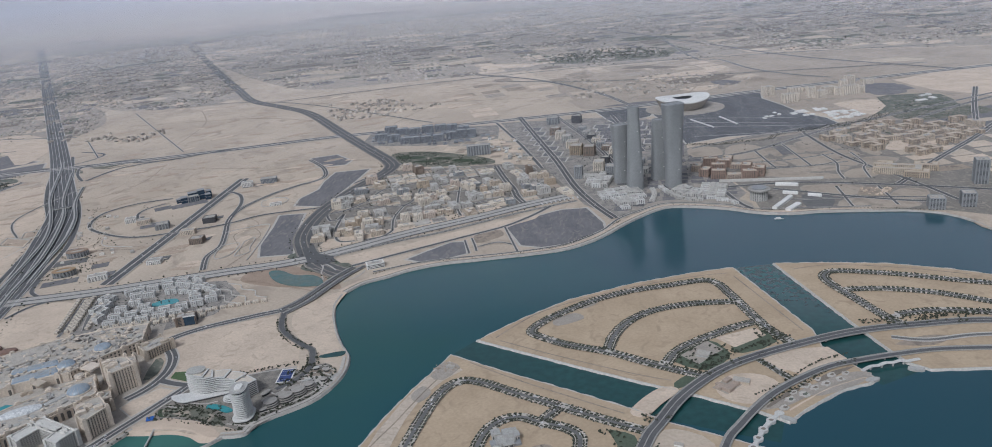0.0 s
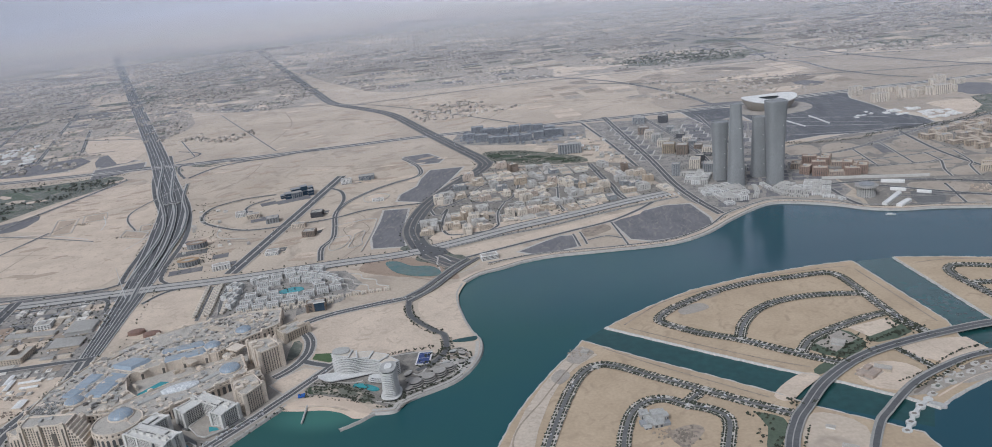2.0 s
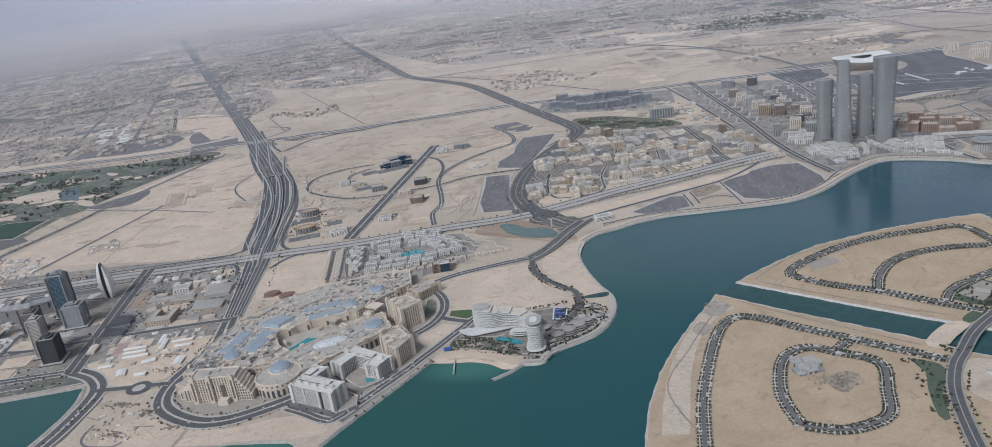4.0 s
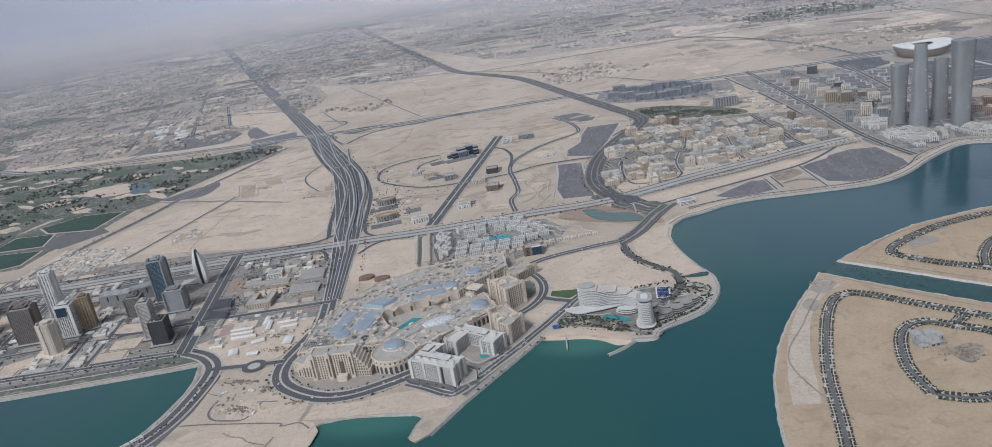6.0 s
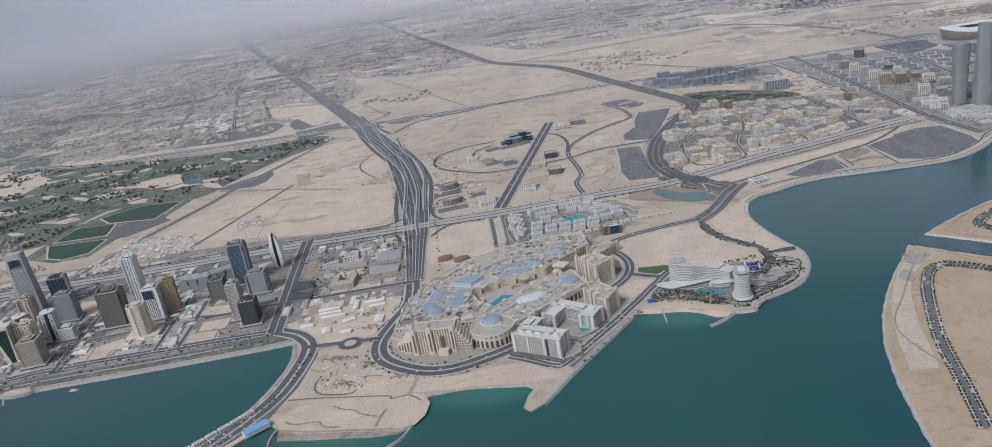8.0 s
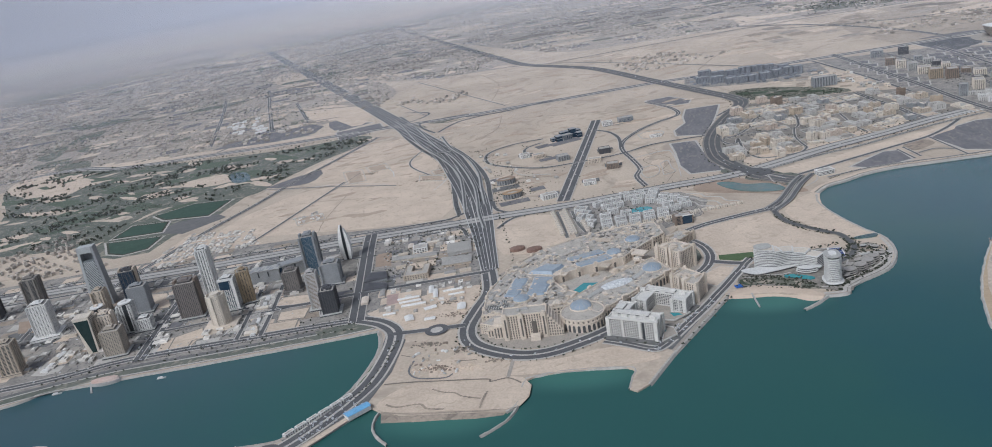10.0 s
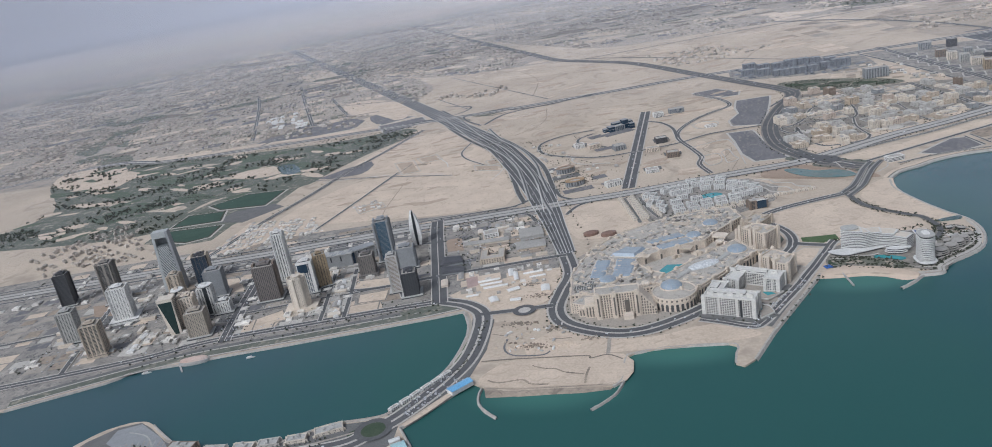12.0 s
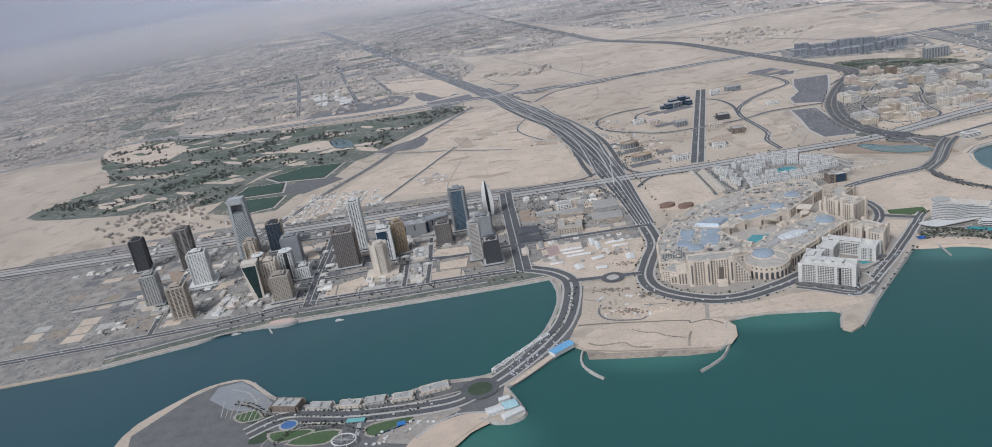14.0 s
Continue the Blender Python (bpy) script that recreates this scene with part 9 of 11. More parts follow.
def balcony_rounds(outline, floors, storey, z, parent, sway=.1):
    outline = outline if area(outline) > 0 else outline[::-1]
    s = Shape()
    s.prism(grown(outline, -.3), z, z + floors * storey)
    part("glazing", s, GLASS, parent)
    for i in range(floors + 1):
        s = Shape()
        s.prism(grown(outline, .22 + sway * math.sin(i * .7)), z + i * storey - .1, z + i * storey + .44 * storey, True)
        part("balcony_deck", s, BALCONY, parent)


stepped_slab(SLAB_FRONT, 11, .82, 6.2, beach_hotel)
balcony_rounds(turned(oval(6.0, 8.4, 28, 3.0), -122.4, 268.6, 4), 12, .84, 1.6, beach_hotel)
for w, d, z0, z1, m, nm in ((7.4, 9.6, .2, 1.0, GLASS, "lobby_glazing"), (8.4, 10.8, 1.0, 1.4, BALCONY, "lobby_roof"), (5.2, 7.4, 11.9, 12.9, GLASS, "crown_glazing"), (6.6, 9.0, 12.9, 13.3, CONCRETE, "crown_roof"), (3.0, 4.6, 13.3, 13.7, WHITE, "roof_plant")):
    s = Shape()
    s.prism(turned(oval(w, d, 28, 2.8), -122.4, 268.6, 4), z0, z1, True)
    part(nm, s, m, beach_hotel, "broad white roof flaring round the tower foot" if nm == "lobby_roof" else "")
for w, d, z0, z1, m, nm in ((6.2, 5.2, 9.3, 10.1, GLASS, "crown_glazing"), (7.6, 6.4, 10.1, 10.5, CONCRETE, "crown_roof")):
    s = Shape()
    s.prism(turned(oval(w, d, 24, 2.6), -148.6, 289.8, 10), z0, z1, True)
    part(nm, s, m, beach_hotel)
# low white wings: a wedge terrace, and a round restaurant under a sweeping roof
for pts, z0, z1, m, nm in (([(-158, 284.5), (-152, 280.6), (-146, 282.2), (-139, 284.6), (-134, 287), (-140, 287.5), (-150, 287)], .1, 1.0, DIMGLASS, "lobby_glazing"),
                           ([(-159, 285), (-153, 279.8), (-146, 281.4), (-139, 283.9), (-133, 286.6), (-140, 287.8), (-150, 287.4)], 1.0, 1.4, BALCONY, "terrace_roof"),
                           ([(-140, 285.6), (-134, 286), (-129, 282.6), (-126, 279.2), (-125, 281.4), (-130, 285.6), (-137, 287.6)], 2.2, 2.6, BALCONY, "sweeping_roof")):
    s = Shape()
    s.prism(smooth_line(pts if area(pts) > 0 else pts[::-1], 4, True), z0, z1, True)
    part(nm, s, m, beach_hotel)
for k, (w, d) in enumerate(((9.6, 5.0), (9.0, 4.4), (8.2, 3.8))):
    s = Shape()
    s.prism(turned(oval(w - .9, d - .8, 24), -131, 280.6, -8), .2 + k * .75, .75 + k * .75)
    part("lobby_glazing", s, GLASS, beach_hotel)
    s = Shape()
    s.prism(turned(oval(w, d, 24), -131, 280.6, -8), .72 + k * .75, .95 + k * .75, True)
    part("terrace_roof", s, BALCONY, beach_hotel)
s = Shape()
rng = random.Random(8)
for _ in range(16):
    s.box(rng.uniform(-133, -128), rng.uniform(286.5, 289.5), 6.6, rng.uniform(.6, 1.6), .8, rng.uniform(.3, .8), 10)
tagged(part("roof_plant", s, CONCRETE, beach_hotel), kind="stuff")
tagged(beach_hotel, "white curved hotel with wavy balcony decks and round tower", "hotel")
for x, y, r in ((-114, 275.5, 3.4), (-109, 279.5, 3.5), (-105, 283.5, 3.4), (-101.5, 287.5, 2.8)):
    pod = empty("round_restaurant")
    for i in range(3):
        s = Shape()
        s.prism(oval(2 * r - i * .8, 2 * r * .8 - i * .6, 20), .1 + i * .8, .75 + i * .8)
        part("storey", s, GLASS, pod)
        s = Shape()
        s.prism(oval(2 * r + .5 - i * .8, 2 * r * .8 + .5 - i * .6, 20), .7 + i * .8, .95 + i * .8, True)
        part("roof_disc", s, PAVILION, pod)
    put(pod, x, y, 40)
    tagged(pod, "round tiered grey restaurant pavilion", "restaurant", "round restaurants")
patch("hotel_terrace", [(-160, 268), (-132, 264), (-118, 258), (-113, 266), (-96, 281), (-95, 300), (-100, 308), (-112, 302), (-122, 306), (-134, 300), (-156, 292)], GARDENSTONE, "paved hotel grounds", "terrace", soft=3, tier=2)
patch("hotel_lawn", [(-167.4, 307.3), (-151.4, 307.8), (-150.8, 302), (-158.6, 299), (-167.4, 302.6)], LAWN, "green hotel lawn", "lawn", z=.25)
patch("hotel_lawn", [(-160.4, 277.3), (-151.8, 277.4), (-152.1, 272.3), (-158.6, 271.8)], GRASS, "dark green hotel garden", "lawn", soft=3, z=.25)
patch("garden", [(-159, 278), (-152, 277.5), (-142, 277), (-134, 270), (-129, 263), (-133, 263.5), (-142, 268.5), (-149, 271), (-157, 272)], SCRUB, "dark planted garden behind the beach", "garden", soft=3, z=.3)
patch("swimming_pool", [(-140, 278.5), (-134, 277), (-129, 273.5), (-131, 272), (-136, 274.5), (-141, 276)], POOL, "winding turquoise hotel pool", "pool", soft=4, z=.6, kind="")
patch("ground_plot", [(-99.5, 285), (-95, 296), (-92.5, 299), (-93.5, 290), (-96, 284)], CONCRETE, "white paved plaza on the headland", tier=3)
patch("ground_plot", [(-108, 304), (-95, 302), (-98, 292), (-106, 292)], SAND_DARK, "building ground on the headland", z=.24)
for x, y, w, d, c in ((-161.6, 270.4, 3, 3, (0.03, 0.12, 0.42)), ):
    s = Shape()
    s.box(0, 0, .3, w, d, .25)
    o = s.object("canopy", mat("blue_fabric", c, tuple(k * .7 for k in c), 2, .3, .8, .5))
    put(o, x, y, 20)
    tagged(o, "flat blue shade canopy on the shore", "canopy")
court = empty("tennis_court")
for w, d, z, m in ((6.4, 11.4, .3, WHITE), (5.2, 10.0, .34, mat("blue_court_surface", (0.028, 0.05, 0.16), (0.04, 0.065, 0.19), 3, .4, .7, .5))):
    s = Shape()
    s.prism(rect(w, d), 0, z)
    part("apron" if w > 6 else "playing_surface", s, m, court)
for e in (-2.3, 0, 2.3):
    s = Shape()
    s.box(0, e * 1.6, .34, 4.6, .14, .04)
    part("court_line", s, WHITE, court)
put(court, -114.8, 298.8, 2)
tagged(court, "deep blue sports court with a white border", "court")

# hotel gardens: shore walk, paths, shrubs, leaf-shaped pavilions
q = smooth_line(COAST_B[4:], 5)
walkway = Shape()
walkway.ribbon(shifted(q, -.9), shifted(q, -2.4), .27)
tagged(walkway.object("promenade", KERB), "pale shore walk round the headland", "promenade", kind="structure")
for pts, w in (([(-107, 304), (-100, 305.5), (-94.5, 301)], .8), ([(-107, 298), (-101, 300), (-95, 297)], .8), ([(-112, 292), (-104, 294), (-97, 290)], .9), ([(-117, 270), (-110, 274), (-101, 282), (-96, 289)], .8), ([(-118, 286), (-114, 284), (-112, 290)], .8), ([(-128, 264), (-118, 262), (-112, 266)], .7), ([(-158, 279), (-148, 276.5), (-140, 274), (-133, 268)], .7), ([(-150, 281), (-143, 279.5), (-138, 281)], .8), ([(-154, 297), (-140, 299), (-126, 303), (-112, 306)], .9)):
    s = Shape()
    q = smooth_line(pts, 8)
    COUNT[1] += 1
    s.ribbon(shifted(q, w / 2), shifted(q, -w / 2), .29 + .003 * (COUNT[1] % 9))
    tagged(s.object("footpath", KERB), "pale path through the hotel gardens", "path", kind="structure")
patch("plaza", [(-107, 297), (-100.5, 286.5), (-95, 286.5), (-93.8, 292), (-98, 297)], KERB, "white paved plaza on the headland", "pavement", z=.28)
for x, y, w, d, a in ((-104, 292.5, 4.6, 1.6, 20), (-98, 301, 4, 2.4, -30), (-102.5, 302.5, 3.2, 1.4, 10), (-97, 293, 3.4, 2.6, 30), (-108, 287.5, 4.6, 2.8, 35), (-104.2, 290, 4.2, 2.6, 30), (-112.5, 283, 4.4, 2.8, 40), (-117, 279, 4.2, 2.8, 45), (-119, 284.5, 5, 2.6, 60), (-116, 272, 3.4, 2.2, 40)):
    leaf = empty("garden_pavilion")
    s = Shape()
    s.prism(oval(w * .8, d * .75, 16), 0, 1.1)
    part("glazing", s, GLASS, leaf)
    s = Shape()
    o = oval(w, d, 18)
    s.loft([[(p[0], p[1], 1.05) for p in o], [(p[0], p[1], 1.25) for p in o], [(p[0] * .5, p[1] * .5, 1.6) for p in o]])
    part("roof", s, PAVILION if d > 2 else CONCRETE, leaf)
    put(leaf, x, y, a)
    tagged(leaf, "low garden pavilion under a curved grey roof", "pavilion", "garden pavilions")
bushes(scatter([(-120, 262), (-112, 268), (-97, 281), (-93, 292), (-94, 304), (-104, 309), (-114, 303), (-118, 290), (-113, 282), (-118, 274)], 190, 61, -.15, 5) + scatter([(-158, 279), (-134, 277), (-128, 264), (-134, 264), (-146, 270), (-158, 272)], 120, 62, -.2, 5) + along([(-154, 299.5), (-140, 301), (-126, 305), (-112, 308.5)], (0, 1.2), .9, .5, 20) + along([(-112, 323), (-122, 331.5), (-130, 344), (-134, 356)], (2.0, -2.0), 1.2, .3, 20) + along([(-108, 317), (-106, 306), (-110, 294)], (2.0, -2.0), 1.2, .3, 20) + along(COAST_B[5:], (-3.2,), 1.6, .4, 20), "garden_shrubs", "dark shrubs and palms in the hotel gardens", .5, 1.1)

# ---- villas round the blue pool ----
villa = building("apartment_villa", [(-2.8, -1.5), (-.6, -1.5), (-.6, -1.1), (.6, -1.1), (.6, -1.5), (2.8, -1.5), (2.8, 1.5), (-2.8, 1.5)], 4, "white balconied apartment villa", wall=BALCONY, glass=DIMGLASS, storey=.7, bay=1.0, pier=.45, band=.5, proud=.14, plant=3, group="white villas", category="villa")
VILLAS = []
for x, y, a in ((-233, 366, 75), (-235, 374, 75), (-237, 382, 75), (-239, 390, 75), (-228, 401, 15), (-221, 403, 12), (-213, 405, 8), (-206, 406, 5), (-199, 404, -12), (-192, 401, -20), (-186, 397, -25), (-181, 391, -35), (-180, 383, 20), (-186, 379, 15), (-193, 376, 14), (-201, 373, 14), (-209, 371, 14), (-217, 369, 14), (-225, 367, 14), (-226, 393, 20), (-219, 394, 12), (-226, 376, 15), (-222, 384, 10), (-243, 391, 75), (-240.5, 377, 75), (-231.5, 398, 40), (-224, 359.5, 14), (-216, 361.5, 14), (-208.5, 363, 14), (-200.5, 366, 14), (-193, 368.5, 14), (-208, 397, 8), (-200, 396, -5), (-193, 393, -15), (-190, 386, 20), (-214, 377.5, 14), (-207, 412, 5), (-216, 411, 8), (-198, 411, -12)):
    VILLAS.append((x, y, a))
put(villa, *VILLAS[0])
for x, y, a in VILLAS[1:]:
    copy_thing(villa, pose(x, y, 0, 0, 0, a))
patch("swimming_pool", [(-214, 381), (-210, 387), (-203, 389), (-199, 385), (-204, 381)], POOL, "bright blue lagoon pool between villas", "pool", soft=4, kind="", z=.3)
row = building("terraced_house", rect(2.4, 1.7), 2, "low pale terraced house", wall=IVORY, glass=DIMGLASS, storey=.55, bay=1, pier=.4, band=.5, plant=1, group="terraced houses", category="house")
put(row, -253, 392, 76)
for line in ([(-257, 396), (-251, 372), (-246, 350)], [(-247.5, 394), (-242, 372), (-236, 356)]):
    road(line, 1.8, verge=.3, label="dark street between terraced houses", surface=DECKPAVE)
for e, step in ((-2.6, 0), (2.2, 0), (4.4, 0), (11.6, 0)):
    for v in range(13):
        if (e, v) != (2.2, 0):
            copy_thing(row, pose(-257 + e + v * .86 + .3, 395 - v * 3.3 + e * .24, 0, 0, 0, 76))
for u in range(12):
    for v in range(2):
        copy_thing(row, pose(-226 + u * 4.4 + v * 1, 353 + u * 1.1 + v * 5, 0, 0, 0, 14))
for u in range(7):
    copy_thing(row, pose(-172 + u * 4 - 2, 372 + u * 1, 0, 0, 0, 14))

for pts in ([(-179, 405), (-171, 402), (-168, 396), (-160, 393), (-157, 386), (-150, 383)], [(-181, 398), (-174, 395), (-171, 389), (-163, 386), (-160, 379), (-153, 377)], [(-180, 390), (-175, 388), (-172, 381), (-165, 378), (-162, 373)], [(-184, 372), (-178, 374), (-172, 371)],
            [(-213, 493), (-204, 499), (-188, 505), (-184, 490), (-182, 470), (-180.5, 440)], [(-206.6, 468), (-200, 471), (-195, 469), (-194.7, 452), (-201, 445), (-205, 452), (-206.6, 468)], [(-193.6, 473), (-188.4, 479), (-186, 462), (-183.7, 453), (-191, 448), (-192, 460), (-193.6, 473)], [(-300, 497), (-292, 484), (-270, 478)], [(-210, 560), (-200, 566), (-190, 560), (-193, 548), (-205, 546), (-210, 560)]):
    wall = Shape()
    q = smooth_line(pts, 5)
    wall.ribbon(shifted(q, .3), shifted(q, -.3), .5, .5)
    tagged(wall.object("low_wall", KERB), "low pale bund wall on the sand", "wall", kind="structure")

# ---- buildings in the middle desert ----
def simple(name, x, y, w, d, f, a, label, **kw):
    return put(building(name, rect(w, d), f, label, **kw), x, y, a)


dark = building("office_building", rect(8, 5), 5, "blue glass office cluster of stepped volumes", wall=GREYWALL, glass=BLUEGLASS, storey=.8, bay=1.6, pier=.2, band=.25, plant=4)
for dx, dy, w, d, h in ((6.5, 2, 5, 5, 7.2), (-6.5, 1, 5, 6, 4.2), (1, 5.5, 8, 5, 5.4), (10.5, -2, 4, 5, 4.0), (-10, 4, 4, 4, 2.6), (12, 4, 4, 5, 5.0)):
    s = Shape()
    s.box(dx, dy, 0, w, d, h)
    part("glass_volume", s, BLUEGLASS, dark)
    s = Shape()
    s.box(dx, dy, h, w + .3, d + .3, .3)
    s.box(dx, dy, h * .5, w + .2, d + .2, .25)
    part("roof_slab", s, GREYWALL, dark)
put(dark, -268, 574, 30)
simple("office_building", -297, 532, 7, 6, 4, 20, "low pale office block", wall=WHITE)
simple("office_building", -285, 527, 9, 6, 4, 20, "low cream office block", wall=CREAM)
simple("office_building", -265, 513, 8, 7, 5, 20, "grey cube office block", wall=GREYWALL, bay=2)
simple("office_building", -234, 520, 8, 7, 5, 10, "dark cube office block with pale roof", wall=DARKWALL)
simple("office_building", -226, 478, 8, 7, 5, 5, "brown cube office block", wall=BROWN)
simple("office_building", -240, 497, 9, 5, 4, 5, "cream office block on sand", wall=CREAM)
simple("office_building", -221, 612, 12, 6, 5, 12, "blue-grey office block in the desert", wall=GREYWALL, glass=BLUEGLASS)
simple("office_building", -236, 604, 8, 5, 5, 12, "white office block in the desert", wall=WHITE)
simple("office_building", -196, 548, 8, 4, 2, 15, "low white building on sand", wall=WHITE)
simple("office_building", -240, 446, 8, 6, 3, 8, "low white building on sand", wall=WHITE)
simple("office_building", -265, 425, 10, 5, 4, 25, "white angular building with dark window slots", wall=WHITE, bay=1.6)
simple("office_building", -98, 416, 9, 5, 3, 20, "low white terraced building at the shore", wall=WHITE, storey=.8, pier=0, proud=.4)
for x, y, c in ((-301, 468, (0.33, 0.24, 0.175)), (-291, 435, (0.40, 0.275, 0.16))):
    o = building("round_office", oval(13, 8, 20), 4, "oval office block with an orange-brown roof ring", wall=GREYWALL, storey=.8, bay=1.5, pier=.3, band=.35, plant=0)
    s = Shape()
    a, b = oval(13.5, 8.5, 20), oval(9, 5, 20)
    s.loft([[(p[0], p[1], 3.4) for p in a], [(p[0], p[1], 3.8) for p in a], [(p[0], p[1], 3.8) for p in b], [(p[0], p[1], 3.4) for p in b]], False)
    part("roof_ring", s, mat("orange_roof", c, tuple(k * .75 for k in c), 4, .5, .8, .5), o)
    put(o, x, y, 20)
for x, y in ((-273, 339), (-263, 336)):
    s = Shape()
    o = oval(9, 6, 20)
    s.loft([[(p[0], p[1], 0) for p in o], [(p[0] * .95, p[1] * .95, 1.6) for p in o], [(p[0] * .3, p[1] * .3, 2.4) for p in o]])
    o = s.object("event_tent", mat("russet_roof", (0.235, 0.145, 0.112), (0.16, 0.105, 0.085), 1.2, .4, .8, .4))
    put(o, x, y, 20)
    tagged(o, "low russet oval roof beside the ring road", "tent")

# ---- apartment quarter ----
ROSY = mat("rosy_render", (0.52, 0.435, 0.365), (0.45, 0.375, 0.315), 5, .6, .85, .5)
CHALK = mat("chalk_render", (0.50, 0.475, 0.44), (0.41, 0.392, 0.365), 5, .6, .85, .5)
YELLOWSTONE = mat("yellow_stone", (0.47, 0.385, 0.295), (0.40, 0.33, 0.255), 5, .6, .85, .5)
KINDS = []
L_PLAN = [(-5, -4), (5, -4), (5, 0), (-.5, 0), (-.5, 4), (-5, 4)]
U_PLAN = [(-5, -3.5), (5, -3.5), (5, 3.5), (2.2, 3.5), (2.2, -.5), (-2.2, -.5), (-2.2, 3.5), (-5, 3.5)]
for w, d, out, f, m, lab in ((8, 6, 0, 7, IVORY, "ivory apartment block with small dark windows"), (7, 7, 1, 8, ROSY, "rosy apartment tower with dark windows"), (10, 8, L_PLAN, 5, BEIGE, "beige corner apartment block with small dark windows"), (6, 6, 1, 8, BROWN, "brown apartment block with pale balconies"),
                             (11, 5, 0, 5, CHALK, "long chalk-white apartment block"), (8, 7, 1, 5, GREYWALL, "grey apartment block, half built"), (10, 7, U_PLAN, 5, CHALK, "chalk-white courtyard apartment block"), (7, 6, 0, 7, YELLOWSTONE, "yellow stone apartment block"), (12, 7, 1, 2, IVORY, "low wide ivory building with a walled roof")):
    if out == 0:
        out = [(-w / 2, -d / 2), (-w / 6, -d / 2), (-w / 6, -d / 2 + .8), (w / 6, -d / 2 + .8), (w / 6, -d / 2), (w / 2, -d / 2), (w / 2, d / 2), (-w / 2, d / 2)]
    elif out == 1:
        out = rect(w, d)
    KINDS.append(building("apartment_block", out, f, lab, wall=m, glass=GLASS, storey=.7, bay=1.35, pier=.6, band=.5, proud=.14, plant=5, roof=CHALK if m is CHALK else IVORY, group="apartment blocks", category="apartments"))
    for dx, dy, bw, bd, bh in ((w * .55, d * .1, w * .35, d * .7, f * .42), (-w * .2, d * .55, w * .5, d * .3, f * .3)):
        s = Shape()
        s.box(dx, dy, 0, bw, bd, bh)
        s.box(dx, dy, bh, bw * .8, bd * .8, .25)
        part("lower_wing", s, m, KINDS[-1])
    s = Shape()
    s.box(-w * .3, -d * .2, f * .7, w * .22, d * .3, 1.0)
    part("stair_tower", s, m, KINDS[-1])
QUARTER = [(-145, 462), (-150, 505), (-138, 560), (-118, 612), (-38, 608), (-4, 596), (8, 530), (-40, 500), (-88, 474)]
rng = random.Random(12)
used = [False] * len(KINDS)
NEAR2 = [(line, r) for line, r in ROADS if r < 6]


def clear(x, y, r):
    return not any(math.dist((x, y), q) < r + w for line, w in NEAR2 if abs(line[len(line) // 2][0] - x) < 260 for q in line)


def place_kind(i, x, y, a):
    if used[i]:
        copy_thing(KINDS[i], pose(x, y, 0, 0, 0, a) @ Matrix.Diagonal((rng.uniform(.6, .95), rng.uniform(.65, 1), rng.uniform(.6, 1.1), 1)))
    else:
        put(KINDS[i], x, y, a)
        used[i] = True


stands = []
for i, x, y in ((0, -147, 532), (6, -143, 543), (4, -145, 482), (4, -140, 474), (5, -136, 562), (1, -132, 587), (2, -124, 575), (1, -113, 531), (6, -110, 564), (1, -109, 618), (3, -99, 606), (7, -90, 567), (0, -87, 535), (1, -79, 530), (0, -74, 543), (4, -77, 512), (6, -87, 510), (2, -67, 501), (0, -59, 560), (5, -50, 559), (2, -110, 491),
                (2, -107, 470), (0, -117, 464), (7, -128, 490), (7, -122, 491), (0, -115, 484), (2, -128, 474), (0, -84, 492), (1, -77, 496), (0, -92, 491), (4, -82, 585), (6, -52, 536), (1, -66, 561), (4, -42, 562), (2, -37, 559), (4, -75, 523), (0, -83, 522), (2, -50, 498), (6, -48, 528), (0, -41, 531), (2, -33, 533),
                (5, -24.5, 514), (6, -16, 557), (5, -14, 546), (0, -8, 570), (2, -2, 570), (7, 3, 550), (8, 13, 530), (6, -76, 577), (5, -66, 592), (8, -22, 584), (8, -44, 596), (6, -28, 600), (8, -104, 595), (8, -56, 570), (8, -110, 585), (3, -12, 582), (8, -33, 516), (8, -72, 533), (8, -122, 548), (0, -98, 540), (4, -62, 512), (6, -54, 512), (7, -44, 545), (0, -54, 552)):
    place_kind(i, x, y, 18 + rng.choice((0, 0, 90, -90, 180)) + rng.uniform(-9, 9))
    stands.append((x, y))
for i in range(-12, 13):
    for j in range(-12, 13):
        x, y = turned([(i * 11, j * 10)], -75, 540, 18)[0]
        if inside(x, y, QUARTER) and clear(x, y, 3.6):
            w, d = rng.uniform(8, 10.6), rng.uniform(7, 9.6)
            patch("building_plot", turned(rect(w, d), x, y, 18), rng.choice((SAND_PALE, SAND_MID, SAND, KERB, URBAN, URBAN)), "sandy building plot", "plot", tier=2)
            if rng.random() < .7:
                wall = Shape()
                q = turned(rect(w - .3, d - .3), x, y, 18)
                wall.ribbon(shifted(q + q[:1], .12), shifted(q + q[:1], -.12), .75, .6)
                tagged(wall.object("yard_wall", CHALK), "low pale wall round a building plot", "wall", kind="structure")
            if rng.random() < .45 and min(math.dist((x, y), q) for q in stands) > 6.5:
                place_kind(rng.choice((0, 2, 4, 4, 5, 6, 8)), x + rng.uniform(-1.6, 1.6), y + rng.uniform(-1.6, 1.6), 18 + rng.choice((0, 0, 90)) + rng.uniform(-9, 9))
slab = building("apartment_building", [(-5.5, -3), (-1.4, -3), (-1.4, -2), (1.4, -2), (1.4, -3), (5.5, -3), (5.5, 3), (-5.5, 3)], 8, "blue-grey apartment slab with a recessed middle", wall=SLATE, storey=.72, bay=1.6, pier=.5, band=.5, plant=4, roof=GREYWALL, group="blue-grey apartment slabs")
put(slab, -150, 729, 4)
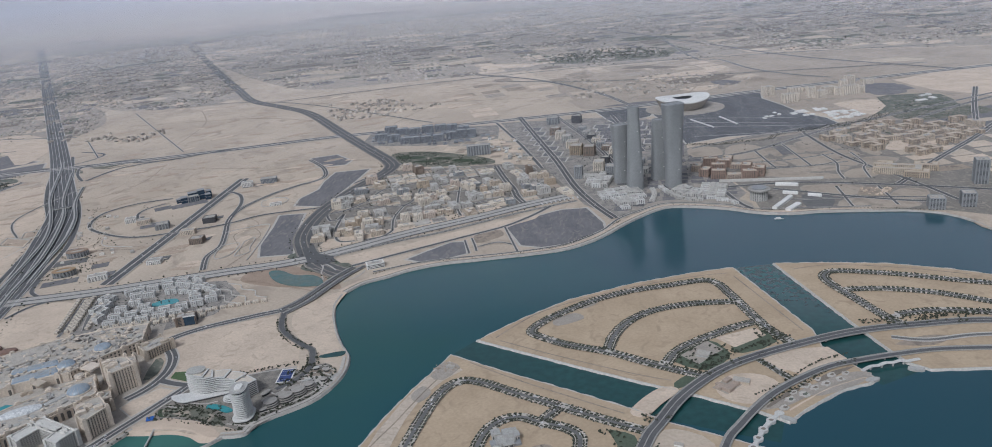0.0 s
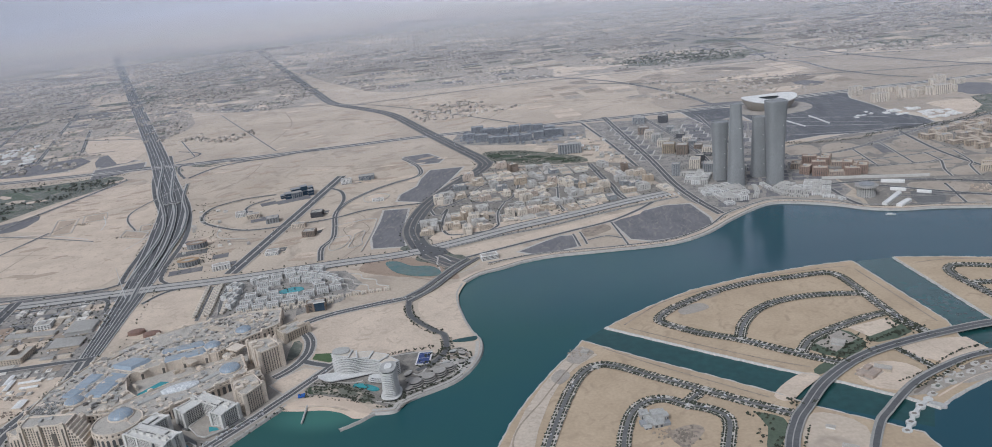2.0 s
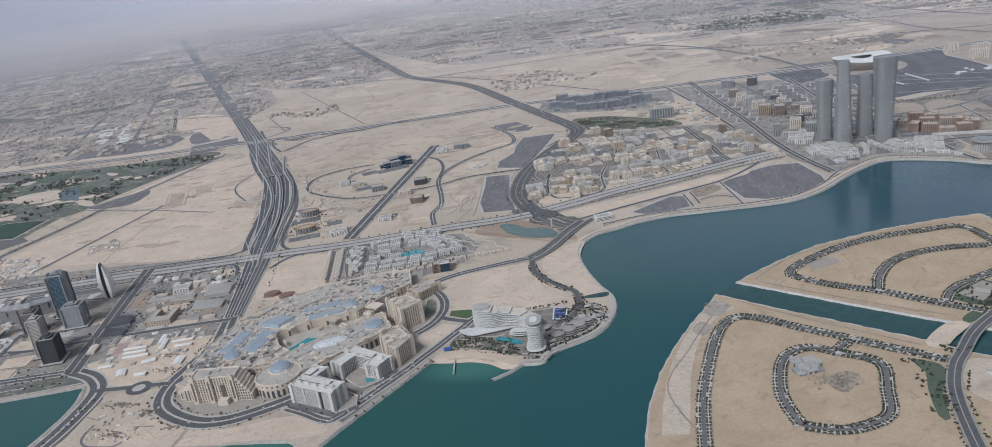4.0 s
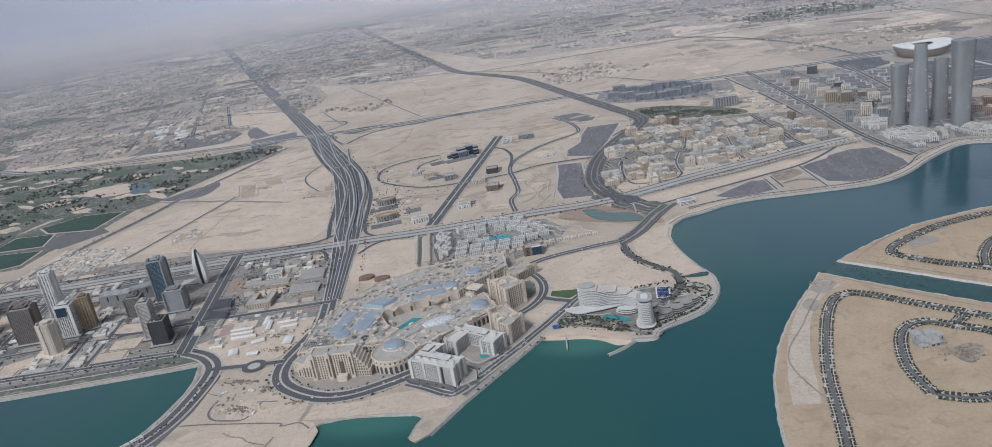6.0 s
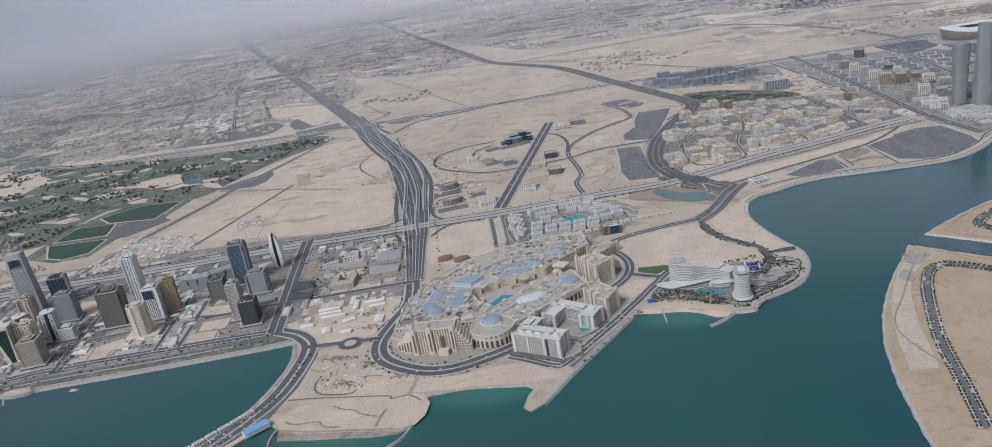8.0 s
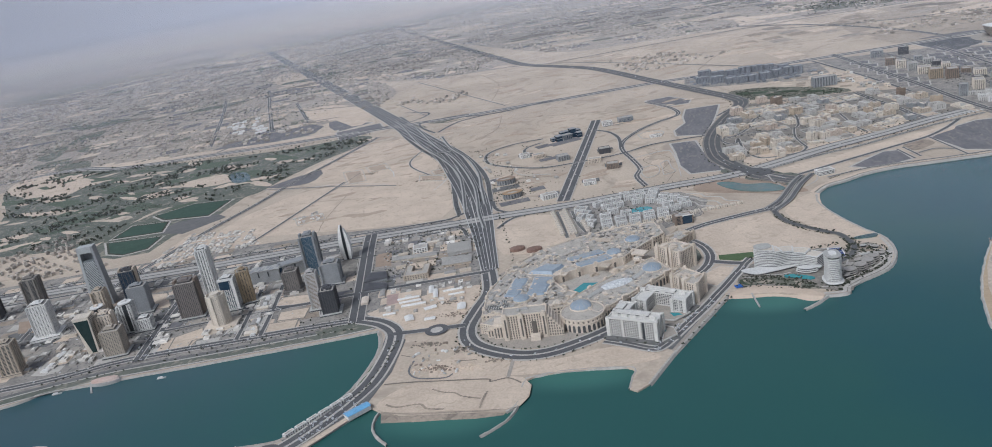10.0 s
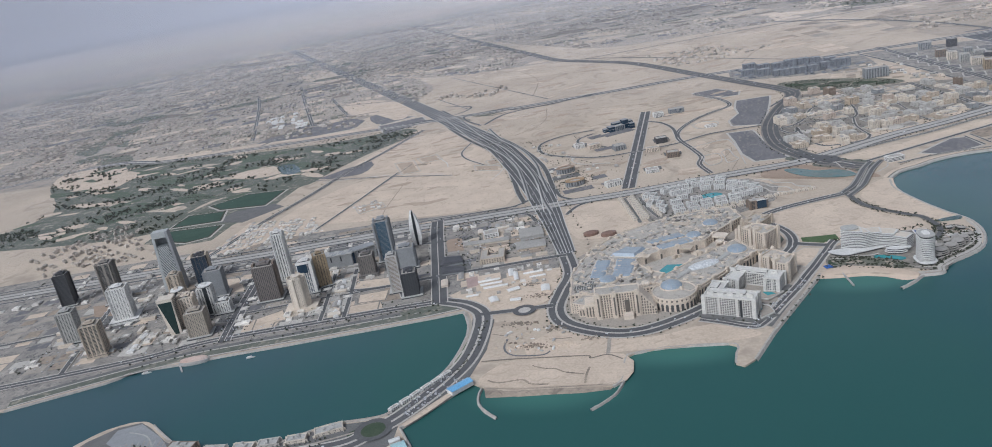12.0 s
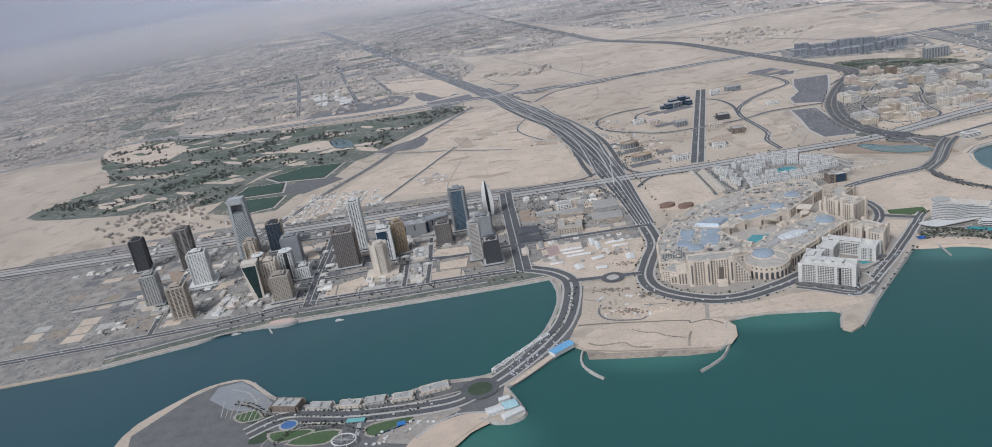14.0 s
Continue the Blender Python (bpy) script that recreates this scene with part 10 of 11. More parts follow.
for x, y, w, h in ((-137, 720, 1, 1.1), (-125, 711, .8, .9), (-115.5, 708, .8, 1), (-105.5, 709, .8, .95), (-94.5, 710, .85, 1), (-83, 714, .75, 1.1), (-74, 716, .7, 1.25), (-65, 717, .7, 1.2), (-146, 759, 1, 1), (-134, 750, 1, .9), (-121, 744, .9, 1), (-109, 748, .9, 1.1), (-97, 751, .9, 1), (-86, 751, .8, .9), (-74, 742, .8, .8)):
    copy_thing(slab, pose(x, y, 0, 0, 0, 4 + (x * 7) % 9) @ Matrix.Diagonal((w, 1.1, h, 1)))
simple("apartment_building", -54, 650, 18, 6, 11, 5, "pale apartment slab with vertical piers", wall=GREYWALL, bay=2.2, pier=.45)

# ---- right-hand quarter ----
for pts in ([(113, 619), (134, 616), (132, 590), (111, 592)], [(140, 612), (157, 619), (168, 599), (161, 581), (136, 580)], [(166, 601), (172, 602), (175, 582), (168, 579)], [(181, 604), (189, 605), (192, 586), (184, 584)], [(190, 609), (204, 618), (215, 608), (218, 587), (194, 584)],
            [(144, 572), (161, 576), (171, 557), (161, 550), (146, 560)], [(171, 572), (183, 579), (196, 577), (202, 559), (196, 549), (178, 547), (173, 559)], [(200, 578), (221, 582), (224, 566), (204, 560)], [(203, 555), (213, 560), (217, 553), (212, 542), (202, 546)], [(160, 548), (180, 551), (196, 546), (207, 541), (201, 534), (180, 535), (166, 538)],
            [(150, 544), (159, 547), (179, 533), (196, 524), (194, 516), (170, 521), (149, 533)], [(221, 558), (234, 560), (244, 550), (226, 534), (218, 544)], [(199, 528), (212, 536), (222, 529), (214, 515), (198, 516)], [(228, 581), (237, 584), (240, 569), (233, 562)], [(257, 594), (270, 594), (256, 571), (245, 577)],
            [(166, 507), (200, 498), (189, 481), (164, 488)], [(218, 487), (232, 482), (224, 466), (206, 472)], [(183, 476), (217, 462), (209, 452), (173, 458)], [(120, 628), (150, 631), (179, 637), (205, 644), (201, 638), (153, 626)], [(198, 623), (211, 625), (219, 590), (214, 588)], [(262, 735), (300, 741), (310, 717), (280, 694)]):
    line = pts if area(pts) > 0 else pts[::-1]
    patch("plot_border", line, PAVING, "thin pale kerb round an empty plot", "path", soft=3, tier=1)
    patch("building_plot", grown(line, -.5), SAND_MID if pts[0][0] < 240 else SAND_PALE, "sandy empty plot behind the shore", "plot", soft=3, tier=2)
patch("building_plot", [(174, 606), (181, 604), (184, 582), (174, 581)], GRAVEL, "dark asphalt plot behind the shore", "plot", tier=2)
patch("building_plot", [(198, 496), (216, 490), (205, 474), (190, 481)], SAND_DARK, "walled site with rubble", "plot", tier=2)
patch("building_plot", [(159, 488), (176, 484), (168, 461), (155, 462)], DECKPAVE, "disturbed grey ground on the shore", "plot", soft=2, tier=2)
rng = random.Random(91)
rubble = Shape()
for _ in range(90):
    x, y = rng.uniform(191, 215), rng.uniform(475, 495)
    if inside(x, y, [(197, 494), (214, 489), (205, 476), (192, 481)]):
        rubble.box(x, y, .1, rng.uniform(.5, 2), rng.uniform(.4, 1.2), rng.uniform(.3, .9), rng.uniform(0, 90))
tagged(rubble.object("site_rubble", SAND_PALE), "low walls and rubble on a walled site", "rubble", kind="stuff")
TERRA = mat("terracotta", (0.305, 0.22, 0.175), (0.24, 0.172, 0.138), 5, .6, .85, .5)
brown = [building("apartment_building", [(-4.6, -3), (4.6, -3), (4.6, 3), (1.5, 3), (1.5, 1.6), (-1.5, 1.6), (-1.5, 3), (-4.6, 3)], f, lab, wall=m, storey=.75, bay=1.15, pier=.5, band=.4, plant=4, roof=BEIGE, group="courtyard blocks") for f, m, lab in ((7, TERRA, "terracotta apartment block on a courtyard"), (5, ROSESTONE, "rose-beige apartment block on a courtyard"))]
seen = set()
for k, (bx, by, ang) in enumerate(((108, 559, 70), (111, 544, 60), (118, 536, -12), (128, 534, -10), (138, 533, -8), (146, 537, 70), (136, 557, -14), (127, 563, -14), (119, 567, -14), (133, 576, 70), (140, 549, 70), (121, 551, -14), (147, 549, 70))):
    which = 0 if k % 3 else 1
    if which in seen:
        copy_thing(brown[which], pose(bx, by, 0, 0, 0, ang) @ Matrix.Diagonal((1, 1, .8 + .15 * (k % 3), 1)))
    else:
        put(brown[which], bx, by, ang)
        seen.add(which)
rnd = building("office_building", oval(10.5, 10.5, 24), 6, "round grey building under a wide roof ring", wall=CONCRETE, storey=1.0, bay=2, pier=.3, band=.3)
s = Shape()
s.prism(oval(13.6, 13.6, 28), 6.4, 7.2, True)
part("roof_ring", s, MALLGREY, rnd)
s = Shape()
s.prism(oval(9, 9, 24), 7.2, 7.9)
part("roof_plant", s, GREYWALL, rnd)
put(rnd, 132, 486, 0)
for x, y, w, d, a, lab in ((149, 521.5, 66, .6, -8, "long white metro viaduct roof"), (143.5, 475, 25, 3, 52, "white shed near the shore"), (147, 465.5, 13, 3.6, 46, "white shed near the shore"), (153, 492, 9, 1.6, -25, "long white shed near the shore"), (165.5, 484, 8, 1.6, -28, "long white shed near the shore"), (156, 509.5, 14, 2.6, -20, "long white shed near the shore")):
    s = Shape()
    s.loft([[(p[0], p[1], 0) for p in rect(w, d)], [(p[0], p[1], 1.5) for p in rect(w, d)], [(p[0], p[1] * .2, 2.0) for p in rect(w, d)]])
    o = s.object("long_shed", CHALK if w > 60 else WHITE)
    put(o, x, y, a)
    tagged(o, lab, "shed")
for x, y, w, d, f in ((222, 449, 8, 7, 9), (240, 450, 7, 7, 11), (266, 488, 7, 7, 21), (285, 430, 9, 8, 10), (255, 440, 10, 6, 6)):
    simple("office_tower", x, y, w, d, f, -15, "grey unfinished office block near the shore", wall=GREYWALL, bay=1.6, band=.4)
far_block = building("apartment_building", rect(10, 6), 12, "pale apartment slab behind the parking ground", wall=IVORY, storey=.72, bay=1.3, pier=.5, band=.45, plant=4, group="far apartment slabs")
put(far_block, 221, 794, 10)
for x, y, ang, kx, kz in ((231, 757, 8, 1.3, .9), (237, 764, 8, .8, .7), (255, 771, 80, 1, 1.1), (262, 765, 10, .9, .8), (272, 776, 12, 1, .9), (280, 772, 80, .8, .8), (290, 770, 10, 1.5, 1), (300, 776, 10, 1, .7), (248, 796, 10, 1.2, .6), (262, 798, 10, 1, .5), (305, 812, 12, .8, 1.1), (297, 806, 80, 1, .8), (322, 812, 12, 1, .6)):
    copy_thing(far_block, pose(x, y, 0, 0, 0, ang) @ Matrix.Diagonal((kx, 1, kz, 1)))
ROSY2 = mat("sandy_rose_render", (0.40, 0.335, 0.275), (0.33, 0.278, 0.23), 5, .6, .85, .5)
court_block = [building("apartment_building", out, f, lab, wall=m, storey=.72, bay=1.25, pier=.5, band=.45, plant=5, roof=BEIGE, group="residential courts") for out, f, m, lab in (([(-7, -4.5), (7, -4.5), (7, 4.5), (3.5, 4.5), (3.5, -.8), (-3.5, -.8), (-3.5, 4.5), (-7, 4.5)], 5, OCHREWALL, "ochre courtyard apartment block"), ([(-6, -4), (0, -4), (0, -2.5), (6, -2.5), (6, 4), (-1, 4), (-1, 1.5), (-6, 1.5)], 6, BEIGE, "beige stepped apartment block"), ([(-8, -2.6), (8, -2.6), (8, 2.6), (-8, 2.6)], 4, ROSY2, "rosy beige apartment row"))]
rng = random.Random(93)
spots = [(220, 614), (228, 623), (240, 634), (230, 594), (239, 597), (238, 580), (250, 640), (262, 646), (272, 645), (270, 619), (271, 604), (281, 608), (256, 630), (244, 611), (252, 617), (247, 592), (258, 602), (281, 630), (292, 640), (271, 588), (281, 594), (292, 606), (261, 561), (272, 565), (226, 606), (296, 622), (306, 632), (304, 605), (290, 580), (300, 590), (314, 616), (326, 640), (264, 632), (318, 600), (330, 622)]
for k, (x, y) in enumerate(spots):
    patch("building_plot", turned(rect(12, 9.5), x, y, 18), rng.choice((SAND_MID, DUSTROAD, ROUGH)), "paved court round apartment blocks", "plot", tier=2)
    if k < 3:
        put(court_block[k], x, y, 18)
    else:
        copy_thing(court_block[rng.choice((0, 0, 1, 2))], pose(x, y, 0, 0, 0, 18 + rng.choice((0, 90, 180, -20))) @ Matrix.Diagonal((rng.uniform(.7, 1), rng.uniform(.75, 1), rng.uniform(.7, 1.1), 1)))
for x, y, ang in ((238, 510, -26), (250, 524, -26), (226, 530, 64)):
    copy_thing(court_block[0], pose(x, y, 0, 0, 0, ang))
aptrow = building("apartment_building", [(-14, -6), (14, -6), (14, 6), (-14, 6), (-14, 3), (10, 3), (10, -3), (-14, -3)], 6, "beige courtyard apartment row", wall=BEIGE, storey=.72, bay=1.2, pier=.5, band=.5, plant=5)
put(aptrow, 230, 520, -26)
# low white waterfront blocks round the towers
def waterfront(x, y, w, d, f, a):
    simple("waterfront_block", x, y, w, d, f, a, "pale low-rise waterfront block", wall=rng.choice((BALCONY, CHALK, CHALK)), storey=.75, bay=1.3, pier=.45, band=.4, plant=2, roof=CHALK, group="waterfront blocks")


for cx, cy, ang, tall, lim in ((51, 505, 12, (2, 3, 3, 4), ((36, 518), (50, 527), (65, 519), (59.5, 494), (46, 481), (41, 500))), (38, 548, -15, (3, 4, 4), ((28, 541), (35, 533), (45, 535), (47, 550), (41, 564), (29, 561))),
                               (90, 510, -38, (2, 2, 3), ((81.5, 514), (90, 501), (98.5, 498), (98.5, 510), (93, 522), (86, 523))), (108, 506, -16, (2, 2, 3), ((100, 497), (104, 492), (116, 491), (117.5, 511), (112, 523), (101, 521)))):
    for i in range(-5, 6):
        for j in range(-6, 7):
            x, y = turned([(i * 5.6, j * 4.5 + (j % 2) * .9)], cx, cy, ang)[0]
            if inside(x, y, lim):
                waterfront(x, y, rng.uniform(4.4, 5.3), rng.uniform(3.6, 4.4), rng.choice(tall), ang)
for line in ([(70.5, 523), (71, 513), (70, 505), (66.8, 494.5)], [(76, 527), (78.5, 516), (81.5, 506.5), (86.5, 496.5), (93, 492), (100, 489.5)], [(104, 488.5), (113, 486), (117, 478)]):
    q = smooth_line(line, 6)
    run = 0
    for p0, p1 in zip(q, q[1:]):
        run += math.dist(p0, p1)
        if run > 3.3:
            waterfront(p1[0], p1[1], 2.8, 2.6, 2, math.degrees(math.atan2(p1[1] - p0[1], p1[0] - p0[0])))
            run = 0
# new town: car parks in rows, mid-rise blocks along the two streets
for i in range(7):
    t = i / 6
    patch("plot_border", turned(rect(16.4, 14.4), -9 + 19 * t, 726 - 112 * t, -12), KERB, "pale kerb round a car park", "path", tier=2)
    patch("car_park", turned(rect(14, 12), -9 + 19 * t, 726 - 112 * t, -12), GRAVEL, "dark asphalt car park with pale kerbs", "car park", tier=3)
    if i < 5:
        patch("plot_border", turned(rect(14.4, 14.4), 53 + 8 * t, 716 - 80 * t, -12), KERB, "pale kerb round a car park", "path", tier=2)
        patch("car_park", turned(rect(12, 12), 53 + 8 * t, 716 - 80 * t, -12), GRAVEL, "dark asphalt car park with pale kerbs", "car park", tier=3)
        patch("plot_border", turned(rect(12.4, 14.4), 84 + 6 * t, 716 - 100 * t, -12), KERB, "pale kerb round a car park", "path", tier=2)
        patch("car_park", turned(rect(10, 12), 84 + 6 * t, 716 - 100 * t, -12), GRAVEL, "dark asphalt car park with pale kerbs", "car park", tier=3)
OCHRE = mat("ochre_stone", (0.36, 0.29, 0.21), (0.3, 0.24, 0.18), 4, .5, .85, .5)
for x, y, w, d, f, m in ((10, 743, 10, 7, 9, GREYWALL), (32, 740, 8, 6, 10, DARKWALL), (11, 700, 8, 7, 9, BROWN), (15, 684, 7, 8, 9, IVORY), (20, 668, 7, 8, 9, CONCRETE), (24, 650, 9, 8, 8, IVORY), (26, 628, 9, 9, 11, OCHRE), (36, 622, 8, 9, 11, BROWN), (24, 560, 5, 4, 13, GREYWALL), (40, 578, 7, 9, 10, IVORY), (48, 566, 7, 8, 9, GREYWALL), (46, 596, 6, 6, 7, DARKWALL),
                         (35, 706, 6, 6, 5, GREYWALL), (38, 690, 6, 6, 5, CONCRETE), (41, 676, 6, 6, 5, DARKWALL), (44, 662, 6, 6, 5, IVORY), (47, 648, 6, 6, 5, GREYWALL), (50, 634, 6, 6, 5, BROWN), (56, 622, 8, 7, 6, IVORY), (62, 604, 8, 7, 6, CONCRETE), (70, 586, 8, 6, 6, GREYWALL), (94, 580, 8, 6, 6, IVORY), (100, 600, 7, 6, 5, GREYWALL), (70, 560, 7, 6, 6, CONCRETE)):
    simple("office_building", x, y, w, d, f, -12, "mid-rise office block of the new town", wall=m, storey=.68, bay=1.4)
rng = random.Random(52)
for _ in range(60):
    x, y = rng.uniform(-70, -10), rng.uniform(612, 715)
    if inside(x, y, [(-58, 712), (-28, 700), (-6, 612), (-30, 612), (-46, 660)]):
        simple("site_cabin", x, y, rng.uniform(2, 5), rng.uniform(1.5, 3), 1, -12 + rng.choice((0, 90)), "low pale building on a dusty plot", wall=rng.choice((WHITE, CREAM, CONCRETE)), storey=1.2, plant=1, category="building")

# ---- causeway and leisure island ----
patch("ground_plot", [(-331, 160), (-345, 164), (-359, 162), (-370, 156), (-378, 150), (-388, 148), (-412, 149), (-427, 156), (-440, 166), (-447, 170), (-456, 167), (-464, 158), (-474, 132), (-458, 102), (-400, 88), (-358, 104), (-349, 120), (-344, 133), (-336, 141), (-330, 150)], DECKPAVE, "dark grey paved leisure island")
patch("ground_plot", [(-455, 165), (-446, 169), (-431, 159), (-421, 150), (-424, 146), (-440, 148), (-454, 156)], GREYWALL, "grey gravel tip of the island", tier=1)
patch("ground_plot", [(-322, 196), (-333, 177), (-338, 168), (-330, 162), (-318, 180), (-311, 190), (-308, 214), (-310, 242), (-322, 252), (-318, 225)], DECKPAVE, "dark asphalt causeway", "pavement", tier=1)
for pts, w, m, lab in (([(-326, 252), (-320.5, 238), (-319, 224), (-320, 208), (-323, 195), (-333, 177), (-338, 168.5), (-346, 165.5), (-359, 163), (-369, 157), (-378, 151.5), (-388, 149.5), (-412, 150.5), (-427, 157)], 1.6, PAVING, "pale promenade along the lagoon quay"),
                       ([(-309, 190), (-315, 181), (-323, 168), (-329, 160)], 2.2, SAND_PALE, "sandy slope beside the causeway"),
                       ([(-424, 146), (-412, 145.5), (-388, 144.5), (-372, 147), (-356, 153), (-345, 158)], 1.0, PAVING, "pale paved walk between the pavilions"),
                       ([(-440, 154), (-430, 150), (-424, 144), (-415, 139.5), (-405, 138), (-392, 138)], .7, PAVING, "curved pale footpath"), ([(-409, 133), (-402, 136), (-393, 137)], .6, PAVING, "curved pale footpath"), ([(-411, 133), (-414, 126), (-412, 118)], .6, PAVING, "curved pale footpath"),
                       ([(-384, 146), (-381, 138), (-379, 130)], 1.6, CONCRETE, "pale paved axis of the plaza"), ([(-376, 130), (-376, 137), (-363, 141), (-356, 142)], .6, PAVING, "curved pale footpath"), ([(-392, 134), (-400, 130), (-405, 125)], .6, PAVING, "curved pale footpath"),
                       ([(-356, 128), (-352, 136), (-344, 142), (-334, 143)], 1.0, CONCRETE, "pale walk along the beach"), ([(-448, 163), (-438, 160), (-430, 152)], .7, CONCRETE, "pale track on the gravel tip"), ([(-372, 130), (-366, 134), (-360, 139)], 1.0, BLUEGLASS, "dark blue play strip in the plaza")):
    s = Shape()
    q = smooth_line(pts, 6)
    COUNT[1] += 1
    s.ribbon(shifted(q, w / 2), shifted(q, -w / 2), .22 + .003 * (COUNT[1] % 9))
    tagged(s.object("footpath", m), lab, "path", kind="structure")
for pts in ([(-318, 242), (-316.5, 226), (-317.5, 212), (-319.5, 212), (-319, 226), (-319.5, 238)], [(-407, 130), (-405, 134), (-394, 135), (-392, 133), (-403, 126)], [(-398, 126), (-395, 131), (-388, 132), (-389, 126)], [(-375, 131), (-375, 136), (-364, 140), (-369, 133)], [(-432, 146), (-424, 146), (-420, 141), (-428, 139)], [(-421, 143), (-414, 145), (-411, 141), (-418, 139)], [(-420, 132), (-414, 134), (-413, 128), (-420, 126)], [(-350, 156), (-345, 160), (-342, 157), (-346, 153)]):
    patch("lawn", pts, GRASS, "small green lawn with paths", "lawn", soft=3, tier=2)
patch("plaza", [(-370, 126), (-370, 136), (-361, 144), (-350, 149), (-344, 145), (-350, 139), (-357, 125)], PAVING, "pale paved plaza behind the beach", "pavement", tier=2)
for pts in ([(-435, 144), (-428, 147), (-423, 143), (-430, 140)], [(-377, 135), (-369, 139), (-361, 141), (-364, 137), (-373, 130)], [(-404, 126), (-397, 132), (-387, 133), (-390, 126)], [(-414, 132), (-403, 134), (-398, 133), (-408, 127)]):
    patch("lawn_border", grown(pts if area(pts) > 0 else pts[::-1], .7), PAVING, "pale path round a lawn", "path", soft=3, tier=2)
    patch("lawn", pts, LAWN, "green lawn with pale paths", "lawn", soft=3, tier=3)
patch("planted_strip", [(-324, 192), (-320, 204), (-318.5, 222), (-317, 231), (-314.6, 229), (-313.6, 214), (-315, 201.5)], LAWN, "green planted strip along the causeway", "lawn", soft=3, z=.24)
walk_line = smooth_line([(-316, 226), (-318, 217), (-317.6, 212), (-315.4, 208), (-316.6, 203), (-319.6, 202), (-320.4, 207.5), (-318.2, 215)], 6)
s = Shape()
s.ribbon(shifted(walk_line, .3), shifted(walk_line, -.3), .27)
tagged(s.object("footpath", KERB), "pale winding path in the causeway lawn", "path", kind="structure")
for i in range(9):
    s = Shape()
    q = [(-446 + i * 2.4, 155.5 + i * .3 - abs(i - 4) * .3), (-441 + i * 2.2, 143 - i * .4)]
    s.ribbon(shifted(q, .18), shifted(q, -.18), .26)
    tagged(s.object("footpath", CONCRETE if i % 3 == 0 else PAVING), "thin pale kerb line on the gravel tip", "path", kind="structure")
bushes(along([(-424, 146), (-412, 145), (-388, 144), (-372, 147), (-356, 153)], (1.6, -1.8), 1.5, .3, 30) + along([(-440, 153), (-428, 149), (-414, 139), (-392, 138), (-376, 140), (-360, 145)], (.8, -.9), 1.3, .3, 30) + along([(-410, 124), (-404, 135), (-390, 136), (-376, 132)], (.6, -.8), 1.2, .3, 30), "garden_trees", "small dark trees along the island paths", .45, .95)
rng = random.Random(77)
for _ in range(46):
    x, y = rng.uniform(-374, -340), rng.uniform(122, 143)
    if inside(x, y, [(-376, 122), (-376, 130), (-362, 138), (-344, 144), (-340, 143), (-352, 134), (-357, 122)]):
        s = Shape()
        s.prism(oval(rng.uniform(.8, 1.6), rng.uniform(.8, 1.5), 8), .2, rng.uniform(.4, .8))
        o = s.object("beach_kiosk", rng.choice((WHITE, CONCRETE, BEIGE, WHITE)))
        put(o, x, y, rng.uniform(0, 90))
        tagged(o, "small pale round kiosk behind the beach", "kiosk", "beach kiosks")
for x, y, w, d, h, a, m in ((-415, 148.8, 11, 6, 3.2, -3, BROWN), (-401, 148.5, 8.6, 4, 1.8, 0, KERB), (-389, 149.5, 8, 4, 1.8, 3, IVORY), (-379.5, 151.5, 7.4, 4, 1.8, 10, KERB), (-369, 153.5, 7.4, 4, 1.9, 12, IVORY), (-358, 158.8, 10.5, 4.6, 1.9, 24, IVORY)):
    simple("beach_pavilion", x, y, w, d, max(2, round(h / .8)), a, "pale two-storey waterfront restaurant", wall=m, roof=CONCRETE, storey=.62, bay=2.2, pier=.55, band=.55, plant=6, group="beach pavilions", category="restaurant")
for i in range(6):
    t = i / 5
    simple("beach_pavilion", -336 + 15 * t, 171.5 + 23 * t, 4.2, 1.6, 2, 57, "small white kiosk on the causeway", wall=WHITE, storey=.6, bay=1.2, plant=1, group="causeway kiosks", category="kiosk")
blue = empty("exhibition_hall")
s = Shape()
s.prism(rect(10, 4), 0, 1.8)
part("body", s, WHITE, blue)
s = Shape()
s.loft([[(p[0], p[1], 1.8) for p in rect(10.3, 4.3)], [(p[0], p[1] * .1, 2.5) for p in rect(10.3, 4.3)]])
part("roof", s, mat("light_blue_roof", (0.16, 0.36, 0.58), (0.2, 0.42, 0.64), 3, .5, .5, .5), blue, "light blue ridged roof")
put(blue, -312.5, 184, 48)
tagged(blue, "long hall with a light blue roof on the causeway", "hall")
for x, y, w, d, a, c in ((-331, 143, 6, 4, 30, (0.62, 0.61, 0.58)), (-326, 146, 5, 5, 30, (0.4, 0.58, 0.6)), (-324, 141, 8, 3, 40, (0.62, 0.6, 0.57)), (-329, 150, 4, 2, 30, (0.6, 0.6, 0.58))):
    s = Shape()
    s.prism(rect(w, d), 0, 1.3)
    o = empty("marina_shed")
    part("body", s, WHITE, o)
    s = Shape()
    s.loft([[(p[0], p[1], 1.3) for p in rect(w + .3, d + .3)], [(p[0] * .9, p[1] * .2, 1.9) for p in rect(w + .3, d + .3)]])
    part("roof", s, mat("shed_roof", c, tuple(k * .85 for k in c), 3, .4, .6, .5), o)
    put(o, x, y, a)
    tagged(o, "pale shed on the round marina quay", "shed", "marina sheds")
s = Shape()
o = oval(7.5, 6.5, 24)
s.prism(o, 0, .5)
fount = empty("fountain")
part("basin", s, CONCRETE, fount)
s = Shape()
s.prism(oval(6, 5, 24), .3, .56)
part("water", s, mat("blue_mosaic", (0.05, 0.12, 0.3), (0.08, 0.18, 0.38), 1.5, .3, .3, .5), fount)
put(fount, -409, 137)
tagged(fount, "round blue mosaic fountain basin in the plaza", "fountain")
wheel = empty("round_canopy")
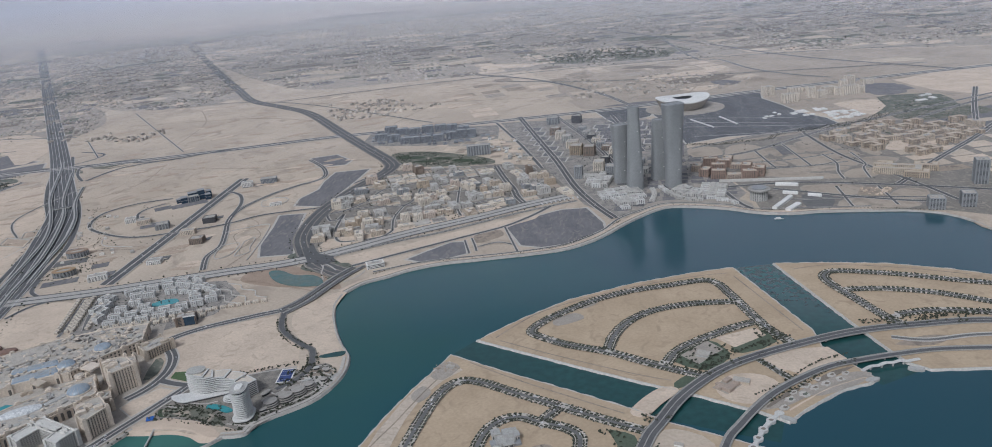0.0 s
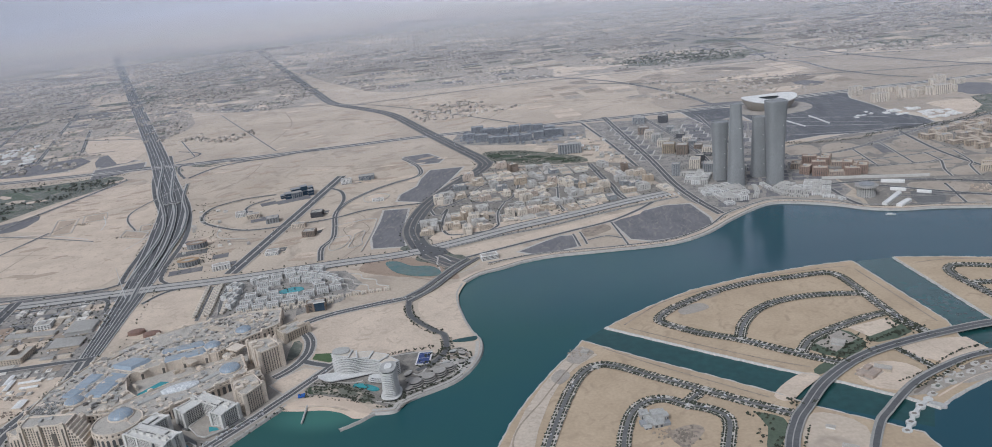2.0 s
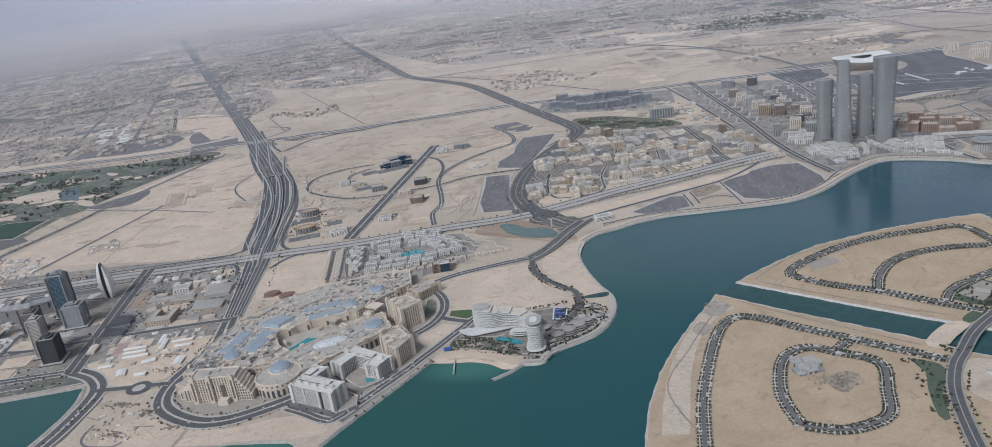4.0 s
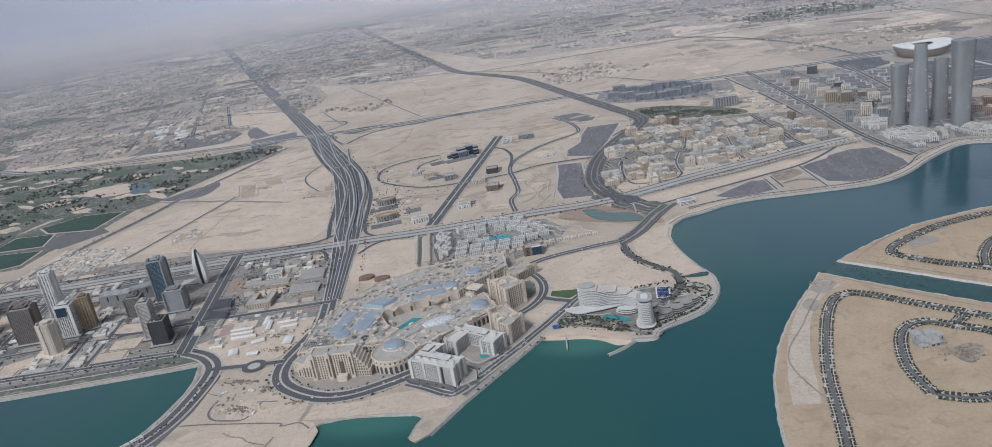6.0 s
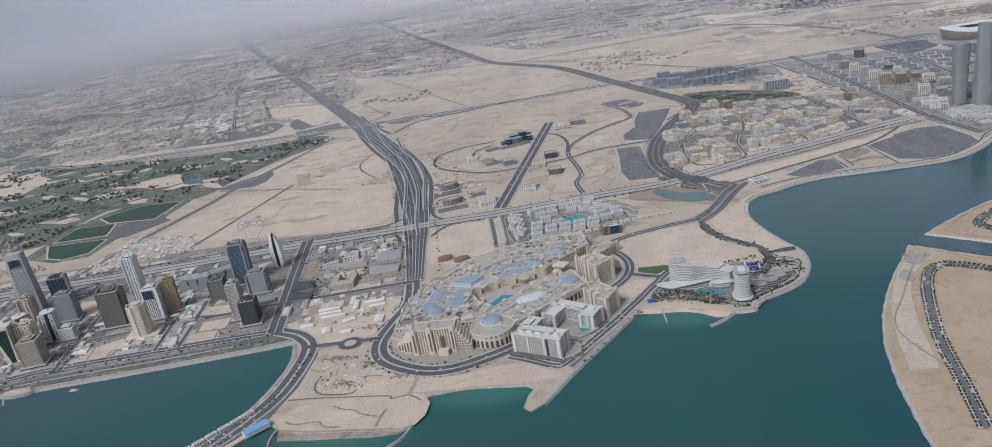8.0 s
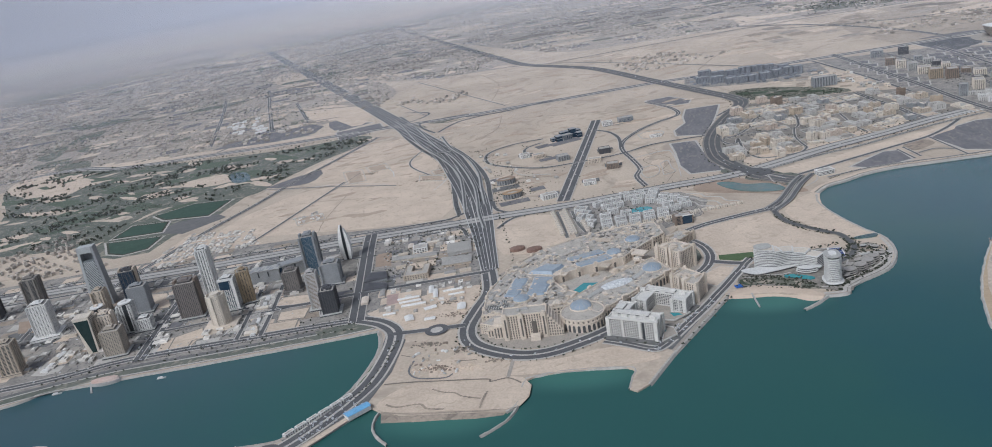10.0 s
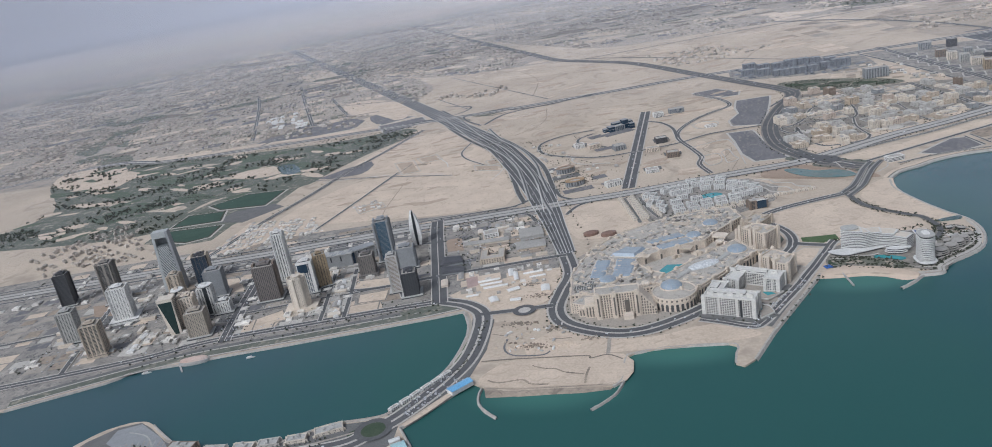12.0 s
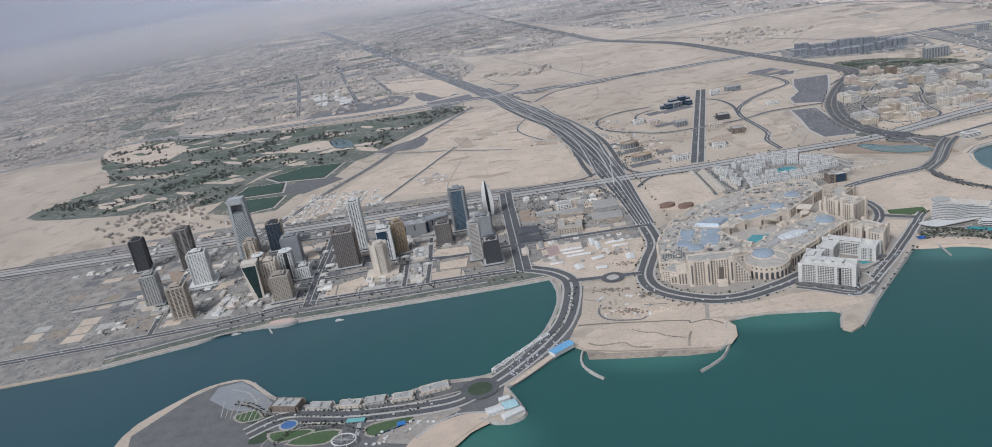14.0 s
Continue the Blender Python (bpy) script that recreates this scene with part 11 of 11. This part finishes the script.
for i in range(16):
    s = Shape()
    s.box(2.4 * math.cos(i * math.tau / 16), 1.9 * math.sin(i * math.tau / 16), 1.6, 4.0, .12, .12, math.degrees(math.atan2(1.9 * math.sin(i * math.tau / 16), 2.4 * math.cos(i * math.tau / 16))))
    part("spoke", s, CONCRETE, wheel)
s = Shape()
a, b = oval(9.4, 7.4, 28), oval(8.6, 6.7, 28)
s.loft([[(p[0], p[1], 1.5) for p in a], [(p[0], p[1], 1.8) for p in a], [(p[0], p[1], 1.8) for p in b], [(p[0], p[1], 1.5) for p in b]], False)
part("rim", s, WHITE, wheel)
for i in range(6):
    s = Shape()
    s.box(4.5 * math.cos(i * math.tau / 6), 3.5 * math.sin(i * math.tau / 6), 0, .2, .2, 1.6)
    part("post", s, WHITE, wheel)
put(wheel, -382, 126)
tagged(wheel, "white spoked round shade canopy in the plaza", "canopy")
for x, y, w, d, a, c in ((-382.5, 138.5, 7, 2.4, 5, (0.2, 0.45, 0.45)), (-364, 136, 3, 2.4, 20, (0.05, 0.2, 0.5))):
    s = Shape()
    s.box(0, 0, .9, w, d, .2)
    for u, v in rect(w * .9, d * .9):
        s.box(u, v, 0, .15, .15, .9)
    o = s.object("shade_roof", mat("turquoise_fabric", c, tuple(k * .8 for k in c), 2, .3, .8, .5))
    put(o, x, y, a)
    tagged(o, "flat turquoise shade roof in the plaza", "canopy")

# ---- cars on the roads and car parks ----
cars = Shape()
rng = random.Random(31)


def car(x, y, a):
    cars.prism(turned(rect(.95, .4), x, y, a), .36, .56)
    cars.prism(turned(rect(.5, .36), x, y, a), .56, .72)


for line, w in ROADS:
    if w < 2.4:
        continue
    for i in range(len(line) - 1):
        p, q = line[i], line[i + 1]
        d = math.dist(p, q)
        ang = math.degrees(math.atan2(q[1] - p[1], q[0] - p[0]))
        for _ in range(int(d / 14 + rng.random())):
            t, e = rng.random(), rng.uniform(-.55, .55) * w
            car(p[0] + (q[0] - p[0]) * t - math.sin(radians(ang)) * e, p[1] + (q[1] - p[1]) * t + math.cos(radians(ang)) * e, ang)
for poly, n in (([(-333, 172), (-320, 194), (-312, 190), (-330, 163)], 70), ([(-556, 300), (-390, 330), (-376, 262), (-470, 236), (-560, 212)], 260), ([(-362, 384), (-300, 384), (-292, 330), (-345, 304)], 160), ([(-204, 218), (-172, 262), (-168, 266), (-196, 216)], 60), ([(-275, 252), (-262, 250), (-262, 262), (-274, 262)], 0)):
    for x, y in scatter(poly, n, 40 + n, -.3):
        car(x, y, rng.choice((14, 104)))
tagged(cars.object("cars", mat("car_paint", (0.6, 0.6, 0.6), (0.4, 0.4, 0.42), 3, .6, .3, .8, vary=.6)), "small white and grey cars on roads and car parks", "cars", kind="stuff")
